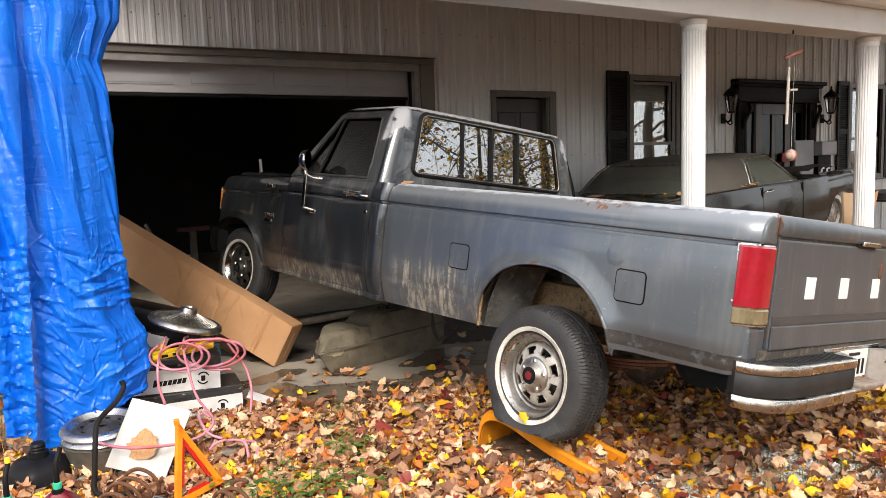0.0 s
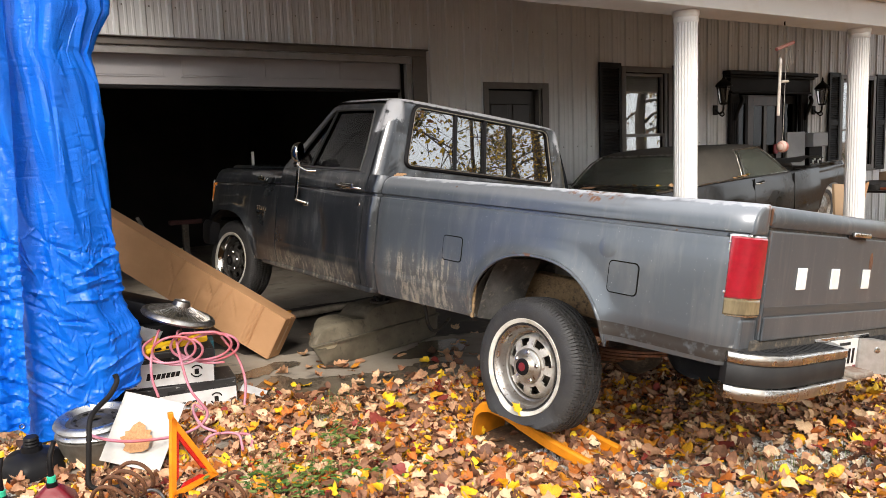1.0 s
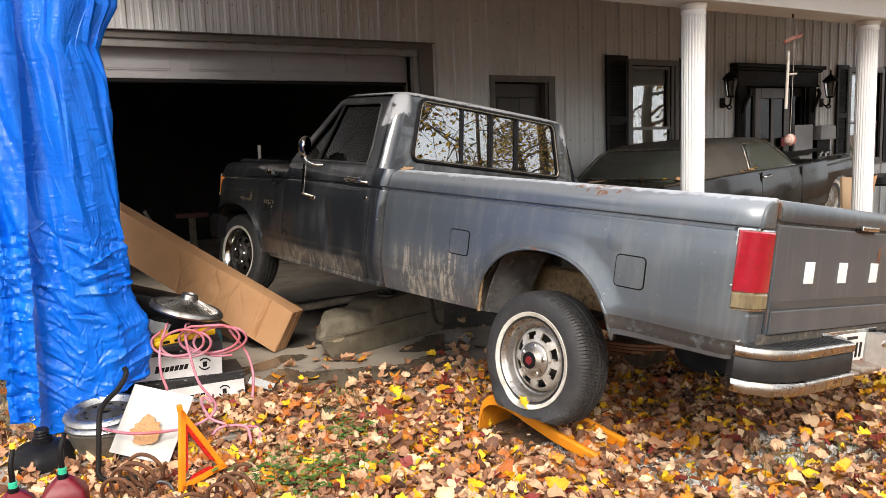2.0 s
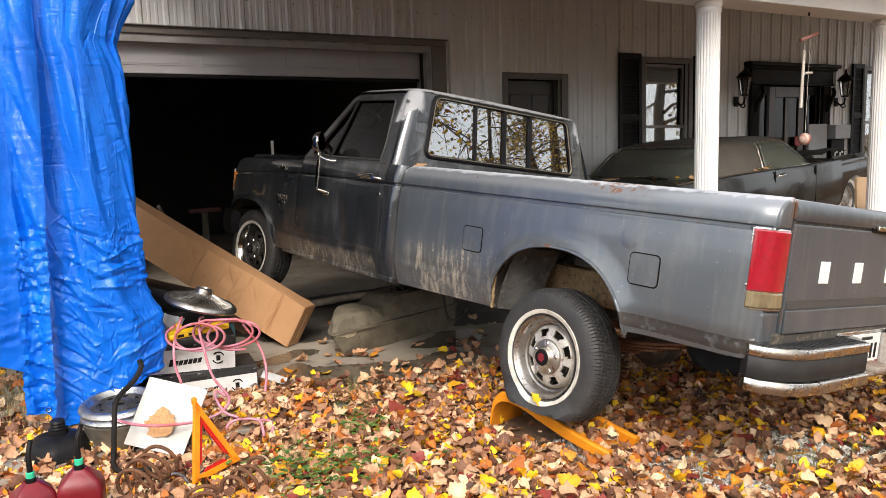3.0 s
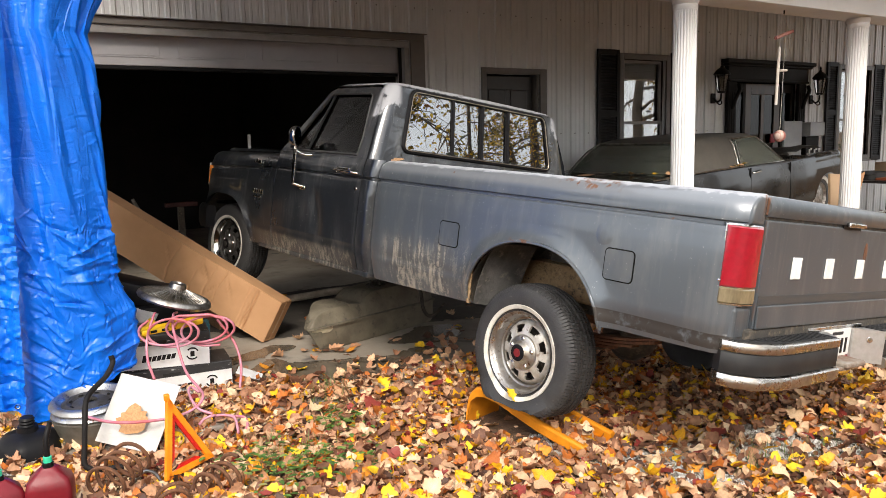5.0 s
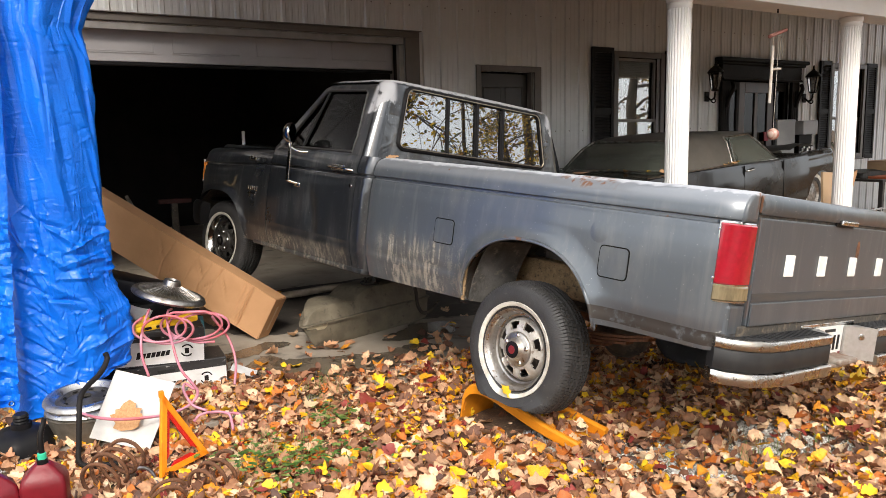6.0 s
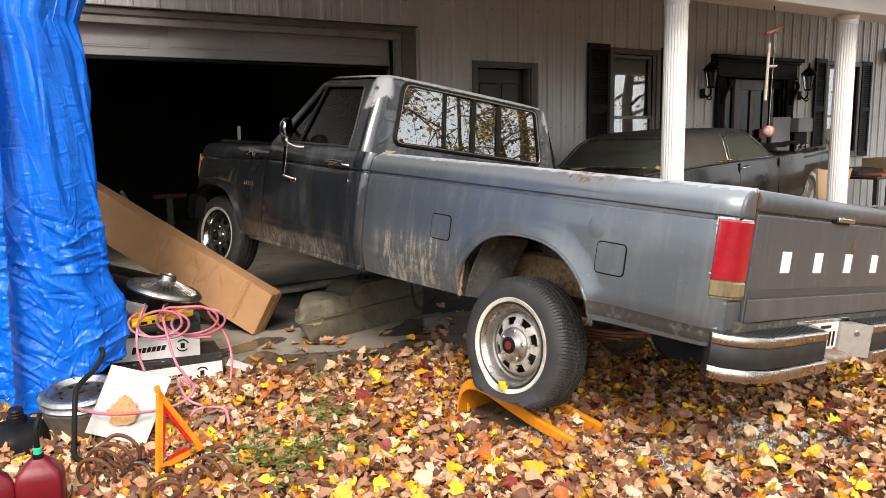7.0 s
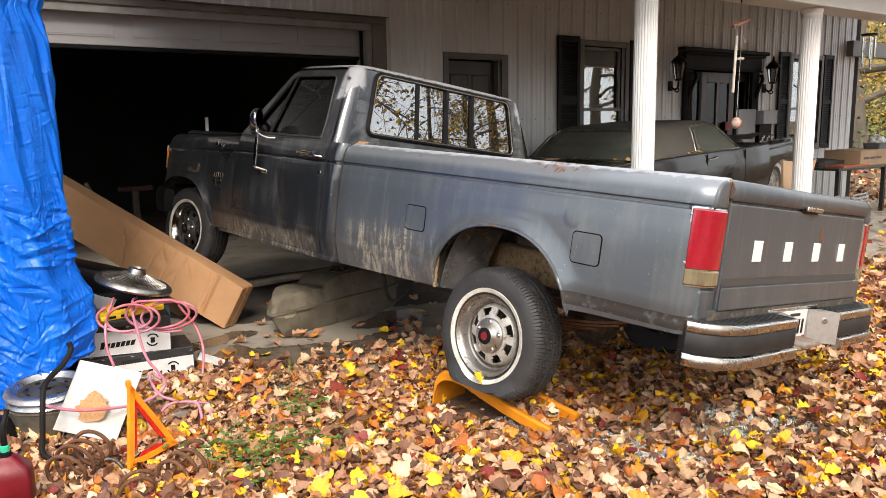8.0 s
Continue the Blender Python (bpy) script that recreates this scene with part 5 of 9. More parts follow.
tube(bm, [(3.2, 0.70, 0.50), (2.6, 0.42, 0.62)], 0.03, 8)
part("front_beam", bm, M_UNDER, chassis, smooth=60)


# ---- the pile beside the garage: tarp, boxes, hose, rims, cans ----
def crease_field(S, Z, seed, width):
    """Depth of a stiff sheet's folds over a grid of places along the sheet S and heights Z: straight sharp creases,
    long and leaning above, a fan of slanting ones below, with many short ones between."""
    rnd = random.Random(seed)
    D = np.zeros_like(S)

    def one(cs, cz, angle, length, w, amp):
        ca, sa = math.cos(angle), math.sin(angle)
        ds, dz = S - cs, Z - cz
        bend = amp * 8
        along, across = ds * ca + dz * sa, -ds * sa + dz * ca
        across = across + bend * along * along
        return amp * np.maximum(0, 1 - np.abs(across) / w) * np.exp(-(along / length) ** 2)

    for _ in range(46):
        D += one(rnd.uniform(0, width), rnd.uniform(0.9, 3.0), rnd.gauss(1.78, 0.10), rnd.uniform(0.22, 0.6), rnd.uniform(0.025, 0.06), rnd.choice((-1, 1, 1)) * rnd.uniform(0.008, 0.022))
    for _ in range(170):
        D += one(rnd.uniform(0, width), rnd.uniform(0.75, 2.7), rnd.gauss(0.0, 0.18), rnd.uniform(0.025, 0.09), rnd.uniform(0.007, 0.013), rnd.choice((-1, 1)) * rnd.uniform(0.0018, 0.0042))
    for _ in range(170):
        D += one(rnd.uniform(0, width), rnd.uniform(0.5, 2.8), rnd.gauss(1.65, 0.25), rnd.uniform(0.03, 0.11), rnd.uniform(0.007, 0.013), rnd.choice((-1, 1)) * rnd.uniform(0.0018, 0.0048))
    for _ in range(95):
        cs = rnd.uniform(0, width)
        cz = rnd.uniform(0.15, 1.15)
        slant = -0.85 + 0.95 * min(1.0, cs / (0.6 * width)) + rnd.gauss(0, 0.22)
        D += one(cs, cz, slant, rnd.uniform(0.05, 0.20), rnd.uniform(0.012, 0.028), rnd.choice((-1, 1, 1)) * rnd.uniform(0.007, 0.017))
    for _ in range(420):
        D += one(rnd.uniform(0, width), 0.1 + 1.1 * rnd.random() ** 1.2, rnd.uniform(0, 3.14), rnd.uniform(0.015, 0.06), rnd.uniform(0.007, 0.014), rnd.choice((-1, 1)) * rnd.uniform(0.003, 0.0075))
    return D


EDGE = [(0.05, 0.60), (0.30, 0.655), (0.45, 0.685), (0.62, 0.675), (0.72, 0.625), (0.80, 0.605), (1.0, 0.592), (1.35, 0.587), (1.95, 0.586), (2.10, 0.558), (2.20, 0.598), (2.32, 0.665), (3.2, 0.75)]


def tarp_sheet(plan, z_low, z_high, nu, nv, fold, crease=1.0, width=0.9, seed=1):
    """A hanging sheet. plan(u, z) gives its course; z_low(u) its hem."""
    bm = bmesh.new()
    U = np.linspace(0, 1, nu + 1)
    low = np.array([z_low(u) for u in U])
    Z = low[None, :] + (z_high - low)[None, :] * np.linspace(0, 1, nv + 1)[:, None]
    D = crease * crease_field(np.tile(U * width, (nv + 1, 1)), Z, seed, width)
    grid = []
    for j in range(nv + 1):
        row = []
        for i in range(nu + 1):
            u, z = float(U[i]), float(Z[j, i])
            x, y = plan(u, z)
            x2, y2 = plan(min(1, u + 0.01), z)
            x1, y1 = plan(max(0, u - 0.01), z)
            t = Vector((x2 - x1, y2 - y1, 0)).normalized()
            row.append(bm.verts.new(Vector((x, y, z)) + Vector((t.y, -t.x, 0)) * (float(D[j, i]) + fold(u, z))))
        grid.append(row)
    for a, b in zip(grid, grid[1:]):
        for i in range(nu):
            bm.faces.new((a[i], a[i + 1], b[i + 1], b[i]))
    bmesh.ops.recalc_face_normals(bm, faces=bm.faces[:])
    g = bmesh.ops.extrude_edge_only(bm, edges=[e for e in bm.edges if e.is_boundary])
    for v in g["geom"]:
        if isinstance(v, bmesh.types.BMVert):
            v.co.y += 0.004
    return bm


tarp = thing("blue_tarp", "crumpled blue poly tarp draped to the ground", "tarp")


def main_plan(u, z):
    r = interp(z, EDGE)
    if u < 0.62:
        k = u / 0.62
        return 0.075 + (r - 0.105) * k, 4.40 - 0.10 * math.sin(math.pi * k) + 0.16 * max(0.0, 1 - k / 0.13) ** 1.5
    k = (u - 0.62) / 0.38
    a = min(1.0, k / 0.25) * math.pi / 2
    return r - 0.03 + 0.06 * math.sin(a) * 0.6 - 0.05 * max(0, k - 0.25), 4.40 + 0.06 * (1 - math.cos(a)) + 0.9 * max(0, k - 0.25)


def main_hem(u):
    return interp(u, [(0, 0.065), (0.06, 0.07), (0.24, 0.095), (0.37, 0.16), (0.53, 0.255), (0.62, 0.275), (0.75, 0.30), (1, 0.30)])


def main_fold(u, z):
    f = (0.016 * math.sin(u * 15 + z * 1.3 + 0.6 * math.sin(z * 2)) * min(1, z) + 0.006 * math.sin(u * 34 - z * 2.1)) * (1 if u < 0.5 else 0.3)
    if z < 0.75:
        f += 0.020 * math.sin(z * 38 - u * 22) * (0.75 - z) * max(0.0, min(1, u * 2 - 0.25)) + 0.02 * max(0, u - 0.3) * math.sin(math.pi * max(0, 0.75 - z) / 0.6)
    return f


part("main_sheet", tarp_sheet(main_plan, main_hem, 3.0, 230, 520, main_fold, 1.0, 1.25, 4), M_TARP, tarp, smooth=24, recalc=False)


def strip_plan(u, z):
    lean = 0.035 * z
    return -0.055 + lean + 0.150 * u, 4.265 + 0.03 * math.sin(u * 3 + z)


part("hem_strip", tarp_sheet(strip_plan, lambda u: 0.20 - 0.03 * u, 3.0, 30, 240, lambda u, z: 0.012 * math.sin(u * 7 + z * 1.7), 0.6, 0.15, 7), M_TARP, tarp, smooth=28, recalc=False)


def flap_plan(u, z):
    return -0.95 + 0.93 * u + 0.035 * z, 4.62 - 0.25 * u


part("side_flap", tarp_sheet(flap_plan, lambda u: 0.74 - 0.36 * u ** 1.5, 3.0, 60, 160, lambda u, z: 0.035 * math.sin(u * 9 + z * 0.8) + 0.015 * math.sin(u * 25), 0.8, 0.95, 9), M_TARP, tarp, smooth=28, recalc=False)


def back_plan(u, z):
    return 0.50 - 0.05 * math.sin(u * 3), 4.98 + 1.15 * u


# sheet added out of view behind the tarp, to keep light off door and floor
part("back_sheet", tarp_sheet(back_plan, lambda u: 0.10, 3.0, 60, 90, lambda u, z: 0.05 * math.sin(u * 11 + z) + 0.02 * math.sin(u * 31 - z * 2), 0.6, 1.2, 12), mat("dark_shade_sheet", (0.050, 0.050, 0.054), 0.45, color2=(0.10, 0.10, 0.105), scale=5, stretch=(1, 3, 0.3)), tarp, smooth=28, recalc=False)
for gx, gz in ((0.058, 0.205), (0.075, 0.98), (0.09, 1.75)):
    bm = bmesh.new()
    ring = [(gx + 0.011 * math.cos(a), 4.275, gz + 0.011 * math.sin(a)) for a in [2 * math.pi * k / 14 for k in range(14)]]
    tube(bm, ring, 0.004, 6, closed=True)
    part("grommet", bm, M_CHROME, tarp)

# long carton that leans with its lower corner on the slab
ex = (Vector((0.898, 6.326, 0.656)) - Vector((1.711, 5.376, 0.001))).normalized()
ey = (Vector((1.880, 5.229, 0.285)) - Vector((1.711, 5.376, 0.001)))
ey = (ey - ex * ey.dot(ex)).normalized()
ez = ex.cross(ey)
if ez.y < 0:
    ez = -ez
O = Vector((1.704, 5.357, 0.006)) + Vector((0, 0, 0.02)) + ex * 0.012
BOXM = Matrix(((ex.x, ey.x, ez.x, O.x), (ex.y, ey.y, ez.y, O.y), (ex.z, ey.z, ez.z, O.z), (0, 0, 0, 1)))
carton = thing("long_carton", "long brown cardboard carton leaning on its lower corner, creased", "cardboard box", BOXM)
bm = bmesh.new()
bm2 = bmesh.new()
L_, W_, D_ = 1.85, 0.345, 0.17
nx, ny = 320, 16
faces = []


def carton_face(fn):
    g = [[bm.verts.new(fn(i / nx, j / ny)) for i in range(nx + 1)] for j in range(ny + 1)]
    for a, b in zip(g, g[1:]):
        for i in range(nx):
            bm.faces.new((a[i], a[i + 1], b[i + 1], b[i]))


def dent(x, y):
    d = 0.004 * noise.noise((x * 5, y * 5, 1)) + 0.003 * noise.noise((x * 14, y * 14, 4))
    for cx, dep in ((0.195, 0.022), (0.222, 0.020), (0.262, 0.010), (0.50, 0.014), (0.60, 0.020), (0.72, 0.015), (0.95, 0.015)):
        d -= dep * math.exp(-((x - cx - 0.02 * math.sin(y * 12) * (cx > 0.4)) / 0.007) ** 2) * min(1, 0.35 + 1.5 * abs(noise.noise((cx * 30, y * 9, 0))))
    for k, (cx, cy) in enumerate(((0.42, 0.22), (0.56, 0.14), (0.66, 0.24), (0.86, 0.12), (1.02, 0.22))):
        d -= 0.016 * math.exp(-(((x - cx) * 0.8 + (y - cy) * (0.6 if k % 2 else -0.6)) / 0.005) ** 2 - ((x - cx) ** 2 + (y - cy) ** 2) / 0.006)
    d -= 0.016 * math.exp(-(((x - 0.66) / 0.05) ** 2 + ((y - 0.2) / 0.04) ** 2))
    return d


carton_face(lambda u, v: (L_ * u, W_ * v, -dent(L_ * u, W_ * v) if 0 < v < 1 and 0 < u < 1 else 0))
carton_face(lambda u, v: (L_ * u, W_ * v, D_))
carton_face(lambda u, v: (L_ * u, W_ + (0.004 * math.sin(u * 9) if 0 < v < 1 else 0), D_ * v))
carton_face(lambda u, v: (L_ * u, 0, D_ * v))
bmesh.ops.remove_doubles(bm, verts=bm.verts[:], dist=1e-5)
part("carton_body", bm, M_CARD, carton, smooth=50)
part("end_flap", box(-0.006, 0.004, 0.003, -0.001, W_ - 0.004, D_ * 0.49, 0.001), M_CARD, carton)
part("end_flap", box(-0.009, 0.006, D_ * 0.51, -0.004, W_ - 0.004, D_ - 0.003, 0.001), M_CARD, carton)
part("tape", box(-0.0105, W_ * 0.2, D_ * 0.42, -0.0095, W_ * 0.8, D_ * 0.58), mat("tan_packing_tape", (0.46, 0.30, 0.16), 0.3), carton)

# fuel tank off a truck, lying on the slab
M_TANK = mat("dusty_olive_tank_steel", (0.205, 0.178, 0.128), 0.65, color2=(0.115, 0.097, 0.068), scale=5, color3=(0.055, 0.045, 0.035), scale3=14, low3=0.58, high3=0.72, bump=0.25, bump_scale=40)
tdir = Vector((0.966, 0.259, 0))
TANK_O = Vector((1.862, 4.815, 0.0215))
tank = thing("fuel_tank", "dusty olive steel fuel tank with a seam flange, on the slab", "fuel tank",
             Matrix(((tdir.x, -tdir.y, 0, TANK_O.x), (tdir.y, tdir.x, 0, TANK_O.y), (0, 0, 1, TANK_O.z), (0, 0, 0, 1))))
TL = 1.30
TX = [0.0, 0.015, 0.03, 0.05, 0.08, 0.11, 0.14, 0.18, 0.22, 0.30, 0.395, 0.40, 0.405, 0.42, 0.46, 0.50, 0.53, 0.55, 0.57, 0.595, 0.62, 0.66, 0.72, 0.95, 1.15, 1.24, 1.28, 1.30]


def tank_side(x, near):
    """Plan of the tank: the near edge runs to a sharp corner, the far one is cut off."""
    if near:
        return interp(x, [(0, 0.022), (0.015, 0.008), (0.03, 0.002), (0.05, 0.0), (1.20, 0.0), (1.28, 0.03), (1.30, 0.06)])
    return 0.42 - interp(x, [(0, 0.385), (0.03, 0.34), (0.08, 0.28), (0.14, 0.21), (0.22, 0.11), (0.30, 0.03), (0.395, 0.0), (1.20, 0.0), (1.28, 0.03), (1.30, 0.06)])


def tank_top(x):
    return interp(x, [(0, 0.205), (0.015, 0.222), (0.03, 0.238), (0.05, 0.254), (0.08, 0.271), (0.11, 0.281), (0.14, 0.288), (0.22, 0.297), (0.395, 0.303), (0.40, 0.297), (0.405, 0.303), (0.46, 0.298), (0.50, 0.290), (0.53, 0.296), (0.55, 0.315), (0.57, 0.334), (0.62, 0.358), (0.72, 0.366), (1.15, 0.366), (1.24, 0.33), (1.30, 0.24)])


bm = bmesh.new()
loft(bm, [[(x, tank_side(x, 1) + 0.035, 0.0), (x, tank_side(x, 0) - 0.035, 0.0), (x, tank_side(x, 0) - 0.012, 0.035), (x, tank_side(x, 0), 0.183), (x, tank_side(x, 1), 0.183), (x, tank_side(x, 1) + 0.010, 0.035)] for x in TX])
for v in bm.verts:
    v.co.x += 0.12 * max(0, 0.183 - v.co.z) / 0.183 * max(0.0, 1 - v.co.x / 0.35)
    v.co += Vector((0, 0.004 * noise.noise((v.co.x * 6, v.co.z * 7, 1)), 0))
part("lower_shell", bm, M_TANK, tank, smooth=35)
bm = bmesh.new()
rings = []
for x in TX:
    a, b, h = tank_side(x, 1) + 0.012, tank_side(x, 0) - 0.012, tank_top(x)
    e = h - 0.195
    w_ = (b - a) / 2
    half = [(0.0, 0.0), (0.05, 0.36), (0.14, 0.76), (0.22, 0.93), (0.42, 1.0)]
    rings.append([(x + 0.03 * v * max(0.0, 1 - x / 0.12), a + w_ * u, 0.195 + e * v) for u, v in half] + [(x + 0.03 * v * max(0.0, 1 - x / 0.12), b - w_ * u, 0.195 + e * v) for u, v in reversed(half)])
loft(bm, rings)
for v in bm.verts:
    v.co.z += 0.006 * noise.noise((v.co.x * 5, v.co.y * 6, 2)) * (1 if v.co.z > 0.2 else 0)
part("upper_shell", bm, M_TANK, tank, smooth=35)
bm = bmesh.new()
loft(bm, [[(x + (-0.014 if x < 0.1 else 0), tank_side(x, 1) - 0.022, 0.1835), (x, tank_side(x, 0) + 0.02, 0.1835), (x, tank_side(x, 0) + 0.02, 0.1945), (x + (-0.014 if x < 0.1 else 0), tank_side(x, 1) - 0.022, 0.1945)] for x in TX])
part("seam_flange", bm, M_TANK, tank)
bm = bmesh.new()
lathe(bm, [(0.075, 0.338), (0.078, 0.352), (0.066, 0.358), (0.055, 0.350), (0, 0.349)], 22, pose(0.76, 0.15, 0.024))
for a in (0.3, 1.9, 3.6, 5.0):
    tube(bm, [(0.76 + 0.04 * math.cos(a), 0.15 + 0.04 * math.sin(a), 0.369), (0.76 + 0.045 * math.cos(a), 0.15 + 0.045 * math.sin(a), 0.409)], 0.010, 6)
part("sender_cap", bm, M_UNDER, tank, smooth=40)
bm = bmesh.new()
loft(bm, [[(0.02, y, 0.166), (0.10, y, 0.158), (0.11, y, 0.146), (0.17, y, 0.142), (0.20, y, 0.158), (0.205, y, 0.182), (0.02, y, 0.182)] for y in (-0.006, -0.003)])
part("label_tab", bm, mat("faded_tan_label", (0.42, 0.36, 0.24), 0.7, color2=(0.3, 0.26, 0.18), scale=30), tank)
bm = bmesh.new()
tube(bm, smooth_path([(1.06, 0.05, 0.372), (1.075, -0.03, 0.29), (1.08, -0.05, 0.16), (1.12, -0.07, 0.09), (1.20, -0.08, 0.10), (1.32, -0.06, 0.15)], 6), 0.014, 8)
part("strap", bm, M_UNDER, tank, smooth=60)
bm = bmesh.new()
NECK = [Vector(p) - TANK_O for p in ((2.36, 6.62, 0.066), (2.52, 6.52, 0.09), (2.70, 6.42, 0.12), (2.85, 6.32, 0.135), (2.93, 6.20, 0.14), (2.90, 6.02, 0.145), (2.80, 5.80, 0.16), (2.70, 5.55, 0.22), (2.62, 5.25, 0.30))]
tube(bm, smooth_path([(p.dot(tdir), -p.x * tdir.y + p.y * tdir.x, p.z) for p in NECK], 8), 0.034, 14)
part("filler_neck", bm, mat("grimy_tan_rubber_hose", (0.46, 0.385, 0.30), 0.8, color2=(0.30, 0.25, 0.19), scale=12, bump=0.3), tank, "thick tan filler hose, bent", smooth=60)

# wooden blocks under the front wheel
for k, (bx, by, bz, rz) in enumerate(((1.74, 6.16, 0.0, 4), (1.73, 6.14, 0.10, 12), (1.75, 6.17, 0.20, -6))):
    tagged(part("wood_block", box(-0.20, -0.15, 0, 0.20, 0.15, 0.098, 0.006), mat("raw_brown_timber", (0.30, 0.165, 0.08), 0.8, color2=(0.2, 0.11, 0.055), scale=6, stretch=(1, 8, 8)) if k == 0 else bpy.data.materials["raw_brown_timber"]),
           "weathered timber block under the front wheel", "wood block", "blocks under the wheel").matrix_world = pose(bx, by, 0.02 + bz, 0, 0, rz)

# shallow wet patches on the slab
def puddle(name, pts, z=0.0245):
    bm = bmesh.new()
    P = smooth_path([(x, y, z) for x, y in pts] + [(pts[0][0], pts[0][1], z)], 20)[:-1]
    P = [Vector((p.x + 0.07 * noise.noise((p.x * 5, p.y * 5, 0)) + 0.03 * noise.noise((p.x * 17, p.y * 17, 2)), p.y + 0.06 * noise.noise((p.x * 5, p.y * 5, 5)) + 0.035 * noise.noise((p.x * 17, p.y * 17, 7)), z)) for p in P]
    bm.faces.new([bm.verts.new(p) for p in P])
    return tagged(part(name, bm, M_WET), "dark wet patch on the concrete", "puddle", "wet patches", kind="structure")


puddle("wet_patch", [(2.75, 4.55), (3.05, 4.72), (3.15, 4.95), (2.95, 5.08), (2.70, 4.95), (2.50, 4.80)])
puddle("wet_patch", [(1.55, 4.95), (1.80, 4.72), (2.05, 4.60), (2.35, 4.50), (2.6, 4.55), (2.75, 4.40), (2.4, 4.22), (2.0, 4.12), (1.6, 4.25), (1.35, 4.62)])
puddle("wet_patch", [(1.35, 5.1), (1.75, 5.25), (1.85, 5.1), (1.5, 4.98), (1.25, 4.95)])

# dark patch under the truck: old oil, with the truck's shade in its colour
M_OIL_SHADE = mat("oily_shaded_concrete", (0.070, 0.061, 0.052), 0.7, color2=(0.040, 0.035, 0.030), scale=3, color3=(0.13, 0.11, 0.09), scale3=7, low3=0.55, high3=0.72, bump=0.2)
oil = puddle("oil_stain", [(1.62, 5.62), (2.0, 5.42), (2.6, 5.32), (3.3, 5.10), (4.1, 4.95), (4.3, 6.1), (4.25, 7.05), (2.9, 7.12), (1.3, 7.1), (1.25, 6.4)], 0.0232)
oil.data.materials[0] = M_OIL_SHADE
tagged(oil, "dark concrete patch under the truck, oily and painted with its shade", "stain", kind="structure")

# two printed cartons, one on the other
M_PRINT = mat("black_printed_carton", (0.02, 0.02, 0.021), 0.5, color2=(0.035, 0.034, 0.034), scale=20, color3=(0.42, 0.42, 0.41), scale3=20, low3=0.62, high3=0.68, stretch=(1, 1, 2.5))
M_LABEL = mat("white_carton_print", (0.72, 0.71, 0.70), 0.55, color2=(0.62, 0.61, 0.60), scale=14, bump=0.05)


def printed_carton(m, w, d, h, tilt=0):
    t = thing("printed_carton", "black and white printed carton, scuffed, with a torn edge", "cardboard box", m, group="printed cartons")
    bm = bmesh.new()
    boxed(bm, 0, 0, 0, w, d, h, 0.006)
    for v in bm.verts:
        v.co += Vector((0, 0.006 * noise.noise((v.co.x * 6, v.co.z * 9, 3)), 0.005 * noise.noise((v.co.x * 6, v.co.y * 9, 1))))
    part("carton", bm, M_PRINT, t)
    part("white_panel", box(0.005, -0.004, 0.012, w - 0.005, -0.001, h * 0.70), M_LABEL, t)
    bm = bmesh.new()
    for k in range(7):
        x0, z0, t_ = w * (0.25 + 0.052 * k), h * (0.24 + 0.008 * k), 0.20 if k == 0 else 0.145
        loft(bm, [[(x0, y, z0), (x0 + w * 0.042, y, z0 + h * 0.006), (x0 + w * 0.060, y, z0 + h * t_), (x0 + w * 0.018, y, z0 + h * (t_ - 0.006))] for y in (-0.0065, -0.0041)])
    part("word_bar", bm, M_BLACKPAINT, t)
    bm = bmesh.new()
    for a0 in (20, 200):
        tube(bm, [(w * 0.80 + 0.034 * math.cos(radians(a)), -0.005, h * 0.38 + 0.034 * math.sin(radians(a))) for a in range(a0, a0 + 130, 10)], 0.005, 4)
    boxed(bm, w * 0.80 - 0.012, -0.006, h * 0.38 - 0.018, w * 0.80 + 0.012, -0.0041, h * 0.38 + 0.014, 0.002)
    part("round_emblem", bm, M_BLACKPAINT, t)
    for k in range(5):
        part("text_bar", box(0.02, -0.0065, h * (0.12 + 0.10 * k), w * 0.15, -0.0041, h * (0.15 + 0.10 * k)), bpy.data.materials["scuffed_black_bumper_rubber"], t)
    part("hand_hole", box(w * 0.36, -0.005, h * 0.74, w * 0.52, -0.0008, h * 0.83, 0.0015), M_DARK, t)
    return t


printed_carton(pose(0.60, 4.585, 0.005, 0, 0, -7), 0.63, 0.30, 0.185)
printed_carton(pose(0.585, 4.60, 0.196, 0, 2, -9), 0.52, 0.27, 0.215)
tagged(part("torn_flap", box(0, 0, 0, 0.16, 0.10, 0.004, 0.001), M_LABEL), "torn white carton flap on the leaves", "cardboard").matrix_world = pose(1.24, 4.50, 0.10, 8, 22, -25)
tagged(part("teal_carton", box(0, 0, 0, 0.20, 0.14, 0.17, 0.006), mat("teal_printed_board", (0.02, 0.14, 0.17), 0.5, color2=(0.03, 0.09, 0.11), scale=9)), "small teal carton behind the printed ones", "cardboard box").matrix_world = pose(0.98, 4.83, 0.20, 0, 0, -12)
bm = bmesh.new()
boxed(bm, 0, 0, 0, 0.26, 0.07, 0.035, 0.012)
boxed(bm, 0.18, -0.01, 0.006, 0.34, 0.06, 0.05, 0.014)
tool = part("yellow_tool", bm, mat("yellow_tool_plastic", (0.72, 0.44, 0.01), 0.45, color2=(0.55, 0.33, 0.01), scale=14), smooth=40)
tagged(tool, "yellow plastic tool with black slots, lying on the cartons", "tool").matrix_world = pose(0.70, 4.40, 0.440, 10, -6, -12)
for k in range(3):
    part("slot", box(0.05 + 0.06 * k, -0.002, 0.012, 0.085 + 0.06 * k, 0.004, 0.026), M_BLACKPLASTIC, tool)
bm = bmesh.new()
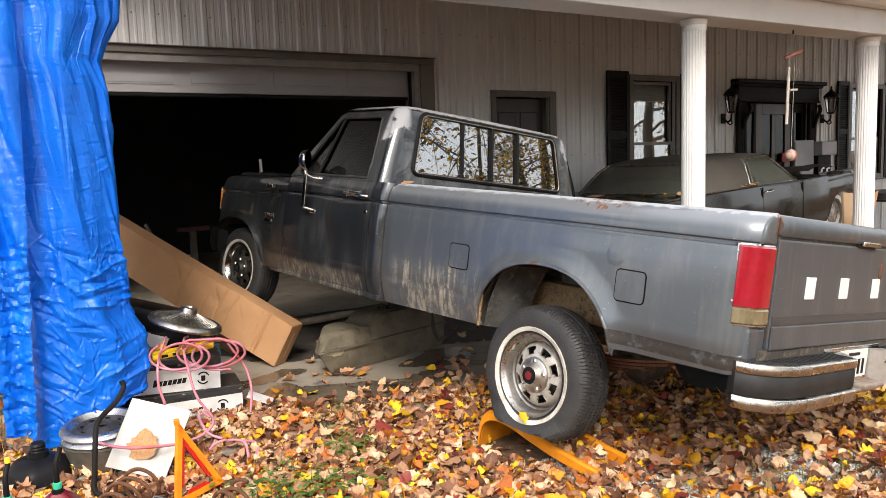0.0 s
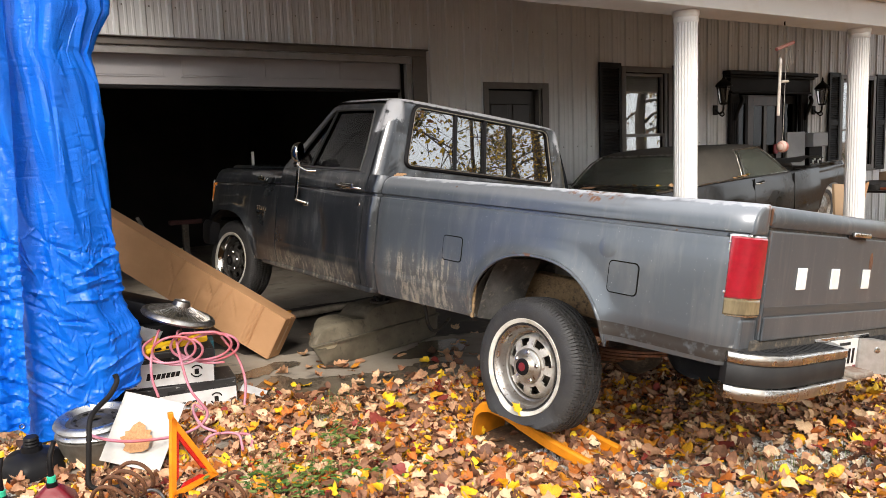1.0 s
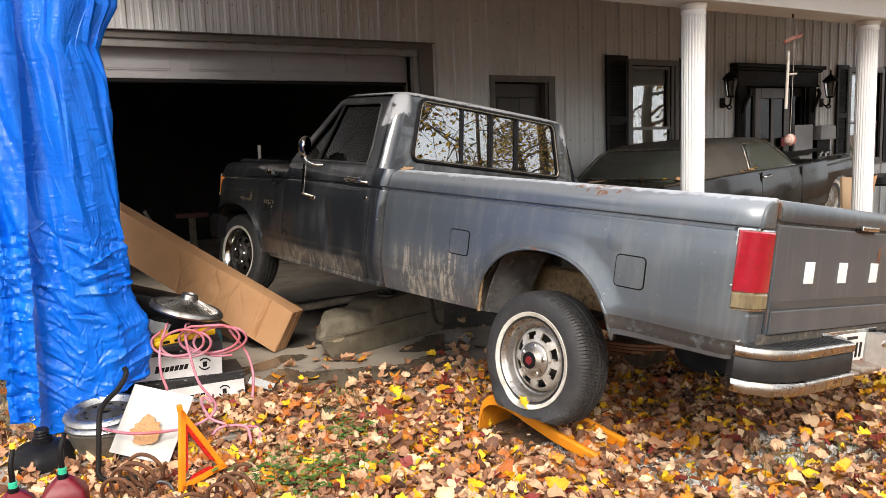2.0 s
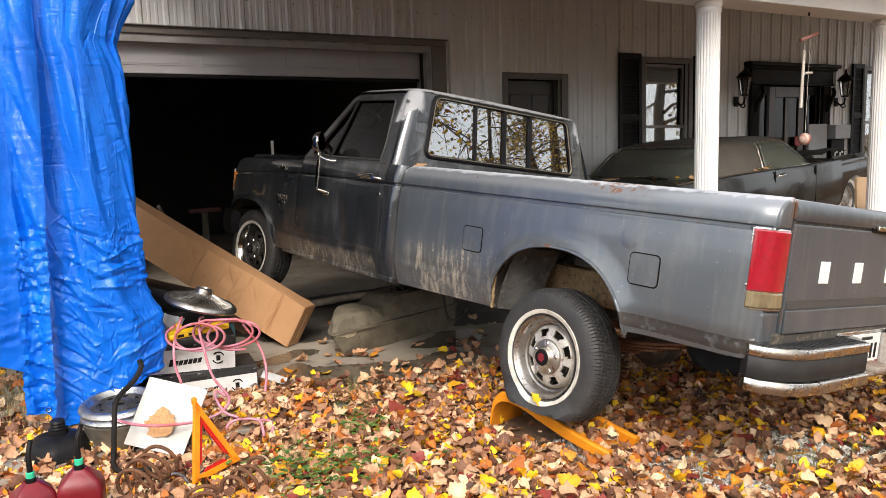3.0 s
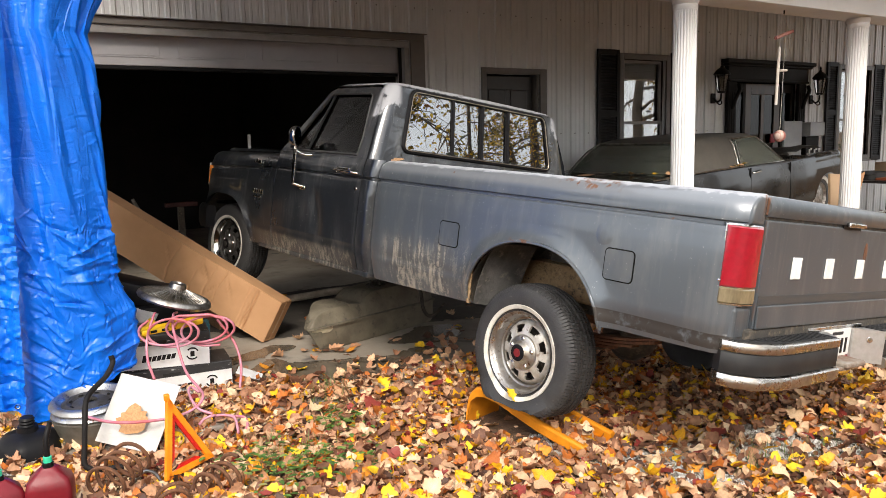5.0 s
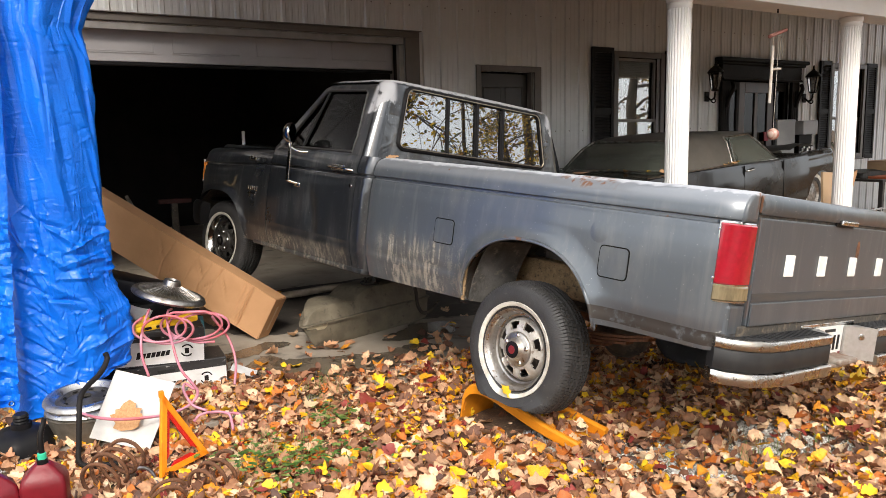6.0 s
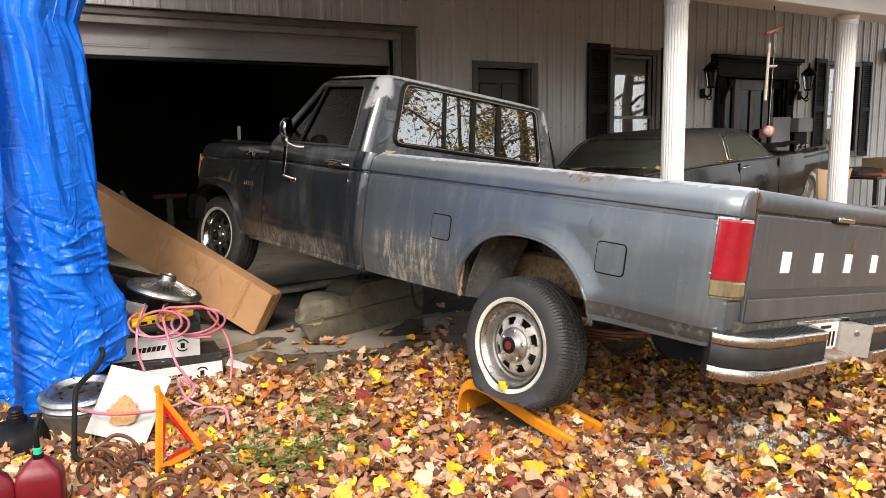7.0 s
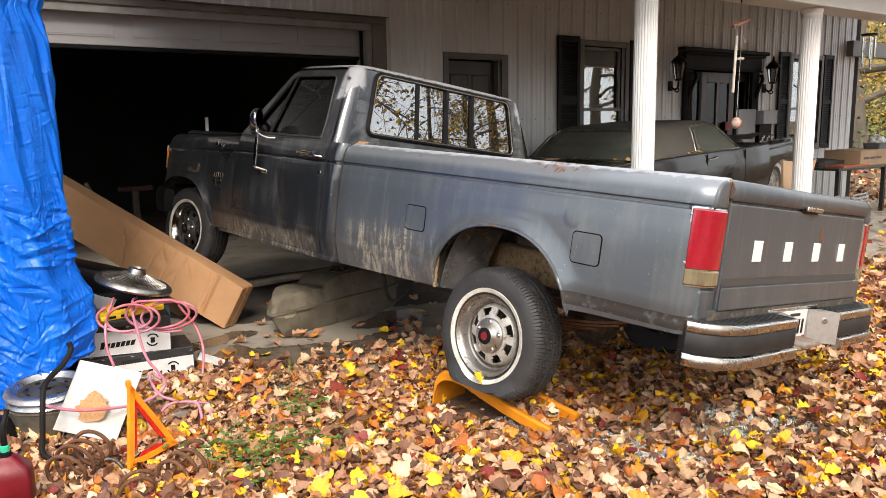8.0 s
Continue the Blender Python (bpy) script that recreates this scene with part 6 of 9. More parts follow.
boxed(bm, 0, 0, 0, 0.07, 0.05, 0.14, 0.015, pose(0, 0, 0, 0, 25, 0))
yb = part("yellow_bottle", bm, bpy.data.materials["yellow_tool_plastic"], smooth=40)
tagged(yb, "small yellow plastic bottle on the cartons", "bottle").matrix_world = pose(0.68, 4.57, 0.425, 0, 30, 0)
# black plastic case and papers behind the hub cap
bm = bmesh.new()
boxed(bm, 0, 0, 0, 0.42, 0.30, 0.16, 0.03)
tagged(part("plastic_case", bm, M_BLACKPLASTIC, smooth=40), "black plastic case lying on the pile", "case").matrix_world = pose(0.56, 5.00, 0.56, 0, 18, -14)
for k, (x, y, z, r) in enumerate(((0.62, 4.78, 0.50, 20), (0.70, 4.80, 0.46, 35))):
    tagged(part("paper_sheet", box(0, 0, 0, 0.22, 0.16, 0.003), M_LABEL), "loose white printed sheet on the pile", "paper", "loose sheets").matrix_world = pose(x, y, z, 15, r, -20)
bm = bmesh.new()
boxed(bm, 0, 0, 0, 0.56, 0.44, 0.50, 0.02)
tagged(part("storage_tote", bm, M_BLACKPLASTIC, smooth=40), "black storage tote under the pile", "tote").matrix_world = pose(0.52, 4.92, 0.01, 0, 0, -10)

# wire-spoked hub cap
cap_m = Matrix.Translation((0.915, 4.50, 0.625)) @ Matrix.Rotation(radians(-30), 4, "Z") @ Matrix.Rotation(radians(17), 4, "Y") @ Matrix.Rotation(radians(-3), 4, "X")
hubcap = thing("wire_hub_cap", "tarnished wire-spoked hub cap lying on the hose", "hub cap", cap_m)
M_TARNISH = mat("tarnished_bright_metal", (0.44, 0.42, 0.395), 0.28, 1.0, color2=(0.17, 0.15, 0.13), scale=18, rough2=0.5)
bm = bmesh.new()
lathe(bm, [(0.150, -0.006), (0.175, 0.012), (0.195, 0.014), (0.208, 0.004), (0.213, -0.010), (0.205, -0.022), (0.19, -0.02)], 56)
part("cap_rim", bm, M_TARNISH, hubcap, smooth=40)
bm = bmesh.new()
lathe(bm, [(0, -0.012), (0.17, -0.012), (0.185, -0.008)], 40)
part("back_plate", bm, M_TANK, hubcap, smooth=40)
bm = bmesh.new()
lathe(bm, [(0.055, 0.030), (0.050, 0.070), (0.046, 0.086), (0.030, 0.090), (0.028, 0.082), (0, 0.080)], 24)
part("centre_boss", bm, M_TARNISH, hubcap, smooth=40)
bm = bmesh.new()
for k in range(72):
    a = 2 * math.pi * k / 72
    b = a + (0.22 if k % 2 else -0.22)
    tube(bm, [(0.050 * math.cos(b), 0.050 * math.sin(b), 0.045 + 0.012 * (k % 2)), (0.180 * math.cos(a), 0.180 * math.sin(a), 0.010)], 0.0022, 5)
sp_ = part("wire_spokes", bm, M_TARNISH, hubcap)
sp_["kind"] = "stuff"

# pink air hose looped over the pile
M_HOSE = mat("faded_pink_rubber_hose", (0.42, 0.12, 0.17), 0.45, color2=(0.52, 0.25, 0.31), scale=7, color3=(0.45, 0.10, 0.11), scale3=3, low3=0.52, high3=0.62)


def coil_of_hose(c, rx, rz, turns, start):
    """Oval turns of hose, each a little off the last."""
    out_ = []
    for k in range(int(turns * 10) + 1):
        a = start + 2 * math.pi * k / 10
        w = 1 + 0.10 * noise.noise((k * 0.31, rx * 9, 0))
        out_.append((c[0] + 0.86 * rx * w * math.cos(a) + 0.004 * k, c[1] - 0.45 * rx * w * math.cos(a) - 0.03 * math.sin(a) - 0.001 * k, c[2] + rz * w * math.sin(a) - 0.0012 * k))
    return out_


hose = thing("air_hose", "faded pink rubber air hose looped over the cartons", "hose")
for loop in (
    coil_of_hose((0.800, 4.330, 0.470), 0.135, 0.085, 1.9, 2.2),
    coil_of_hose((0.950, 4.288, 0.480), 0.168, 0.092, 2.7, 0.6),
    [(0.794, 4.469, 0.567), (0.730, 4.404, 0.438), (0.708, 4.329, 0.325), (0.719, 4.237, 0.231)],
    [(0.900, 4.401, 0.598), (0.861, 4.352, 0.512), (0.856, 4.230, 0.389), (0.871, 4.156, 0.273), (0.903, 4.055, 0.196), (0.903, 3.980, 0.169), (0.866, 3.927, 0.138), (0.777, 3.882, 0.121), (0.642, 3.801, 0.145), (0.465, 3.836, 0.161), (0.355, 3.995, 0.165), (0.332, 4.151, 0.183), (0.374, 4.282, 0.205), (0.494, 4.393, 0.242)],
    [(1.092, 4.275, 0.509), (1.170, 4.231, 0.371), (1.186, 4.178, 0.244), (1.163, 4.149, 0.120)],
    [(0.901, 4.029, 0.172), (0.864, 4.055, 0.204), (0.838, 3.996, 0.178), (0.855, 3.908, 0.127), (0.912, 3.859, 0.099)],
    [(0.834, 3.818, 0.070), (0.875, 3.833, 0.093), (0.964, 3.828, 0.097), (1.020, 3.794, 0.083), (1.020, 3.741, 0.050), (1.014, 3.706, 0.026)],
    [(1.007, 3.824, 0.083), (1.080, 3.814, 0.064), (1.078, 3.753, 0.039), (1.043, 3.723, 0.019)],
):
    bm = bmesh.new()
    P = smooth_path(loop, 8)
    P = [Vector((p.x, p.y, min(max(p.z, 0.02), 0.555))) for p in P]
    # pass in front of the leaning board
    P = [p + Vector((-0.008, -0.085, 0.035)) * min(1, max(0, (4.12 - p.y) / 0.15)) * (1 if 0.30 < p.x < 0.93 and p.y > 3.75 else 0) for p in P]
    tube(bm, P, 0.0074, 8)
    part("hose_loop", bm, M_HOSE, hose, smooth=60)

# white board with a leaf on it
b0, b1, b2, b3 = [Vector(p) for p in ((0.524, 3.999, 0.367), (0.770, 3.821, 0.296), (0.600, 3.711, 0.013), (0.360, 3.885, 0.081))]
board_ = bmesh.new()
nb = (b1 - b0).cross(b3 - b0).normalized() * 0.006
A_ = [board_.verts.new(p) for p in (b0, b1, b2, b3)]
B_ = [board_.verts.new(p + nb) for p in (b0, b1, b2, b3)]
board_.faces.new(A_)
board_.faces.new(B_[::-1])
for i in range(4):
    board_.faces.new((A_[i], B_[i], B_[(i + 1) % 4], A_[(i + 1) % 4]))
tagged(part("white_board", board_, mat("stained_white_board", (0.47, 0.455, 0.43), 0.6, color2=(0.40, 0.365, 0.32), scale=7, low=0.45, high=0.75, bump=0.1)), "plain white board leaning on the rims", "board")

# stack of steel rims
M_RIMSTEEL = mat("dull_bare_rim_steel", (0.50, 0.49, 0.475), 0.16, 1.0, color2=(0.26, 0.235, 0.21), scale=12, rough2=0.55, color3=(0.5, 0.49, 0.47), scale3=9, low3=0.6, high3=0.66)
tub = bmesh.new()
lathe(tub, [(0, 0.004), (0.165, 0.0), (0.172, 0.006), (0.198, 0.130), (0.207, 0.134), (0.207, 0.142), (0.196, 0.142), (0.190, 0.128), (0.165, 0.012), (0, 0.012)], 48)
tagged(part("metal_tub", tub, mat("grimy_galvanised_tub", (0.20, 0.185, 0.155), 0.45, 0.6, color2=(0.11, 0.095, 0.075), scale=9, rough2=0.7), smooth=40), "grimy galvanised tub under the wheel rims", "tub").matrix_world = pose(0.395, 4.125, 0.012)
for k, (z, r, tilt) in enumerate(((0.150, 0.196, 0), (0.196, 0.188, 4))):
    rm = thing("steel_rim", "steel wheel rim with a bright trim ring, stacked", "wheel rim", pose(0.395 - 0.012 * k, 4.125 + 0.02 * k, z, tilt, -tilt, 20 * k), group="stacked rims")
    bm = bmesh.new()
    lathe(bm, [(r - 0.02, 0.0), (r + 0.004, 0.004), (r + 0.010, 0.014), (r + 0.004, 0.026), (r - 0.012, 0.036), (r - 0.026, 0.036), (r - 0.034, 0.026), (r - 0.050, 0.010)], 56)
    part("trim_ring", bm, M_RIMSTEEL, rm, smooth=50)
    bm = bmesh.new()
    lathe(bm, [(r - 0.048, 0.010), (r - 0.075, 0.020), (0.09, 0.006), (0.06, 0.020), (0.035, 0.020), (0.034, 0.002)], 40)
    disc = part("disc", bm, M_DARKWHEEL, rm, smooth=40)
    for q in range(8):
        a = 2 * math.pi * q / 8
        bm = bmesh.new()
        lathe(bm, [(0, 0.0015), (0.014, 0.001), (0.016, -0.001)], 10, pose(0.105 * math.cos(a), 0.105 * math.sin(a), 0.0135))
        part("vent_hole", bm, M_GAP, disc)

# bent black steel handle
bm = bmesh.new()
tube(bm, smooth_path([(0.475, 3.96, 0.475), (0.480, 3.95, 0.44), (0.437, 3.90, 0.39), (0.370, 3.84, 0.355), (0.330, 3.79, 0.32), (0.311, 3.74, 0.232), (0.298, 3.72, 0.12), (0.290, 3.70, 0.05), (0.319, 3.68, 0.022), (0.40, 3.66, 0.015), (0.489, 3.64, 0.012)], 6), 0.013, 10)
tagged(part("bent_handle", bm, M_BLACKPAINT, smooth=60), "bent black steel tube handle among the rims", "handle")
bm = bmesh.new()
tube(bm, smooth_path([(0.433, 3.451, -0.031), (0.488, 3.453, 0.040), (0.534, 3.428, 0.049), (0.557, 3.365, 0.029), (0.557, 3.265, -0.011)], 6), 0.008, 8)
tagged(part("bright_handle", bm, M_TARNISH, smooth=60), "bent bright metal rod on the leaves", "rod")

# rusty coil springs
def coil(m, r, turns, pitch, wire, label):
    bm = bmesh.new()
    n_ = int(turns * 26)
    tube(bm, [((r - 0.008 * math.cos(k / n_ * 9)) * math.cos(2 * math.pi * k / 26), r * math.sin(2 * math.pi * k / 26), pitch * k / 26) for k in range(n_ + 1)], wire, 8)
    tagged(part("coil_spring", bm, M_RUST, smooth=60), label, "coil spring", "rusty springs").matrix_world = m


coil(Matrix.Translation((0.315, 3.345, 0.070)) @ Matrix.Rotation(radians(42), 4, "Z") @ Matrix.Rotation(radians(78), 4, "Y"), 0.080, 4.1, 0.058, 0.0090, "rusty brown coil spring lying on its side")
coil(Matrix.Translation((0.690, 3.130, 0.030)) @ Matrix.Rotation(radians(28), 4, "Z") @ Matrix.Rotation(radians(82), 4, "Y"), 0.072, 3.6, 0.052, 0.0090, "rusty coil spring half buried in leaves")
coil(Matrix.Translation((0.548, 3.059, 0.025)) @ Matrix.Rotation(radians(75), 4, "Z") @ Matrix.Rotation(radians(70), 4, "Y"), 0.068, 1.7, 0.045, 0.0090, "broken rusty coil spring sunk in the leaves")

# warning triangle
M_ORANGE = mat("orange_reflector_plastic", (0.85, 0.27, 0.01), 0.35, color2=(0.75, 0.20, 0.01), scale=12)
M_REDREF = mat("red_reflector", (0.55, 0.02, 0.01), 0.2, color2=(0.38, 0.01, 0.01), scale=60)
tv = [Vector((0.578, 3.352, 0.02)), Vector((0.822, 3.478, 0.03)), Vector((0.632, 3.470, 0.369))]
tri = thing("warning_triangle", "orange folding warning triangle with red reflectors, standing", "warning triangle")
tc_ = (tv[0] + tv[1] + tv[2]) / 3
tn = (tv[1] - tv[0]).cross(tv[2] - tv[0]).normalized()
for i in range(3):
    a, b = tv[i], tv[(i + 1) % 3]
    d = (b - a).normalized()
    inn = (tc_ - (a + b) / 2)
    inn = (inn - d * inn.dot(d)).normalized()
    for nm, m_, o0, o1, th, e0 in (("arm", M_ORANGE, 0.0, 0.026, 0.010, 0.0), ("reflector", M_REDREF, 0.026, 0.043, 0.004, 0.05)):
        bm = bmesh.new()
        p = [a + d * (e0 * 0.8 + o0) + inn * o0, b - d * (e0 * 0.8 + o0) + inn * o0, b - d * (e0 + o1) + inn * o1, a + d * (e0 + o1) + inn * o1]
        va = [bm.verts.new(q + tn * th) for q in p]
        vb = [bm.verts.new(q - tn * th) for q in p]
        bm.faces.new(va)
        bm.faces.new(vb[::-1])
        for k in range(4):
            bm.faces.new((va[k], vb[k], vb[(k + 1) % 4], va[(k + 1) % 4]))
        part(nm, bm, m_, tri)
part("hinge", box(-0.012, -0.012, -0.02, 0.012, 0.012, 0.012, 0.004, Matrix.Translation(tv[2])), M_ORANGE, tri)

# black weighted base with a ribbed neck
base = thing("stand_base", "black moulded plastic stand base with a ribbed neck", "stand base", pose(0.085, 4.11, 0.0, 3, 0, 10) @ Matrix.Diagonal((0.64, 0.64, 0.86, 1)))
bm = bmesh.new()
rings = []
for z, r in ((0.01, 0.235), (0.03, 0.245), (0.045, 0.238), (0.085, 0.225), (0.12, 0.19), (0.140, 0.12), (0.150, 0.075), (0.18, 0.07)):
    rings.append([(r * (1 + 0.03 * math.cos(6 * a)) * math.cos(a), r * (1 + 0.03 * math.cos(6 * a)) * math.sin(a), z) for a in [2 * math.pi * k / 48 for k in range(48)]])
loft(bm, rings)
part("foot", bm, M_BLACKPLASTIC, base, smooth=40)
bm = bmesh.new()
lathe(bm, [(0.0, 0.16), (0.056, 0.16)] + [(0.056 - 0.006 * (k % 2), 0.165 + 0.009 * k) for k in range(7)] + [(0.046, 0.232), (0, 0.232)], 28)
part("neck", bm, M_BLACKPLASTIC, base, smooth=25)

# red petrol cans with black spouts
M_REDCAN = mat("faded_red_can_plastic", (0.15, 0.007, 0.013), 0.38, color2=(0.10, 0.005, 0.009), scale=6, bump=0.08, spec=0.3)
M_GREENCOLLAR = mat("green_collar_plastic", (0.03, 0.42, 0.24), 0.4)
M_YCAP = mat("yellow_cap_plastic", (0.75, 0.50, 0.03), 0.45)


def petrol_can(m):
    t = thing("petrol_can", "red plastic petrol can with a black spout and green collar", "petrol can", m, group="petrol cans")
    bm = bmesh.new()
    rings = []
    for z, w, d, r in ((0.0, 0.125, 0.095, 0.03), (0.02, 0.135, 0.105, 0.03), (0.16, 0.135, 0.105, 0.03), (0.20, 0.122, 0.092, 0.03), (0.235, 0.075, 0.055, 0.025), (0.255, 0.045, 0.038, 0.02)):
        rings.append([(x, y, z) for x, y in rounded_rect(-w, -d, w, d, r, 4)])
    loft(bm, rings)
    part("can_body", bm, M_REDCAN, t, smooth=40)
    bm = bmesh.new()
    for k in range(4):
        a = radians(45 + 90 * k)
        tube(bm, [(0.04 * math.cos(a), 0.035 * math.sin(a), 0.252), (0.125 * math.cos(a), 0.10 * math.sin(a), 0.195)], 0.012, 6)
    part("moulded_ribs", bm, M_REDCAN, t, smooth=60)
    bm = bmesh.new()
    lathe(bm, [(0, 0.25), (0.034, 0.25), (0.034, 0.275), (0.028, 0.278), (0, 0.278)], 20)
    part("collar_nut", bm, M_BLACKPLASTIC, t, smooth=35)
    bm = bmesh.new()
    lathe(bm, [(0, 0.278), (0.027, 0.278), (0.027, 0.305), (0.022, 0.308), (0, 0.308)], 14)
    part("collar", bm, M_GREENCOLLAR, t, smooth=35)
    bm = bmesh.new()
    tube(bm, smooth_path([(0, 0, 0.305), (0.0, 0, 0.36), (0.004, 0.01, 0.40), (0.022, 0.03, 0.445), (0.03, 0.035, 0.47)], 5), 0.019, 12, taper=lambda u: 1 - 0.25 * u)
    part("spout", bm, M_BLACKPLASTIC, t, smooth=60)
    return t


can1 = petrol_can(pose(0.125, 3.30, 0.015, 0, 0, -12) @ Matrix.Diagonal((0.63, 0.63, 0.84, 1)))
can2 = petrol_can(pose(-0.052, 3.33, 0.0, 0, 0, 8) @ Matrix.Diagonal((0.62, 0.62, 0.81, 1)))
bm = bmesh.new()
lathe(bm, [(0, 0.49), (0.018, 0.49), (0.020, 0.465), (0, 0.465)], 14, pose(0.03, 0.036, 0))
part("spout_cap", bm, M_YCAP, can2, smooth=35)

# orange plastic wheel ramp under the flat tyre
ramp_m = Matrix.Translation((2.270, 3.130, 0)) @ Matrix.Rotation(math.atan2(-0.971, 0.238), 4, "Z")
ramp = thing("wheel_ramp", "orange-yellow perforated plastic wheel ramp under the tyre", "ramp", ramp_m)


def ramp_z(x):
    return interp(x, [(-0.13, 0.0), (-0.115, 0.09), (-0.09, 0.150), (-0.05, 0.180), (0.0, 0.188), (0.08, 0.178), (0.20, 0.140), (0.35, 0.092), (0.52, 0.052), (0.62, 0.032)])


RW = 0.120
for sgn in (1, -1):
    bm = bmesh.new()
    rings = []
    for k in range(41):
        x = -0.13 + 0.75 * k / 40
        z = ramp_z(x)
        rings.append([(x, sgn * RW - 0.015, z - 0.030), (x, sgn * RW + 0.015, z - 0.030), (x, sgn * RW + 0.018, z + 0.012), (x, sgn * RW + 0.008, z + 0.022), (x, sgn * RW - 0.008, z + 0.022), (x, sgn * RW - 0.018, z + 0.012)])
    loft(bm, rings)
    part("side_rail", bm, M_YPLASTIC, ramp, smooth=40)
bm = bmesh.new()
rings = []
for k in range(21):
    x = -0.13 + 0.75 * k / 20
    dip = 0.026 * min(1.0, max(0.0, (x - 0.02) / 0.15))
    rings.append([(x, -RW, ramp_z(x) - 0.018 - dip), (x, RW, ramp_z(x) - 0.018 - dip), (x, RW, ramp_z(x) - 0.006 - dip), (x, -RW, ramp_z(x) - 0.006 - dip)])
loft(bm, rings)
part("deck", bm, M_YPLASTIC, ramp, smooth=40)
bm = bmesh.new()
for i in range(9):
    for j in range(5):
        x, y = 0.10 + 0.045 * i, -0.084 + 0.042 * j
        lathe(bm, [(0, 0.0005), (0.0085, 0.0005), (0.0085, -0.002)], 8, Matrix.Translation((x, y, ramp_z(x) - 0.0055 - 0.026 * min(1.0, (x - 0.02) / 0.15))) @ Matrix.Rotation(math.atan(0.36), 4, "Y"))
part("deck_holes", bm, M_BLACKPLASTIC, ramp)["kind"] = "stuff"


# ---- doors, windows, lanterns on the front wall ----
M_BLIND = mat("white_blind_slats", (0.66, 0.65, 0.62), 0.6, color2=(0.55, 0.54, 0.51), scale=6)
M_CURTAIN = mat("pale_net_curtain", (0.42, 0.42, 0.42), 0.9, color2=(0.28, 0.28, 0.28), scale=4, stretch=(6, 6, 0.4))
M_DOORBROWN = mat("dark_brown_door_paint", (0.017, 0.015, 0.014), 0.4, color2=(0.026, 0.022, 0.020), scale=5)
M_SHUTTER = mat("black_vinyl_shutter", (0.013, 0.012, 0.012), 0.5, color2=(0.022, 0.020, 0.020), scale=6, spec=0.12)
M_DOORGLASS = glass_mat("dim_door_glass", (0.03, 0.03, 0.03), 0.01, 1.25)


def shutter(x0, x1, z0, z1):
    t = thing("shutter", "black louvred vinyl window shutter", "shutter", group="window shutters")
    bm = bmesh.new()
    y0, y1 = WALL_Y - 0.058, WALL_Y - 0.024
    for a, b, c, d in ((x0, x0 + 0.045, z0, z1), (x1 - 0.045, x1, z0, z1), (x0 + 0.046, x1 - 0.046, z0, z0 + 0.07), (x0 + 0.046, x1 - 0.046, z1 - 0.07, z1), (x0 + 0.046, x1 - 0.046, (z0 + z1) / 2 - 0.04, (z0 + z1) / 2 + 0.04)):
        boxed(bm, a, y0, c, b, y1, d, 0.004)
    boxed(bm, x0 + 0.05, y0 + 0.022, z0 + 0.05, x1 - 0.05, y1 - 0.002, z1 - 0.05)
    part("shutter_frame", bm, M_SHUTTER, t)
    bm = bmesh.new()
    z = z0 + 0.085
    while z < z1 - 0.09:
        if abs(z - (z0 + z1) / 2) > 0.06:
            boxed(bm, x0 + 0.047, -0.016, -0.003, x1 - 0.047, 0.016, 0.003, 0, Matrix.Translation((0, y0 + 0.016, z)) @ Matrix.Rotation(radians(48), 4, "X"))
        z += 0.036
    part("louvre", bm, M_SHUTTER, t)["kind"] = "stuff"


def sash_window(name, x0, x1, z0, z1, blind):
    t = thing(name, "brown-framed sash window with a white blind and net curtain", "window", kind="structure")
    Y = WALL_Y
    c = 0.075
    part("window_frame", box(x0 - c, Y - 0.05, z0 - c, x0, Y - 0.022, z1 + c, 0.004), M_TRIM, t)
    part("window_frame", box(x1, Y - 0.05, z0 - c, x1 + c, Y - 0.022, z1 + c, 0.004), M_TRIM, t)
    part("window_head", box(x0 + 0.001, Y - 0.05, z1, x1 - 0.001, Y - 0.022, z1 + c, 0.004), M_TRIM, t)
    part("window_sill", box(x0 - c, Y - 0.08, z0 - c - 0.03, x1 + c, Y - 0.02, z0 - c - 0.002, 0.004), M_TRIM, t)
    part("window_foot", box(x0 + 0.001, Y - 0.05, z0 - c, x1 - 0.001, Y - 0.022, z0, 0.004), M_TRIM, t)
    mid = z0 + (z1 - z0) * 0.42
    for nm, a, b, y in (("lower_sash", z0, mid + 0.02, Y + 0.02), ("upper_sash", mid - 0.02, z1, Y + 0.05)):
        bm = bmesh.new()
        for p, q, r, s in ((x0, x0 + 0.035, a, b), (x1 - 0.035, x1, a, b), (x0 + 0.035, x1 - 0.035, a, a + 0.04), (x0 + 0.035, x1 - 0.035, b - 0.04, b)):
            boxed(bm, p, y, r, q, y + 0.028, s, 0.003)
        sash = part(nm, bm, M_STOP, t)
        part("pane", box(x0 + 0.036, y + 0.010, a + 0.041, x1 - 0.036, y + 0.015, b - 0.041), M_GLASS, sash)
    bm = bmesh.new()
    z = z1 - 0.03
    while z > blind:
        boxed(bm, x0 + 0.04, -0.012, -0.001, x1 - 0.04, 0.012, 0.001, 0, Matrix.Translation((0, Y + 0.11, z)) @ Matrix.Rotation(radians(60), 4, "X"))
        z -= 0.022
    part("blind", bm, M_BLIND, t)["kind"] = "stuff"
    for a, b in ((x0 + 0.04, x0 + 0.30), (x1 - 0.26, x1 - 0.04)):
        bm = bmesh.new()
        n_ = 40
        rows_ = []
        for z in (z0, z0 + 0.5, blind + 0.05):
            rows_.append([(a + (b - a) * k / n_ * (1 - 0.15 * (z - z0)), Y + 0.135 + 0.012 * math.sin(k * 1.3 + z), z) for k in range(n_ + 1)])
        loft(bm, rows_, closed=False)
        part("curtain", bm, M_CURTAIN, t, smooth=60)
    return t


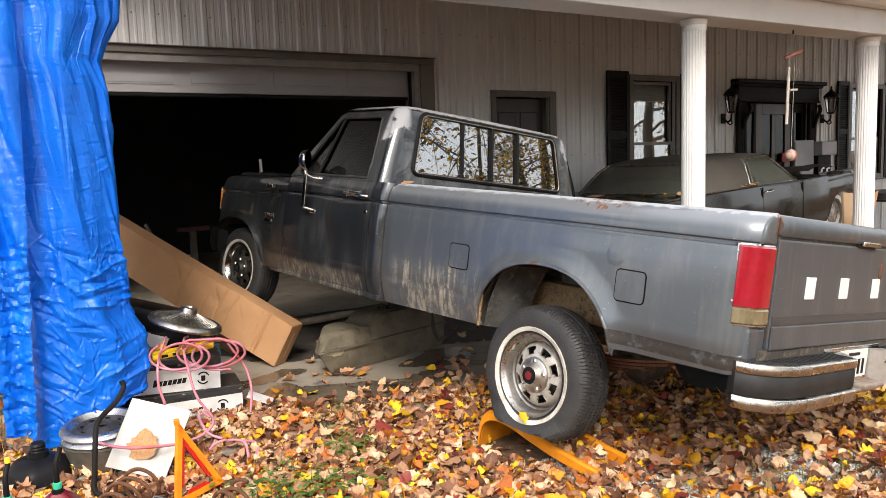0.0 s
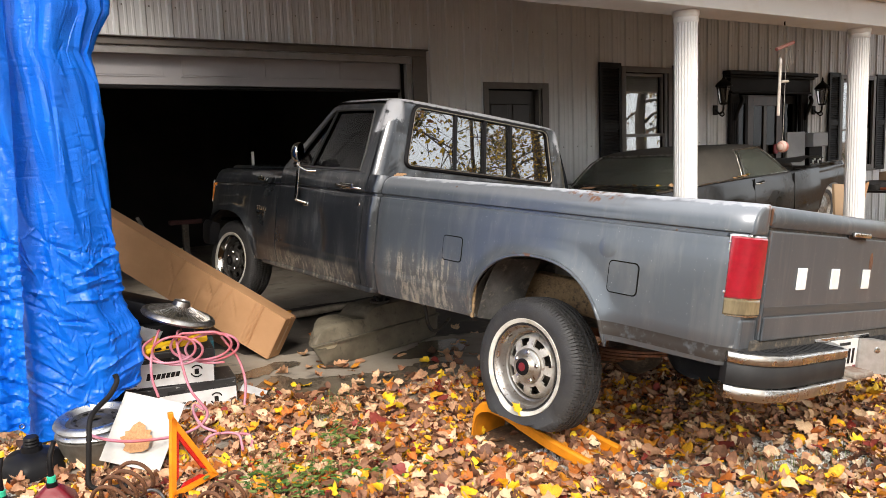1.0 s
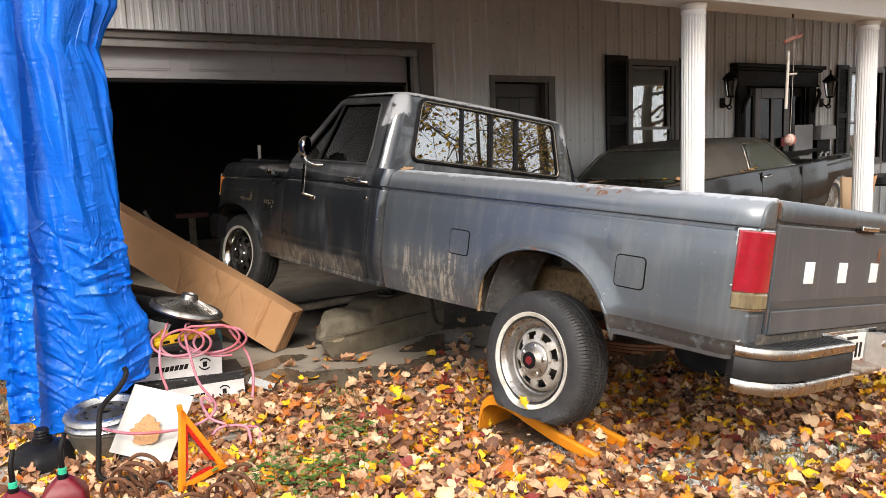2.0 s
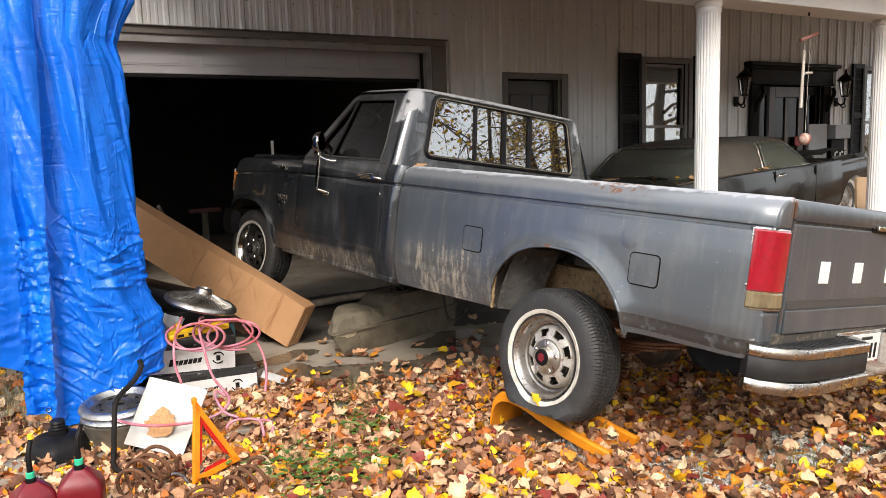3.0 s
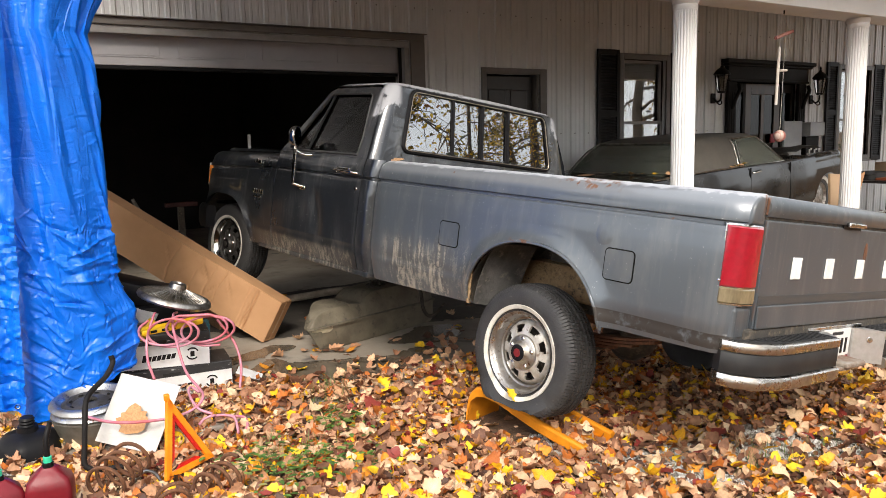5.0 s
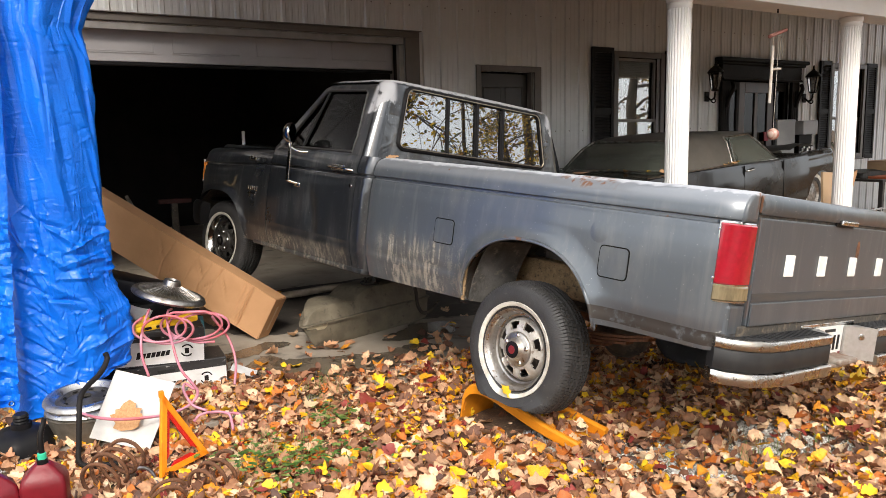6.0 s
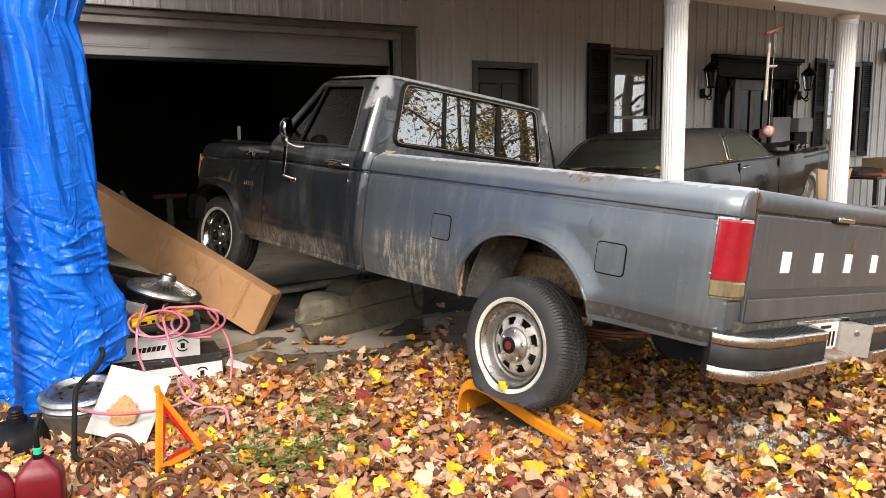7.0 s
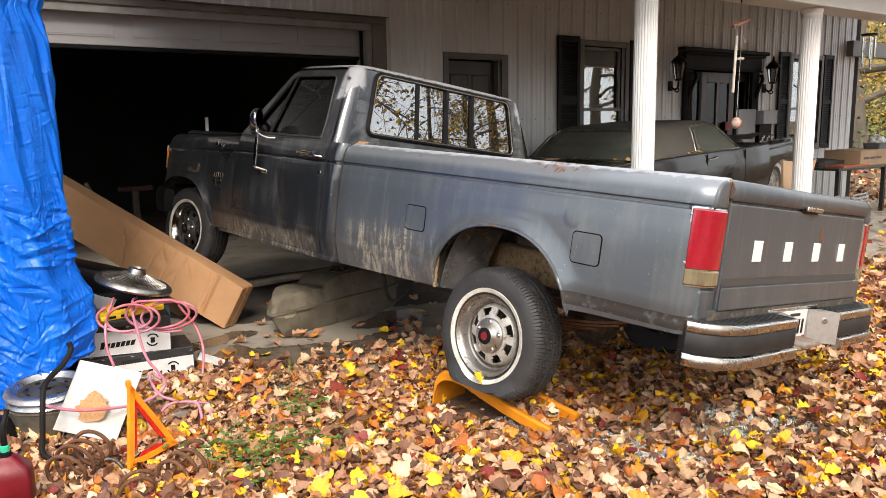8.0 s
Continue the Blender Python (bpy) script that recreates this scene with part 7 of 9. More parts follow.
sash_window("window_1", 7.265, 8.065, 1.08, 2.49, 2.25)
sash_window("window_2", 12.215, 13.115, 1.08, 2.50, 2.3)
for a, b in ((6.80, 7.175), (8.155, 8.53), (11.815, 12.125), (13.205, 13.516)):
    shutter(a, b, 0.98, 2.60)

# service door
d1 = thing("door_1", "dark brown six-panel service door in a brown frame", "door", kind="structure")
Y = WALL_Y
part("door_casing", box(5.01, Y - 0.05, 0.03, 5.075, Y - 0.022, 2.32, 0.004), M_TRIM, d1)
part("door_casing", box(5.865, Y - 0.05, 0.03, 5.966, Y - 0.022, 2.32, 0.004), M_TRIM, d1)
part("door_head", box(5.076, Y - 0.05, 2.25, 5.864, Y - 0.022, 2.32, 0.004), M_TRIM, d1)
part("door_jamb", box(5.83, Y - 0.02, 0.03, 5.862, Y + 0.13, 2.248, 0.003), M_TRIM, d1)
slab_ = part("door_leaf", box(5.08, Y + 0.06, 0.05, 5.828, Y + 0.10, 2.235, 0.003), M_DOORBROWN, d1)
for px0, px1 in ((5.17, 5.42), (5.49, 5.74)):
    for z0, z1 in ((0.22, 0.85), (0.98, 1.62), (1.74, 2.08)):
        bm = bmesh.new()
        boxed(bm, px0, Y + 0.050, z0, px1, Y + 0.062, z1, 0.010)
        part("door_panel", bm, M_DOORBROWN, slab_)
bm = bmesh.new()
lathe(bm, [(0, 0.06), (0.028, 0.055), (0.03, 0.035), (0.012, 0.02), (0.012, 0)], 16, pose(5.76, Y + 0.06, 1.0, 90))
part("door_knob", bm, M_TARNISH, slab_, smooth=50)

# entry: carved black surround, sidelight, glazed leaf
d2 = thing("door_2", "ornate black entrance with cornice, sidelights and a glazed door", "door", kind="structure")
part("cornice", box(9.20, Y - 0.16, 2.50, 11.335, Y - 0.022, 2.557, 0.012), M_BLACKPAINT, d2)
part("cornice", box(9.25, Y - 0.13, 2.462, 11.285, Y - 0.022, 2.499, 0.012), M_BLACKPAINT, d2)
part("frieze", box(9.30, Y - 0.09, 2.27, 11.235, Y - 0.022, 2.461, 0.006), M_BLACKPAINT, d2)
part("frieze_moulding", box(9.30, Y - 0.115, 2.24, 11.235, Y - 0.022, 2.269, 0.010), M_BLACKPAINT, d2)
for x0 in (9.32, 11.02):
    part("pilaster", box(x0, Y - 0.08, 0.03, x0 + 0.19, Y - 0.022, 2.239, 0.012), M_BLACKPAINT, d2)
    for k in range(3):
        part("flute", box(x0 + 0.03 + 0.05 * k, Y - 0.088, 0.4, x0 + 0.055 + 0.05 * k, Y - 0.0801, 2.1, 0.004), M_BLACKPAINT, d2)
    bm = bmesh.new()
    tube(bm, smooth_path([(x0 + 0.20, Y - 0.10, 2.2), (x0 + 0.17, Y - 0.14, 2.12), (x0 + 0.10, Y - 0.12, 1.98), (x0 + 0.09, Y - 0.09, 1.85)], 5), 0.03, 8)
    part("scroll_bracket", bm, M_BLACKPAINT, d2, smooth=60)
for x0, x1 in ((9.52, 9.84), (10.72, 11.01)):
    bm = bmesh.new()
    for p, q, r, s in ((x0, x0 + 0.05, 0.05, 2.23), (x1 - 0.05, x1, 0.05, 2.23), (x0 + 0.05, x1 - 0.05, 0.05, 0.9), (x0 + 0.05, x1 - 0.05, 2.1, 2.23)):
        boxed(bm, p, Y + 0.02, r, q, Y + 0.07, s, 0.006)
    sl = part("sidelight", bm, M_BLACKPAINT, d2)
    part("pane", box(x0 + 0.051, Y + 0.04, 0.901, x1 - 0.051, Y + 0.046, 2.099), M_DOORGLASS, sl)
bm = bmesh.new()
for p, q, r, s in ((9.86, 10.0, 0.05, 2.23), (10.56, 10.70, 0.05, 2.23), (10.0, 10.56, 0.05, 0.75), (10.0, 10.56, 2.07, 2.23), (10.24, 10.32, 0.75, 2.07)):
    boxed(bm, p, Y + 0.03, r, q, Y + 0.08, s, 0.006)
lf = part("door_leaf", bm, mat("dark_stained_door_wood", (0.06, 0.03, 0.02), 0.4, color2=(0.035, 0.02, 0.015), scale=6, stretch=(6, 6, 1)), d2)
part("pane", box(10.001, Y + 0.05, 0.751, 10.239, Y + 0.056, 2.069), M_DOORGLASS, lf)
part("pane", box(10.321, Y + 0.05, 0.751, 10.559, Y + 0.056, 2.069), M_DOORGLASS, lf)
part("red_wreath", box(10.46, Y - 0.0, 1.34, 10.58, Y + 0.025, 1.48, 0.01), mat("red_ribbon", (0.35, 0.02, 0.03), 0.6), d2)


M_SMOKE = glass_mat("smoky_lantern_glass", (0.25, 0.24, 0.22), 0.1)


def lantern(x, zc):
    t = thing("wall_lantern", "black coach lantern on a scrolled wall bracket", "lantern", pose(x, WALL_Y - 0.022, zc), group="entry lanterns")
    bm = bmesh.new()
    boxed(bm, -0.05, -0.02, -0.36, 0.05, 0.0, -0.22, 0.012)
    tube(bm, smooth_path([(0, -0.02, -0.29), (0, -0.08, -0.34), (0, -0.14, -0.31), (0, -0.15, -0.23)], 5), 0.014, 8)
    tube(bm, smooth_path([(0, -0.06, -0.33), (0, -0.12, -0.38), (0, -0.16, -0.36), (0, -0.14, -0.32)], 5), 0.009, 8)
    part("bracket", bm, M_BLACKPAINT, t, smooth=60)
    bm = bmesh.new()
    for k in range(6):
        a = 2 * math.pi * k / 6
        tube(bm, [(0.055 * math.cos(a), -0.15 + 0.055 * math.sin(a), -0.20), (0.095 * math.cos(a), -0.15 + 0.095 * math.sin(a), 0.03)], 0.006, 6)
    lathe(bm, [(0, -0.23), (0.05, -0.22), (0.06, -0.20), (0.05, -0.195), (0, -0.195)], 12, pose(0, -0.15, 0))
    part("cage", bm, M_BLACKPAINT, t)
    bm = bmesh.new()
    lathe(bm, [(0.052, -0.195), (0.090, 0.028)], 6, pose(0, -0.15, 0))
    part("glass_shade", bm, M_SMOKE, t)
    bm = bmesh.new()
    lathe(bm, [(0, 0.03), (0.12, 0.03), (0.115, 0.045), (0.085, 0.085), (0.045, 0.12), (0.022, 0.135), (0.022, 0.15), (0.012, 0.16), (0.016, 0.18), (0.004, 0.215), (0, 0.215)], 18, pose(0, -0.15, 0))
    part("roof_cap", bm, M_BLACKPAINT, t, smooth=40)


lantern(9.045, 2.29)
lantern(11.42, 2.29)

# ---- wind chimes under the beam ----
M_CHIME = mat("pale_bamboo_and_aluminium", (0.60, 0.56, 0.50), 0.4, 0.2, color2=(0.48, 0.42, 0.36), scale=12)
M_REDWOOD = mat("red_stained_wood", (0.30, 0.06, 0.05), 0.6, color2=(0.42, 0.22, 0.18), scale=14)


def cyl(p, q, r, sides=10):
    bm = bmesh.new()
    tube(bm, [p, q], r, sides)
    return bm


ch = thing("wind_chime", "hanging wind chime with a long pale tube and striped ball", "wind chime", Matrix.Translation((6.183, 4.17, -0.1626)) @ Matrix.Diagonal((1.109, 1.109, 1.109, 1)))
part("hook", cyl((0, 0, 2.455), (0, 0, 2.425), 0.006), M_BLACKPAINT, ch)
for dx in (-0.05, 0.05):
    part("cord", cyl((0, 0, 2.43), (dx * 1.6, 0, 2.27), 0.0018, 5), M_CHIME, ch)
part("cross_bar", cyl((-0.10, 0, 2.235), (0.12, 0.0, 2.30), 0.014), M_REDWOOD, ch)
part("long_tube", cyl((-0.045, 0, 2.165), (-0.065, 0, 1.715), 0.012, 12), M_CHIME, ch)
part("tube_cord", cyl((-0.04, 0, 2.25), (-0.045, 0, 2.165), 0.0018, 5), M_CHIME, ch)
part("centre_cord", cyl((0.03, 0, 2.27), (0.0, 0, 1.50), 0.0018, 5), M_CHIME, ch)
part("peg", cyl((-0.03, 0, 1.985), (0.06, 0, 1.99), 0.010), M_CHIME, ch)
for k in range(4):
    bm = bmesh.new()
    tube(bm, smooth_path([(0.02 + 0.025 * k, 0, 2.25), (0.03 + 0.035 * k, 0.01, 2.17), (0.05 + 0.025 * k, 0, 2.08 + 0.02 * k)], 4), 0.0016, 5)
    part("loose_cord", bm, M_CHIME, ch)
bm = bmesh.new()
bmesh.ops.create_icosphere(bm, subdivisions=3, radius=0.048)
part("striped_ball", bm, mat("red_and_white_striped_glaze", (0.44, 0.33, 0.28), 0.4, color2=(0.30, 0.09, 0.07), scale=5, low=0.45, high=0.55, stretch=(7, 1, 0.6)), ch, smooth=80).location = (0, 0, 1.466)
c2 = thing("wind_chime", "small silver tube wind chime with a dark disc", "wind chime", Matrix.Translation((8.539, 4.17, -0.1626)) @ Matrix.Diagonal((1.109, 1.109, 1.109, 1)))
bm = bmesh.new()
lathe(bm, [(0, 2.30), (0.07, 2.30), (0.07, 2.285), (0, 2.285)], 24)
part("disc", bm, M_BLACKPAINT, c2, smooth=40)
part("cord", cyl((0, 0, 2.455), (0, 0, 2.30), 0.002, 5), M_CHIME, c2)
for k in range(5):
    a = 2 * math.pi * k / 5
    part("tube", cyl((0.055 * math.cos(a), 0.055 * math.sin(a), 2.27), (0.055 * math.cos(a), 0.055 * math.sin(a), 1.96 + 0.03 * k), 0.011), M_CHROME, c2)

# ---- dusty black coupe under the porch ----
M_CARPAINT = mat("dusty_black_car_paint", (0.006, 0.0058, 0.0054), 0.14, color2=(0.012, 0.010, 0.008), scale=2.4, low=0.4, high=0.8, coat=0.15, spec=0.35, rough2=0.4, color3=(0.05, 0.043, 0.034), scale3=40, low3=0.66, high3=0.8)
M_VINYL = mat("dusty_dark_vinyl_roof", (0.052, 0.046, 0.038), 0.8, color2=(0.078, 0.069, 0.056), scale=2.0, bump=0.15, bump_scale=160)
M_CARGLASS = glass_mat("dusty_car_glass", (0.15, 0.165, 0.14), 0.10)
M_CARGLASS.node_tree.nodes["Principled BSDF"].inputs["Transmission Weight"].default_value = 0.55
car = thing("vintage_coupe", "dusty black vintage coupe with a vinyl roof, partly dismantled", "car",
            Matrix.Translation((4.99, 5.597, 0.215)) @ Matrix.Rotation(0.095, 4, "Z") @ Matrix.Rotation(-0.0476, 4, "Y") @ Matrix.Diagonal((0.76, 0.87, 0.87, 1)))
CW = 0.98


def car_section(x, w, belt, top, low):
    """Half a body section from the sill to the centre line, mirrored."""
    h = [(w - 0.10, low), (w - 0.02, low + 0.10), (w, low + 0.28), (w + 0.004, belt - 0.16), (w - 0.012, belt - 0.10), (w - 0.010, belt - 0.05), (w - 0.035, belt), (w - 0.10, belt + 0.006), (w - 0.30, top), (0, top + 0.015)]
    return [(x, -y, z) for y, z in h] + [(x, y, z) for y, z in reversed(h[:-1])]


bm = bmesh.new()
secs = []
for x, w, belt, top, low in ((0.0, 0.88, 0.86, 0.84, 0.42), (0.06, 0.93, 0.93, 0.90, 0.34), (0.4, 0.96, 0.97, 0.96, 0.30), (1.2, 0.98, 0.985, 0.98, 0.27), (2.2, 0.99, 0.985, 0.96, 0.25), (3.35, 0.985, 0.975, 0.96, 0.25), (3.6, 0.98, 0.975, 0.985, 0.25), (4.2, 0.975, 0.985, 0.99, 0.30)):
    secs.append(car_section(x, w, belt, top, low))
loft(bm, secs)
body = part("car_body", bm, M_CARPAINT, car, smooth=35)
# front fenders run on past the bare engine bay
for s in (1, -1):
    xs_ = frange(4.20, 5.05, 0.035)
    def clow(x):
        return arch_z(x, 4.60, 0.36, 0.37, 0.37, 0.33 if x < 4.9 else 0.50)
    def cy_(x, z):
        b = 0.985 + 0.02 * (x - 4.2)
        return interp(z, [(0.30, 0.90), (0.40, 0.955), (0.58, 0.975), (b - 0.16, 0.98), (b - 0.10, 0.962), (b - 0.05, 0.965), (b, 0.94), (b + 0.006, 0.86)]) - (0.03 * ((x - 4.95) / 0.1) ** 2 if x > 4.95 else 0)
    part("fender", side_skin(xs_, clow, [0.33 + 0.035 * i for i in range(16)] + [0.885, 0.90, 0.93, 0.95, 0.96, 0.98, 0.995, 1.003, 1.008], s, None, cy_), M_CARPAINT, car, smooth=40)
    w_ = new("car_wheel")
    w_.parent = car
    w_.location = (4.60, s * 0.78, 0.40)
    bm = bmesh.new()
    lathe(bm, [(0.19, 0.09), (0.25, 0.105), (0.30, 0.10), (0.335, 0.07), (0.34, 0.0), (0.335, -0.07), (0.30, -0.10), (0.19, -0.09)], 40, Matrix.Rotation(radians(-90 * s), 4, "X"))
    part("tyre", bm, M_RUBBER, w_, smooth=40)
    bm = bmesh.new()
    lathe(bm, [(0.235, 0.10), (0.24, 0.108), (0.285, 0.107), (0.29, 0.10)], 40, Matrix.Rotation(radians(-90 * s), 4, "X"))
    part("white_ring", bm, M_WHITEWALL, w_, smooth=40)
    bm = bmesh.new()
    lathe(bm, [(0.19, 0.085), (0.15, 0.06), (0.06, 0.08), (0, 0.08)], 32, Matrix.Rotation(radians(-90 * s), 4, "X"))
    part("hub", bm, M_TARNISH, w_, smooth=40)
    w2 = copy_thing(w_, Matrix.Translation((1.0, s * 0.78, 0.36)))
    w2.parent = car
bm = bmesh.new()
boxed(bm, 4.22, -0.80, 0.45, 4.85, 0.80, 0.78, 0.05)
boxed(bm, 4.40, -0.3, 0.72, 4.9, 0.3, 1.0, 0.06)
part("engine", bm, M_UNDER, car, smooth=40)
bm = bmesh.new()
nx_ = 14
rings = []
for k in range(nx_ + 1):
    x = 4.22 + 0.75 * k / nx_
    rings.append([(x, -0.70 + 1.4 * j / 10, 1.03 + 0.02 * noise.noise((x * 4, j, 0)) + 0.07 * math.sin(k / nx_ * 3) * (0.3 + 0.7 * abs(j - 5) / 5)) for j in range(11)])
loft(bm, rings, closed=False)
part("rubber_sheet", bm, M_RUBBER, car, smooth=60)
# greenhouse
GL = [(0.975, 0.92, 3.44, 0.915), (1.10, 1.05, 3.27, 0.855), (1.24, 1.22, 3.08, 0.79), (1.315, 1.40, 2.97, 0.745), (1.355, 1.62, 2.86, 0.68), (1.372, 1.85, 2.72, 0.50)]


def gl_ring(z, xb, xf, hw):
    h = [(xb, 0), (xb, hw * 0.5), (xb + 0.02, hw - 0.14), (xb + 0.10, hw - 0.03), (xb + 0.20, hw), (2.20 + (0.30 if z < 1.3 else 0.2) * (z - 0.975), hw), (xf - 0.06, hw), (xf, hw - 0.06), (xf + 0.03, hw * 0.4), (xf + 0.03, 0)]
    return [(x, y, z) for x, y in h] + [(x, -y, z) for x, y in reversed(h[1:-1])]


bm = bmesh.new()
bg = bmesh.new()
rr = [gl_ring(*g) for g in GL]
vr = [[bm.verts.new(p) for p in r] for r in rr]
ng = len(rr[0])
for li in range(len(rr) - 1):
    for i in range(ng):
        j = (i + 1) % ng
        h = i if i < 9 else ng - 1 - i
        if li < 3 and (h < 2 or h in (5, 7, 8)):
            continue
        bm.faces.new((vr[li][i], vr[li][j], vr[li + 1][j], vr[li + 1][i]))
bm.faces.new(vr[-1])
part("vinyl_roof", bm, M_VINYL, car, smooth=40)
for nm, hs in (("rear_glass", (0, 1, ng - 1, ng - 2)), ("side_glass", (5,)), ("side_glass", (ng - 6,)), ("windscreen", (7, 8, ng - 9, ng - 8))):
    bm = bmesh.new()
    vg = {}
    for li in range(4):
        for i in range(ng):
            vg[li, i] = bm.verts.new(Vector(rr[li][i]) * 0.997 + Vector((0.006, 0, 0.002)))
    for li in range(3):
        for i in hs:
            j = (i + 1) % ng
            bm.faces.new((vg[li, i], vg[li, j], vg[li + 1, j], vg[li + 1, i]))
    bmesh.ops.delete(bm, geom=[v for v in bm.verts if not v.link_faces], context="VERTS")
    part(nm, bm, M_CARGLASS, car, smooth=60)
# bright trim: belt line, window surround, door handle, roof spear
for s in (1, -1):
    bm = bmesh.new()
    pts = [Vector(rr[li][5]) for li in range(4)] + [Vector(rr[3][6])] + [Vector(rr[li][6]) for li in (2, 1, 0)]
    tube(bm, [(p.x, s * (abs(p.y) + 0.006), p.z) for p in pts], 0.010, 6, closed=True)
    part("window_trim", bm, M_TARNISH, car, smooth=60)
    bm = bmesh.new()
    tube(bm, [(2.245 + 0.3 * z, s * (0.93 - 0.45 * z), 0.98 + z) for z in (0.0, 0.1, 0.2, 0.30)], 0.008, 6)
    part("vent_post", bm, M_TARNISH, car)
    bm = bmesh.new()
    tube(bm, smooth_path([(2.42, s * 0.98, 0.90), (2.46, s * 1.015, 0.905), (2.56, s * 1.018, 0.915), (2.60, s * 0.985, 0.92)], 4), 0.010, 8)
    part("door_handle", bm, M_CHROME, car, smooth=60)
    part("door_seam", box(2.36, s * 0.975, 0.35, 2.366, s * 0.9935, 0.965), M_BLACKPLASTIC, car)
    part("door_seam", box(3.42, s * 0.97, 0.35, 3.426, s * 0.989, 0.955), M_BLACKPLASTIC, car)
    bm = bmesh.new()
    tube(bm, [(1.90, s * 0.80, 1.18), (1.98, s * 0.835, 1.09)], 0.012, 6)
    part("roof_spear", bm, M_CHROME, car)
    bm = bmesh.new()
    tube(bm, [(0.30, s * 0.94, 0.985), (1.3, s * 0.965, 0.998), (2.25, s * 0.972, 0.998)], 0.008, 6)
    part("belt_trim", bm, M_TARNISH, car)
bm = bmesh.new()
tube(bm, [(1.0, -0.80, 0.995), (0.93, -0.4, 0.995), (0.93, 0.4, 0.995), (1.0, 0.80, 0.995)], 0.010, 6)
part("rear_glass_trim", bm, M_TARNISH, car)
bm = bmesh.new()
tube(bm, [Vector(rr[li][i]) + Vector((-0.012, 0, 0.006)) for li, i in ((0, 2), (1, 2), (2, 2), (3, 2), (3, 1), (3, 0), (3, ng - 1), (3, ng - 2), (2, ng - 2), (1, ng - 2), (0, ng - 2))], 0.010, 6)
part("rear_glass_surround", bm, M_TARNISH, car, smooth=60)
bm = bmesh.new()
boxed(bm, 1.5, -0.7, 0.6, 2.0, 0.7, 1.05, 0.08)
boxed(bm, 2.3, -0.7, 0.6, 2.6, 0.7, 1.08, 0.08)
part("bench_seat", bm, M_BLACKPLASTIC, car, smooth=40)

# ---- stored things at the far end of the porch ----
tb_ = thing("folding_table", "dark folding table stacked with cartons", "table", pose(11.0, 5.65, 0.03))
part("tabletop", box(0, 0, 0.70, 3.0, 0.75, 0.735, 0.006), M_DOORBROWN, tb_)
for x, y in ((0.1, 0.06), (2.9, 0.06), (0.1, 0.69), (2.9, 0.69), (1.5, 0.06)):
    part("leg", box(x - 0.03, y - 0.03, 0, x + 0.03, y + 0.03, 0.699, 0.004), M_DOORBROWN, tb_)
cb = part("flat_carton", box(0, 0, 0, 0.95, 0.55, 0.24, 0.006), mat("pale_tan_carton", (0.40, 0.28, 0.17), 0.8, color2=(0.33, 0.22, 0.13), scale=3))
tagged(cb, "tan carton with faded printing on the table", "cardboard box").matrix_world = pose(11.75, 5.72, 0.766, 0, 0, 3)
for k in range(3):
    part("print_bar", box(0.12 + 0.22 * k, -0.003, 0.10, 0.30 + 0.22 * k, -0.0005, 0.135), M_DOORBROWN, cb)
tagged(part("orange_tray", box(0, 0, 0, 0.85, 0.28, 0.035, 0.008), mat("terracotta_tray", (0.36, 0.10, 0.04), 0.6, color2=(0.28, 0.07, 0.03), scale=7)), "shallow terracotta tray with scraps", "tray").matrix_world = pose(11.15, 5.66, 0.766, 0, 0, 2)
bm = bmesh.new()
rings = [[(x, y, z) for x, y in rounded_rect(-0.17 - 0.02 * z, -0.12 - 0.02 * z, 0.17 + 0.02 * z, 0.12 + 0.02 * z, 0.03)] for z in (0, 0.5, 1.0)]
rings = [[(x, y, z * 0.09) for x, y, z in r] for r in rings]
loft(bm, rings)
bk = part("grey_basin", bm, mat("grey_plastic", (0.16, 0.17, 0.18), 0.5, color2=(0.12, 0.13, 0.14), scale=6), smooth=40)
tagged(bk, "grey plastic basin holding a white bundle", "basin").matrix_world = pose(12.65, 5.92, 1.008)
bm = bmesh.new()
bmesh.ops.create_icosphere(bm, subdivisions=4, radius=0.15)
for v in bm.verts:
    v.co = Vector((v.co.x, v.co.y * 0.75, v.co.z * 0.55)) * (1 + 0.25 * noise.noise(v.co * 14))
tagged(part("white_bundle", bm, M_WHITE, smooth=60), "crumpled white plastic bundle in the basin", "bundle").matrix_world = pose(12.65, 5.92, 1.13)
bm = bmesh.new()
for k in range(9):
    boxed(bm, 0, 0, 0.05 * k, 0.62, 0.02, 0.05 * k + 0.026, 0.004)
for k in range(3):
    boxed(bm, 0.29 * k, 0.021, 0, 0.29 * k + 0.04, 0.04, 0.43, 0.004)
for x in (9.75, 10.55):
    ob = part("car_grille", bm.copy(), M_TARNISH)
    tagged(ob, "old tarnished car grille leaning by the table", "car grille", "stored grilles").matrix_world = pose(x, 5.1, 0.03, -14, 0, 8)
bm.free()
dl = thing("furniture_dolly", "small metal frame dolly on casters", "dolly", pose(12.2, 5.05, 0.03))
for z in (0.10, 0.34):
    for y in (0.0, 0.40):
        part("rail", cyl((0, y, z), (0.75, y, z), 0.016), M_TARNISH, dl)
for x in (0.0, 0.38, 0.75):
    for y in (0.0, 0.40):
        part("upright", cyl((x, y, 0.08), (x, y, 0.42), 0.018), M_TARNISH, dl)
        bm = bmesh.new()
        lathe(bm, [(0, -0.012), (0.035, -0.012), (0.04, 0), (0.035, 0.012), (0, 0.012)], 14, pose(x, y, 0.042, 90))
        part("caster", bm, M_BLACKPLASTIC, dl, smooth=40)
bm = bmesh.new()
prism(bm, [(0, 0), (0.5, 0.06), (0.42, 0.46), (0.05, 0.36)], 0.012)
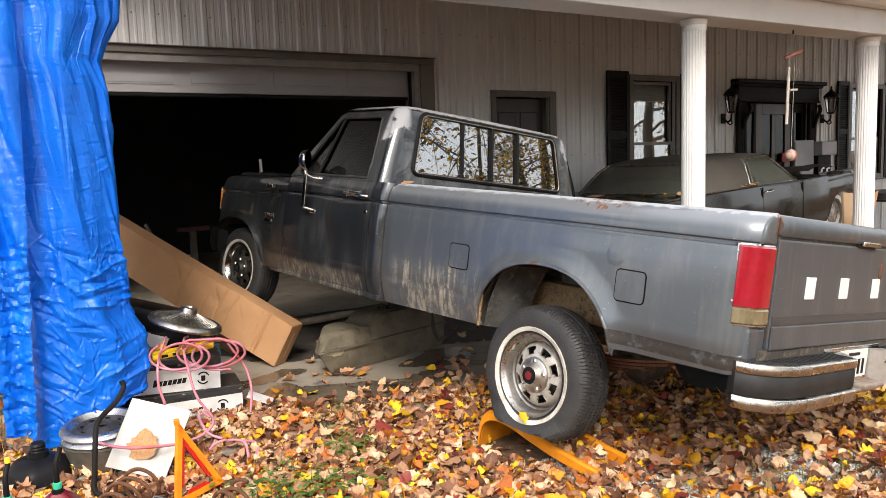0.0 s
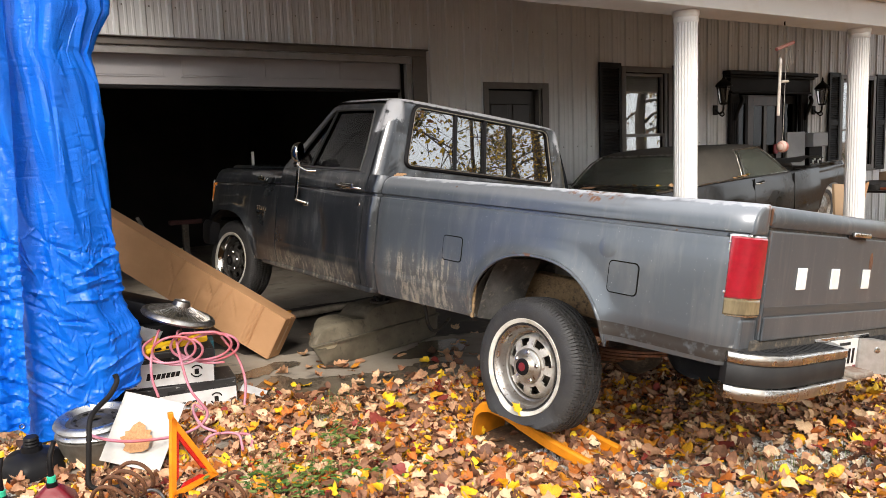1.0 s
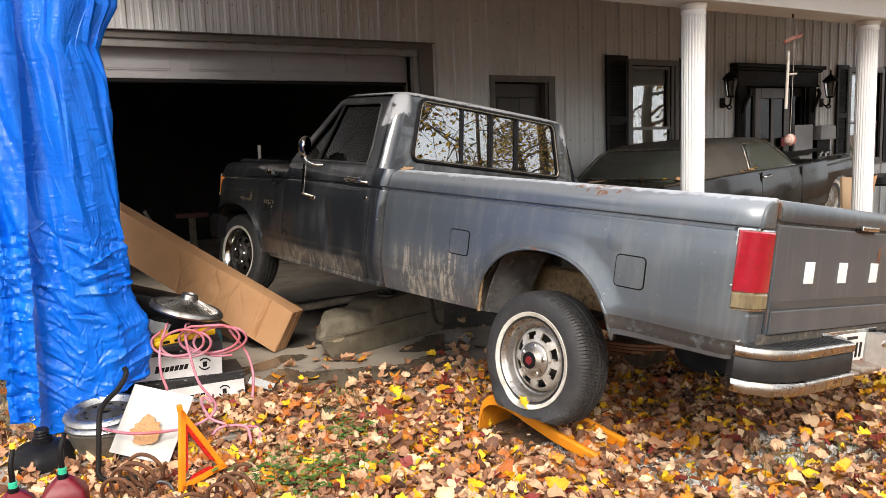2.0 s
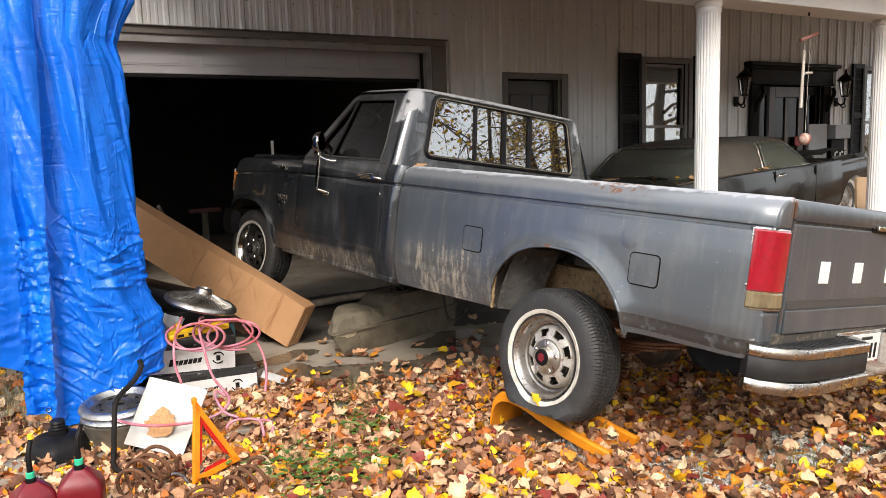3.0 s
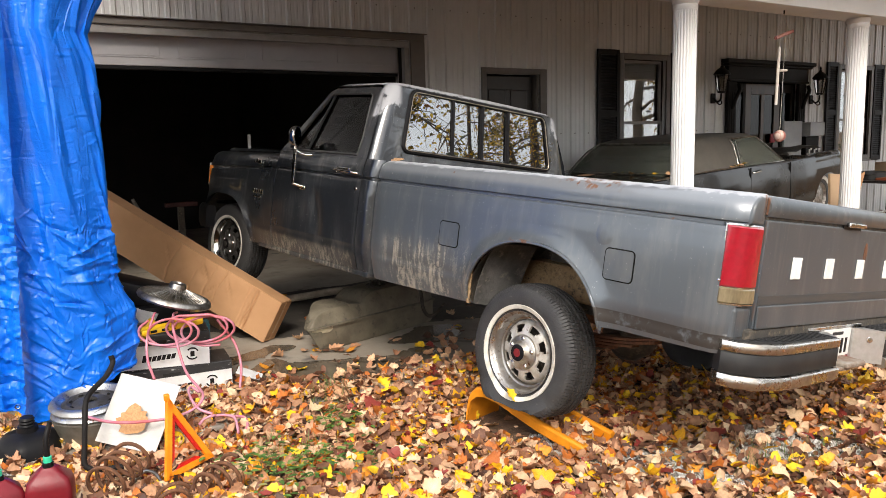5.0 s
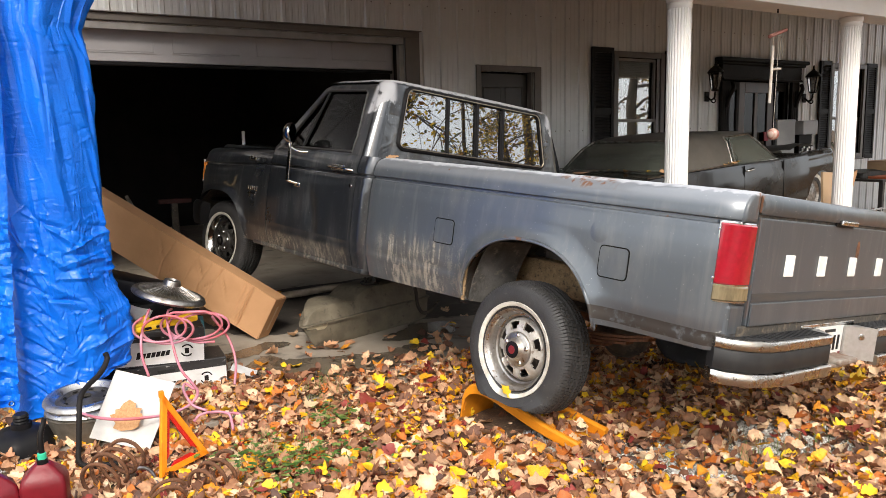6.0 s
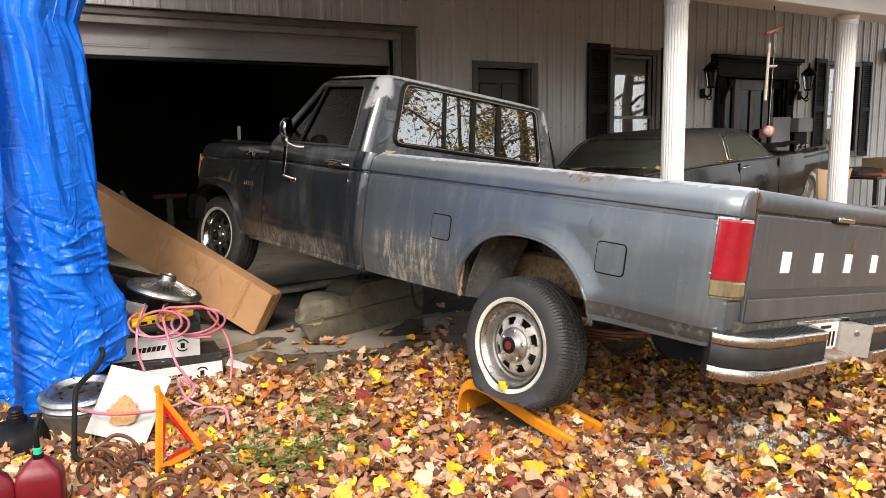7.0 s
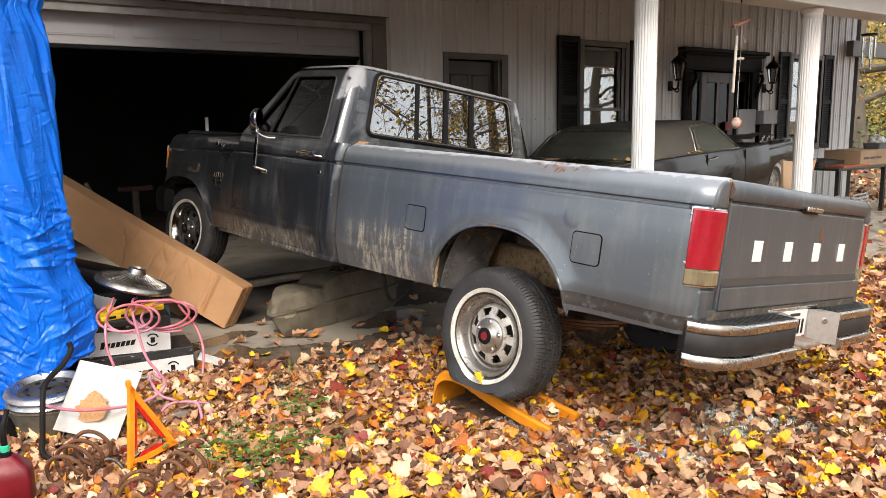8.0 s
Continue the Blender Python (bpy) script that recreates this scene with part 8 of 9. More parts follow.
tagged(part("cardboard_sheet", bm, M_CARD), "plain tan cardboard sheet leaning on the car", "cardboard").matrix_world = pose(7.35, 4.28, 0.62, 14, 0, 12)
tagged(part("cardboard_sheet", box(0, 0, 0, 0.45, 0.35, 0.60, 0.01), M_CARD), "closed tan carton under the leaning sheet", "cardboard box").matrix_world = pose(7.3, 4.42, 0.03, 0, 0, 5)
# grey leaning machine by the entrance
mc = thing("printer_cabinet", "grey office machine with a raised lid and green panel", "office machine", pose(9.75, 6.25, 0.03, 0, 0, -8))
M_GREYP = bpy.data.materials["grey_plastic"]
part("cabinet", box(0, 0, 0, 0.75, 0.55, 0.95, 0.02), M_GREYP, mc)
part("lid", box(0.02, 0.30, 0.952, 0.38, 0.34, 1.62, 0.012), mat("light_grey_plastic", (0.34, 0.35, 0.36), 0.5, color2=(0.28, 0.29, 0.30), scale=5), mc)
part("top_unit", box(0.42, 0.20, 1.40, 0.72, 0.40, 1.60, 0.012), bpy.data.materials["light_grey_plastic"], mc)
part("inner_rack", box(0.44, 0.28, 0.952, 0.70, 0.36, 1.399, 0.006), M_BLACKPLASTIC, mc)
for k in range(6):
    part("white_tab", box(0.46 + 0.035 * k, 0.268, 1.10 + 0.05 * (k % 3), 0.485 + 0.035 * k, 0.279, 1.16 + 0.05 * (k % 3)), M_LABEL, mc)
part("green_panel", box(0.0, 0.285, 1.0, 0.20, 0.299, 1.14, 0.003), mat("dull_green_panel", (0.05, 0.12, 0.08), 0.5), mc)
bm = bmesh.new()
rings = [[(x, y + 0.02 * math.sin(x * 7), z + 0.05 * noise.noise((x * 4, y * 4, 1))) for x, y in rounded_rect(-0.5, -0.2, 0.5, 0.2, 0.1)] for z in (0.0, 0.06, 0.10)]
loft(bm, rings)
tagged(part("black_tarp_roll", bm, M_RUBBER, smooth=60), "folded black sheet on the table", "folded sheet").matrix_world = pose(11.6, 6.15, 0.772)
tagged(part("beam_side", box(13.9, 7.02, 2.60, 18.0, 7.14, 2.87, 0.006), M_TRIM), "grey-brown side beam past the corner", "beam", kind="structure")

lc_ = part("leaning_carton", box(0, 0, 0, 0.46, 0.03, 1.02, 0.004), bpy.data.materials["pale_tan_carton"])
tagged(lc_, "flattened tan carton leaning behind the porch post", "cardboard").matrix_world = pose(7.70, 4.52, 0.035, -7, 5, -4)

# ---- dim things inside the garage ----
jk = thing("floor_jack", "red steel floor jack in the dark garage", "floor jack", pose(1.75, 8.7, 0.02, 0, 0, 40))
part("jack_frame", box(0, -0.15, 0.06, 0.7, 0.15, 0.16, 0.02), M_REDREF, jk)
part("jack_arm", box(0.1, -0.05, 0.16, 0.6, 0.05, 0.24, 0.02, Matrix.Rotation(radians(-8), 4, "Y")), M_REDREF, jk)
part("jack_handle", cyl((0.0, 0, 0.18), (-0.5, 0, 0.95), 0.018), M_TARNISH, jk)
# red darkened to look unlit; the post is near-black so that it disappears
M_DIMRED = mat("dimmed_red_paint", (0.055, 0.004, 0.003), 0.6, color2=(0.025, 0.003, 0.003), scale=9)
en = thing("engine_stand", "red engine stand, its colour dimmed for the dark garage", "engine stand", pose(2.27, 10.3, 0.02))
part("post", box(-0.04, -0.04, 0.081, 0.04, 0.04, 0.70, 0.008), M_UNDER, en)
part("arm", box(-0.20, -0.05, 0.701, 0.22, 0.05, 0.76, 0.008), M_DIMRED, en)
part("foot", box(-0.45, -0.05, 0, 0.45, 0.05, 0.08, 0.008), M_DIMRED, en)
M_LADDER = mat("dusty_yellow_fibreglass", (0.30, 0.20, 0.06), 0.6, color2=(0.20, 0.14, 0.05), scale=9)
ld = thing("step_ladder", "yellow fibreglass step ladder standing in the garage", "ladder", pose(0.35, 7.75, 0.02, 0, 0, 20))
for x in (0.0, 0.45):
    part("rail", box(x, 0, 0, x + 0.04, 0.06, 1.75, 0.004, Matrix.Rotation(radians(-8), 4, "X")), M_LADDER, ld)
for k in range(5):
    part("rung", box(0.04, 0.0 + 0.042 * k, 0.28 + 0.3 * k, 0.45, 0.06 + 0.042 * k, 0.31 + 0.3 * k, 0.004), M_TARNISH, ld)
part_w = cyl((2.656, 8.4, 0.02), (2.656, 8.4, 1.625), 0.018, 10)
tagged(part("white_pole", part_w, M_WHITE), "white plastic pole standing in the dark garage", "pole")


# ---- woods: trees round the yard, undergrowth, backdrop ----
M_BARK = mat("grey_brown_bark", (0.13, 0.105, 0.08), 0.9, color2=(0.075, 0.06, 0.047), scale=5, bump=0.8, bump_scale=18, stretch=(1, 1, 0.25))


def island_mat(name, stops, rough=0.7, trans=0.0):
    """One colour for each leaf or pebble of a joined mesh."""
    m = bpy.data.materials.new(name)
    m.use_nodes = True
    nt = m.node_tree
    b = nt.nodes["Principled BSDF"]
    b.inputs["Roughness"].default_value = rough
    b.inputs["Specular IOR Level"].default_value = 0.3
    g = nt.nodes.new("ShaderNodeNewGeometry")
    r = nt.nodes.new("ShaderNodeValToRGB")
    r.color_ramp.interpolation = "CONSTANT"
    els = r.color_ramp.elements
    while len(els) < len(stops):
        els.new(0.5)
    for e, (p, c) in zip(els, stops):
        e.position = p
        e.color = (*c, 1)
    nt.links.new(g.outputs["Random Per Island"], r.inputs[0])
    tcx = nt.nodes.new("ShaderNodeTexCoord")
    nz = nt.nodes.new("ShaderNodeTexNoise")
    nz.inputs["Scale"].default_value = 45
    nz.inputs["Detail"].default_value = 4
    nt.links.new(tcx.outputs["Object"], nz.inputs["Vector"])
    mr = nt.nodes.new("ShaderNodeMapRange")
    mr.inputs[1].default_value, mr.inputs[2].default_value, mr.inputs[3].default_value, mr.inputs[4].default_value = 0.3, 0.7, 0.72, 1.22
    nt.links.new(nz.outputs["Fac"], mr.inputs[0])
    hs = nt.nodes.new("ShaderNodeHueSaturation")
    nt.links.new(mr.outputs[0], hs.inputs["Value"])
    nt.links.new(r.outputs[0], hs.inputs["Color"])
    nt.links.new(hs.outputs[0], b.inputs["Base Color"])
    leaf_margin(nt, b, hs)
    return m


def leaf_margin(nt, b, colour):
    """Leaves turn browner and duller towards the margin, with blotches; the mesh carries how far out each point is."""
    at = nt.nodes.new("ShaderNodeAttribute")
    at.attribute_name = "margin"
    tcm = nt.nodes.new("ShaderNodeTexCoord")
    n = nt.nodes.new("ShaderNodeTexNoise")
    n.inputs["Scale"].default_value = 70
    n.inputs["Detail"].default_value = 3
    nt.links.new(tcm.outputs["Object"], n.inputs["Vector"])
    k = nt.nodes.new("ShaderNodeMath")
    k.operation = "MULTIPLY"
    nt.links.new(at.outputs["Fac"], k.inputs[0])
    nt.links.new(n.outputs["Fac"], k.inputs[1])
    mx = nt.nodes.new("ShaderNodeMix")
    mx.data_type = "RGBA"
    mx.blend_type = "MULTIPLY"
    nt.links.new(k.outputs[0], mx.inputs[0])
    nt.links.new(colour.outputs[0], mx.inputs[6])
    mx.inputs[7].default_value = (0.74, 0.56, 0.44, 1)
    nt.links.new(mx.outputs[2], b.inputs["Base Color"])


LEAF_STOPS = [(0.0, (0.085, 0.045, 0.032)), (0.05, (0.17, 0.082, 0.050)), (0.15, (0.31, 0.155, 0.088)), (0.28, (0.45, 0.24, 0.135)), (0.41, (0.58, 0.345, 0.205)), (0.54, (0.68, 0.46, 0.285)), (0.67, (0.78, 0.60, 0.40)),
              (0.765, (0.48, 0.150, 0.030)), (0.83, (0.25, 0.038, 0.030)), (0.86, (0.66, 0.28, 0.03)), (0.905, (0.84, 0.46, 0.015)), (0.955, (0.90, 0.62, 0.03))]
M_LEAF = island_mat("fallen_leaves", LEAF_STOPS, 0.6)
M_CROWN_Y = island_mat("autumn_crown_leaves", [(0.0, (0.10, 0.09, 0.02)), (0.2, (0.22, 0.16, 0.02)), (0.45, (0.45, 0.30, 0.03)), (0.7, (0.62, 0.40, 0.03)), (0.9, (0.30, 0.13, 0.03))], 0.6)
M_CROWN_G = island_mat("green_turning_leaves", [(0.0, (0.04, 0.06, 0.02)), (0.3, (0.07, 0.10, 0.03)), (0.6, (0.12, 0.13, 0.03)), (0.85, (0.30, 0.24, 0.04))], 0.6)


def joined(name, verts, faces, material, margin=None):
    me = bpy.data.meshes.new(name)
    me.from_pydata(verts, [], faces)
    me.materials.append(material)
    me.update()
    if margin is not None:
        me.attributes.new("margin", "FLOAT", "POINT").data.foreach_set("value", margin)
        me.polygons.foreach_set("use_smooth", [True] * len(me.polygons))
    return new(name, me)


def lobed(kind, rnd):
    """A leaf outline of unit length, stem at the origin: maple, oak or oval."""
    if kind == 0:
        pol = [(0, 0), (0.20, -0.02), (0.40, 0.08), (0.41, 0.24), (0.56, 0.38), (0.50, 0.50), (0.40, 0.54), (0.42, 0.68), (0.27, 0.70), (0.19, 0.86), (0.0, 1.0)]
    elif kind == 1:
        pol = [(0, 0), (0.12, 0.10), (0.27, 0.20), (0.24, 0.36), (0.37, 0.48), (0.29, 0.62), (0.30, 0.76), (0.15, 0.88), (0.0, 1.0)]
    else:
        pol = [(0, 0), (0.20, 0.16), (0.31, 0.40), (0.25, 0.68), (0.11, 0.89), (0.0, 1.0)]
    right = [(x * rnd.uniform(0.88, 1.12), y) for x, y in pol]
    left = [(-x * rnd.uniform(0.88, 1.12), y) for x, y in reversed(pol[1:-1])]
    return right + left


def leaf_mesh(rnd, size, kind):
    """Points and fan faces of one curled leaf."""
    out_ = lobed(kind, rnd)
    c1, c2, tw = rnd.uniform(-0.9, 1.8), rnd.uniform(-0.5, 1.1), rnd.uniform(-0.8, 0.8)
    vee = rnd.uniform(-0.1, 0.45)
    pts = []
    for x, y in [(0, 0.42)] + out_:
        z = c1 * x * x + c2 * (y - 0.4) ** 2 + tw * x * (y - 0.4) + vee * abs(x) + rnd.uniform(-0.06, 0.06)
        pts.append(((x) * size, (y - 0.42) * size, z * size))
    n_ = len(out_)
    return pts, [(0, 1 + i, 1 + (i + 1) % n_) for i in range(n_)]


def scatter_leaves(name, count, place, seed, size=(0.055, 0.125), flat=0.45, material=None, lift=0.05):
    rnd = random.Random(seed)
    V, F, edge_ = [], [], []
    made = 0
    while made < count:
        p = place(rnd)
        if p is None:
            continue
        x, y, z = p
        kind = rnd.choice((0, 0, 1, 1, 2, 2, 1))
        pts, fs = leaf_mesh(rnd, rnd.uniform(*size), kind)
        m = Matrix.Translation((x, y, z + rnd.uniform(0.004, lift))) @ Euler((rnd.gauss(0, flat), rnd.gauss(0, flat), rnd.uniform(0, 6.28))).to_matrix().to_4x4()
        b = len(V)
        V += [tuple(m @ Vector(q)) for q in pts]
        F += [tuple(i + b for i in f) for f in fs]
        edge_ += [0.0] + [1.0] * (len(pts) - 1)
        made += 1
    return joined(name, V, F, material or M_LEAF, edge_)


def slab_edge(x):
    return 3.92 + 0.12 * noise.noise((x * 1.7, 0.3, 0.0))


def bare(x, y):
    """Where the gravel shows through."""
    return noise.noise((x * 1.1 + 7, y * 1.1, 3)) + 0.95 * math.exp(-((x - 3.22) ** 2 + (y - 2.06) ** 2) / 0.16) + 0.85 * math.exp(-((x - 2.62) ** 2 + (y - 2.10) ** 2) / 0.09) + 0.5 * math.exp(-((x + 0.15) ** 2 + (y - 4.1) ** 2) / 0.10)


def leaf_edge(x):
    """Where the deep litter ends on the concrete."""
    return interp(x, [(0.9, 4.55), (1.36, 4.36), (1.63, 4.12), (1.9, 4.04), (2.8, 4.02), (4.4, 4.05)]) + 0.10 * noise.noise((x * 2.3, 1, 1)) + 0.05 * noise.noise((x * 7, 3, 1))


def near_place(r):
    x, y = r.uniform(-1.5, 7.6), r.uniform(0.3, 4.75)
    if r.random() > min(1.0, (x + 1.5) / 0.9, (7.6 - x) / 1.6, (y - 0.3) / 0.9) ** 0.7:
        return None
    if y > leaf_edge(x) and x < 4.4:
        # thin out over the concrete
        if r.random() > 0.30 * math.exp(-(y - leaf_edge(x)) / 0.16):
            return None
        return x, y, 0.022
    if bare(x, y) > 0.60 and r.random() < 0.62:
        return None
    # little lies over the pile, and none on the ramp
    if x < 1.02 and y > 3.2 and r.random() < 0.15:
        return None
    u, v = (x - 2.270) * 0.238 - (y - 3.130) * 0.971, (x - 2.270) * 0.971 + (y - 3.130) * 0.238
    if -0.20 < u < 0.61 and -0.18 < v < 0.17 and r.random() < (0.97 if u < 0.26 or abs(abs(v) - 0.118) < 0.03 else 0.25):
        return None
    if 0.26 <= u < 0.61 and abs(v) < 0.10:
        return x, y, ramp_z(u) - 0.035
    return x, y, max(ground_height(x, y), 0.022 if y > slab_edge(x) and x < 4.35 else -1) - (0.02 if x < 1.02 and y > 3.2 else 0)


def far_place(r):
    x, y = r.uniform(4.5, 26), r.uniform(-2, 14)
    if 4.4 < x < 14.5 and y > 3.5:
        if y > 7.1 or r.random() > 0.18:
            return None
        return x, y, 0.032
    if r.random() > math.exp(-max(0, x - 6) / 12):
        return None
    return x, y, ground_height(x, y)


def slab_place(r):
    x, y = r.uniform(0.9, 4.2), r.uniform(4.1, 7.0)
    if r.random() > math.exp(-(y - 4.1) / 0.75):
        return None
    return x, y, 0.022


tagged(scatter_leaves("leaf_litter", 56000, near_place, 11, (0.024, 0.084), 0.62), "deep litter of tan, brown and yellow fallen leaves", "leaves", kind="stuff")


def fringe_place(r):
    x, y = r.gauss(2.6, 5.0), r.gauss(0.2, 3.4)
    if (-0.9 < x < 6.6 and y > 0.9) or y > 4.0 or abs(x) > 16:
        return None
    return x, y, ground_height(x, y)


tagged(scatter_leaves("leaf_litter_fringe", 20000, fringe_place, 15, (0.05, 0.13)), "thinning fallen leaves on the open ground", "leaves", kind="stuff")
tagged(scatter_leaves("leaf_litter_yard", 6500, far_place, 12, (0.07, 0.14)), "fallen autumn leaves across the yard", "leaves", kind="stuff")
tagged(scatter_leaves("leaves_on_slab", 120, slab_place, 13, (0.05, 0.11), 0.25, None, 0.02), "scattered leaves on the concrete", "leaves", kind="stuff")


def side_place(r):
    x, y = r.uniform(-2.2, 0.2), r.uniform(4.2, 7.0)
    return x, y, ground_height(x, y) if y < 4.1 else 0.022


tagged(scatter_leaves("leaves_by_tarp", 900, side_place, 14), "brown leaves heaped behind the tarp", "leaves", kind="stuff")
# the nearest leaves lie loose on top, each by itself
leaf_obj_mat = bpy.data.materials.new("loose_leaf")
leaf_obj_mat.use_nodes = True
_nt = leaf_obj_mat.node_tree
_b = _nt.nodes["Principled BSDF"]
_b.inputs["Roughness"].default_value = 0.6
_oi = _nt.nodes.new("ShaderNodeObjectInfo")
_r = _nt.nodes.new("ShaderNodeValToRGB")
_r.color_ramp.interpolation = "CONSTANT"
_els = _r.color_ramp.elements
_stops = [(0.0, (0.20, 0.095, 0.052)), (0.12, (0.40, 0.22, 0.125)), (0.30, (0.56, 0.35, 0.205)), (0.46, (0.70, 0.50, 0.31)), (0.64, (0.44, 0.13, 0.03)), (0.72, (0.24, 0.04, 0.028)), (0.77, (0.78, 0.40, 0.02)), (0.88, (0.90, 0.60, 0.03))]
while len(_els) < len(_stops):
    _els.new(0.5)
for _e, (_p, _c) in zip(_els, _stops):
    _e.position, _e.color = _p, (*_c, 1)
_nz = _nt.nodes.new("ShaderNodeTexNoise")
_nz.inputs["Scale"].default_value = 38
_tc = _nt.nodes.new("ShaderNodeTexCoord")
_nt.links.new(_tc.outputs["Object"], _nz.inputs["Vector"])
_mr = _nt.nodes.new("ShaderNodeMapRange")
_mr.inputs[1].default_value, _mr.inputs[2].default_value, _mr.inputs[3].default_value, _mr.inputs[4].default_value = 0.3, 0.7, 0.75, 1.2
_hs = _nt.nodes.new("ShaderNodeHueSaturation")
_nt.links.new(_nz.outputs["Fac"], _mr.inputs[0])
_nt.links.new(_mr.outputs[0], _hs.inputs["Value"])
_nt.links.new(_oi.outputs["Random"], _r.inputs[0])
_nt.links.new(_r.outputs[0], _hs.inputs["Color"])
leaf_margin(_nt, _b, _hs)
ground = bpy.data.objects["ground"]
rnd = random.Random(31)
leaf_meshes = []
for k in range(14):
    pts, fs = leaf_mesh(rnd, 1.0, (0, 1, 2, 0)[k % 4])
    me = bpy.data.meshes.new("leaf")
    me.from_pydata(pts, [], fs)
    me.polygons.foreach_set("use_smooth", [True] * len(fs))
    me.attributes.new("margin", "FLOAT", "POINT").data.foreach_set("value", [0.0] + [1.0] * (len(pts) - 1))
    me.materials.append(leaf_obj_mat)
    leaf_meshes.append(me)
n_done = 0
while n_done < 290:
    x, y = rnd.uniform(0.6, 4.4), rnd.uniform(1.2, 4.0)
    if y < 3.3 - 0.75 * x or bare(x, y) > 0.75 or (x < 1.05 and y > 3.15) or (1.9 < x < 2.8 and 2.45 < y < 3.4):
        continue
    lf_ = new("leaf", leaf_meshes[n_done % 14])
    lf_.parent = ground
    s_ = rnd.uniform(0.055, 0.105)
    lf_.matrix_basis = Matrix.Translation((x, y, ground_height(x, y) + rnd.uniform(0.045, 0.075))) @ Euler((rnd.gauss(0, 0.3), rnd.gauss(0, 0.3), rnd.uniform(0, 6.28))).to_matrix().to_4x4() @ Matrix.Diagonal((s_, s_, s_, 1))
    n_done += 1
# one curled leaf on the white board
bl_ = new("leaf_on_board", leaf_meshes[0].copy())
bl_.data.materials[0] = mat("dry_tan_leaf", (0.46, 0.26, 0.11), 0.7, color2=(0.36, 0.16, 0.06), scale=12)
tagged(bl_, "curled tan leaf lying on the white board", "leaf")
_bc = (b0 + b1 + b2 + b3) / 4
_bn = (b1 - b0).cross(b3 - b0).normalized()
if _bn.z < 0:
    _bn = -_bn
yl_ = new("stray_leaf", leaf_meshes[0])
tagged(yl_, "yellow maple leaf caught between tyre and ramp", "leaf")
yl_.data = yl_.data.copy()
yl_.data.materials[0] = mat("fresh_yellow_leaf", (0.80, 0.52, 0.02), 0.55, color2=(0.70, 0.38, 0.02), scale=30)
yl_.matrix_world = Matrix.Translation((2.100, 2.800, 0.262)) @ Euler((0.7, 0.1, 0.4)).to_matrix().to_4x4() @ Matrix.Diagonal((0.085, 0.085, 0.085, 1))
M_OLDLEAF = mat("faded_tan_leaf", (0.44, 0.27, 0.14), 0.7, color2=(0.30, 0.15, 0.06), scale=30)
rnd = random.Random(5)
car_m = car.matrix_world
for m_, p, size, fresh in [(TRUCK_M, q, 0.085, 0) for q in ((1.30, 0.80, 1.306), (2.62, 0.55, 1.352), (-0.2, 0.845, 1.304), (1.28, -0.55, 1.30))] + \
        [(car_m, (0.93 + rnd.uniform(-0.06, 0.05), -0.75 + 0.17 * k + rnd.uniform(-0.06, 0.06), 1.004), 0.055, k % 3) for k in range(7)] + [(car_m, (2.02 + 0.10 * k, -0.93, 1.005 + 0.004 * k), 0.06, k % 2) for k in range(4)]:
    st_ = new("stray_leaf", leaf_meshes[rnd.randrange(14)].copy())
    st_.data.materials[0] = yl_.data.materials[0] if fresh else M_OLDLEAF
    w_ = m_ @ Vector(p)
    st_.matrix_world = Matrix.Translation(w_) @ Euler((rnd.gauss(0, 0.3), rnd.gauss(0, 0.3), rnd.uniform(0, 6.28))).to_matrix().to_4x4() @ Matrix.Diagonal((size, size, size * 0.6, 1))
    tagged(st_, "fresh yellow leaf fallen on the car" if fresh else "faded tan leaf fallen on a vehicle", "leaf", "leaves on the vehicles")
bl_.matrix_world = Matrix.Translation(_bc + _bn * 0.018 + (b2 - b1) * 0.12) @ _bn.to_track_quat("Z", "Y").to_matrix().to_4x4() @ Matrix.Diagonal((0.15, 0.15, 0.10, 1))

# gravel where the litter is thin
M_PEBBLE = island_mat("crushed_limestone", [(0.0, (0.20, 0.18, 0.15)), (0.2, (0.36, 0.33, 0.29)), (0.45, (0.52, 0.49, 0.45)), (0.75, (0.68, 0.66, 0.62))], 0.85)


def pebbles(count, seed):
    rnd = random.Random(seed)
    V, F = [], []
    base_v = [(1, 0, 0), (-1, 0, 0), (0, 1, 0), (0, -1, 0), (0, 0, 1), (0, 0, -1)]
    base_f = [(0, 2, 4), (2, 1, 4), (1, 3, 4), (3, 0, 4), (2, 0, 5), (1, 2, 5), (3, 1, 5), (0, 3, 5)]
    made = 0
    while made < count:
        x, y = rnd.uniform(-0.8, 5.2), rnd.uniform(1.0, 4.9)
        if bare(x, y) < 0.46 or y > slab_edge(x) and x > 0.4:
            continue
        s = rnd.uniform(0.005, 0.0145)
        m = Matrix.Translation((x, y, ground_height(x, y) + s * 0.4)) @ Euler((rnd.uniform(0, 6), rnd.uniform(0, 6), 0)).to_matrix().to_4x4()
        b = len(V)
        V += [tuple(m @ Vector((q[0] * s * rnd.uniform(0.7, 1.2), q[1] * s * rnd.uniform(0.7, 1.2), q[2] * s * rnd.uniform(0.6, 0.9)))) for q in base_v]
        F += [tuple(i + b for i in f) for f in base_f]
        made += 1
    return joined("gravel", V, F, M_PEBBLE)


tagged(pebbles(17000, 5), "pale crushed gravel showing between leaves", "gravel", kind="stuff")

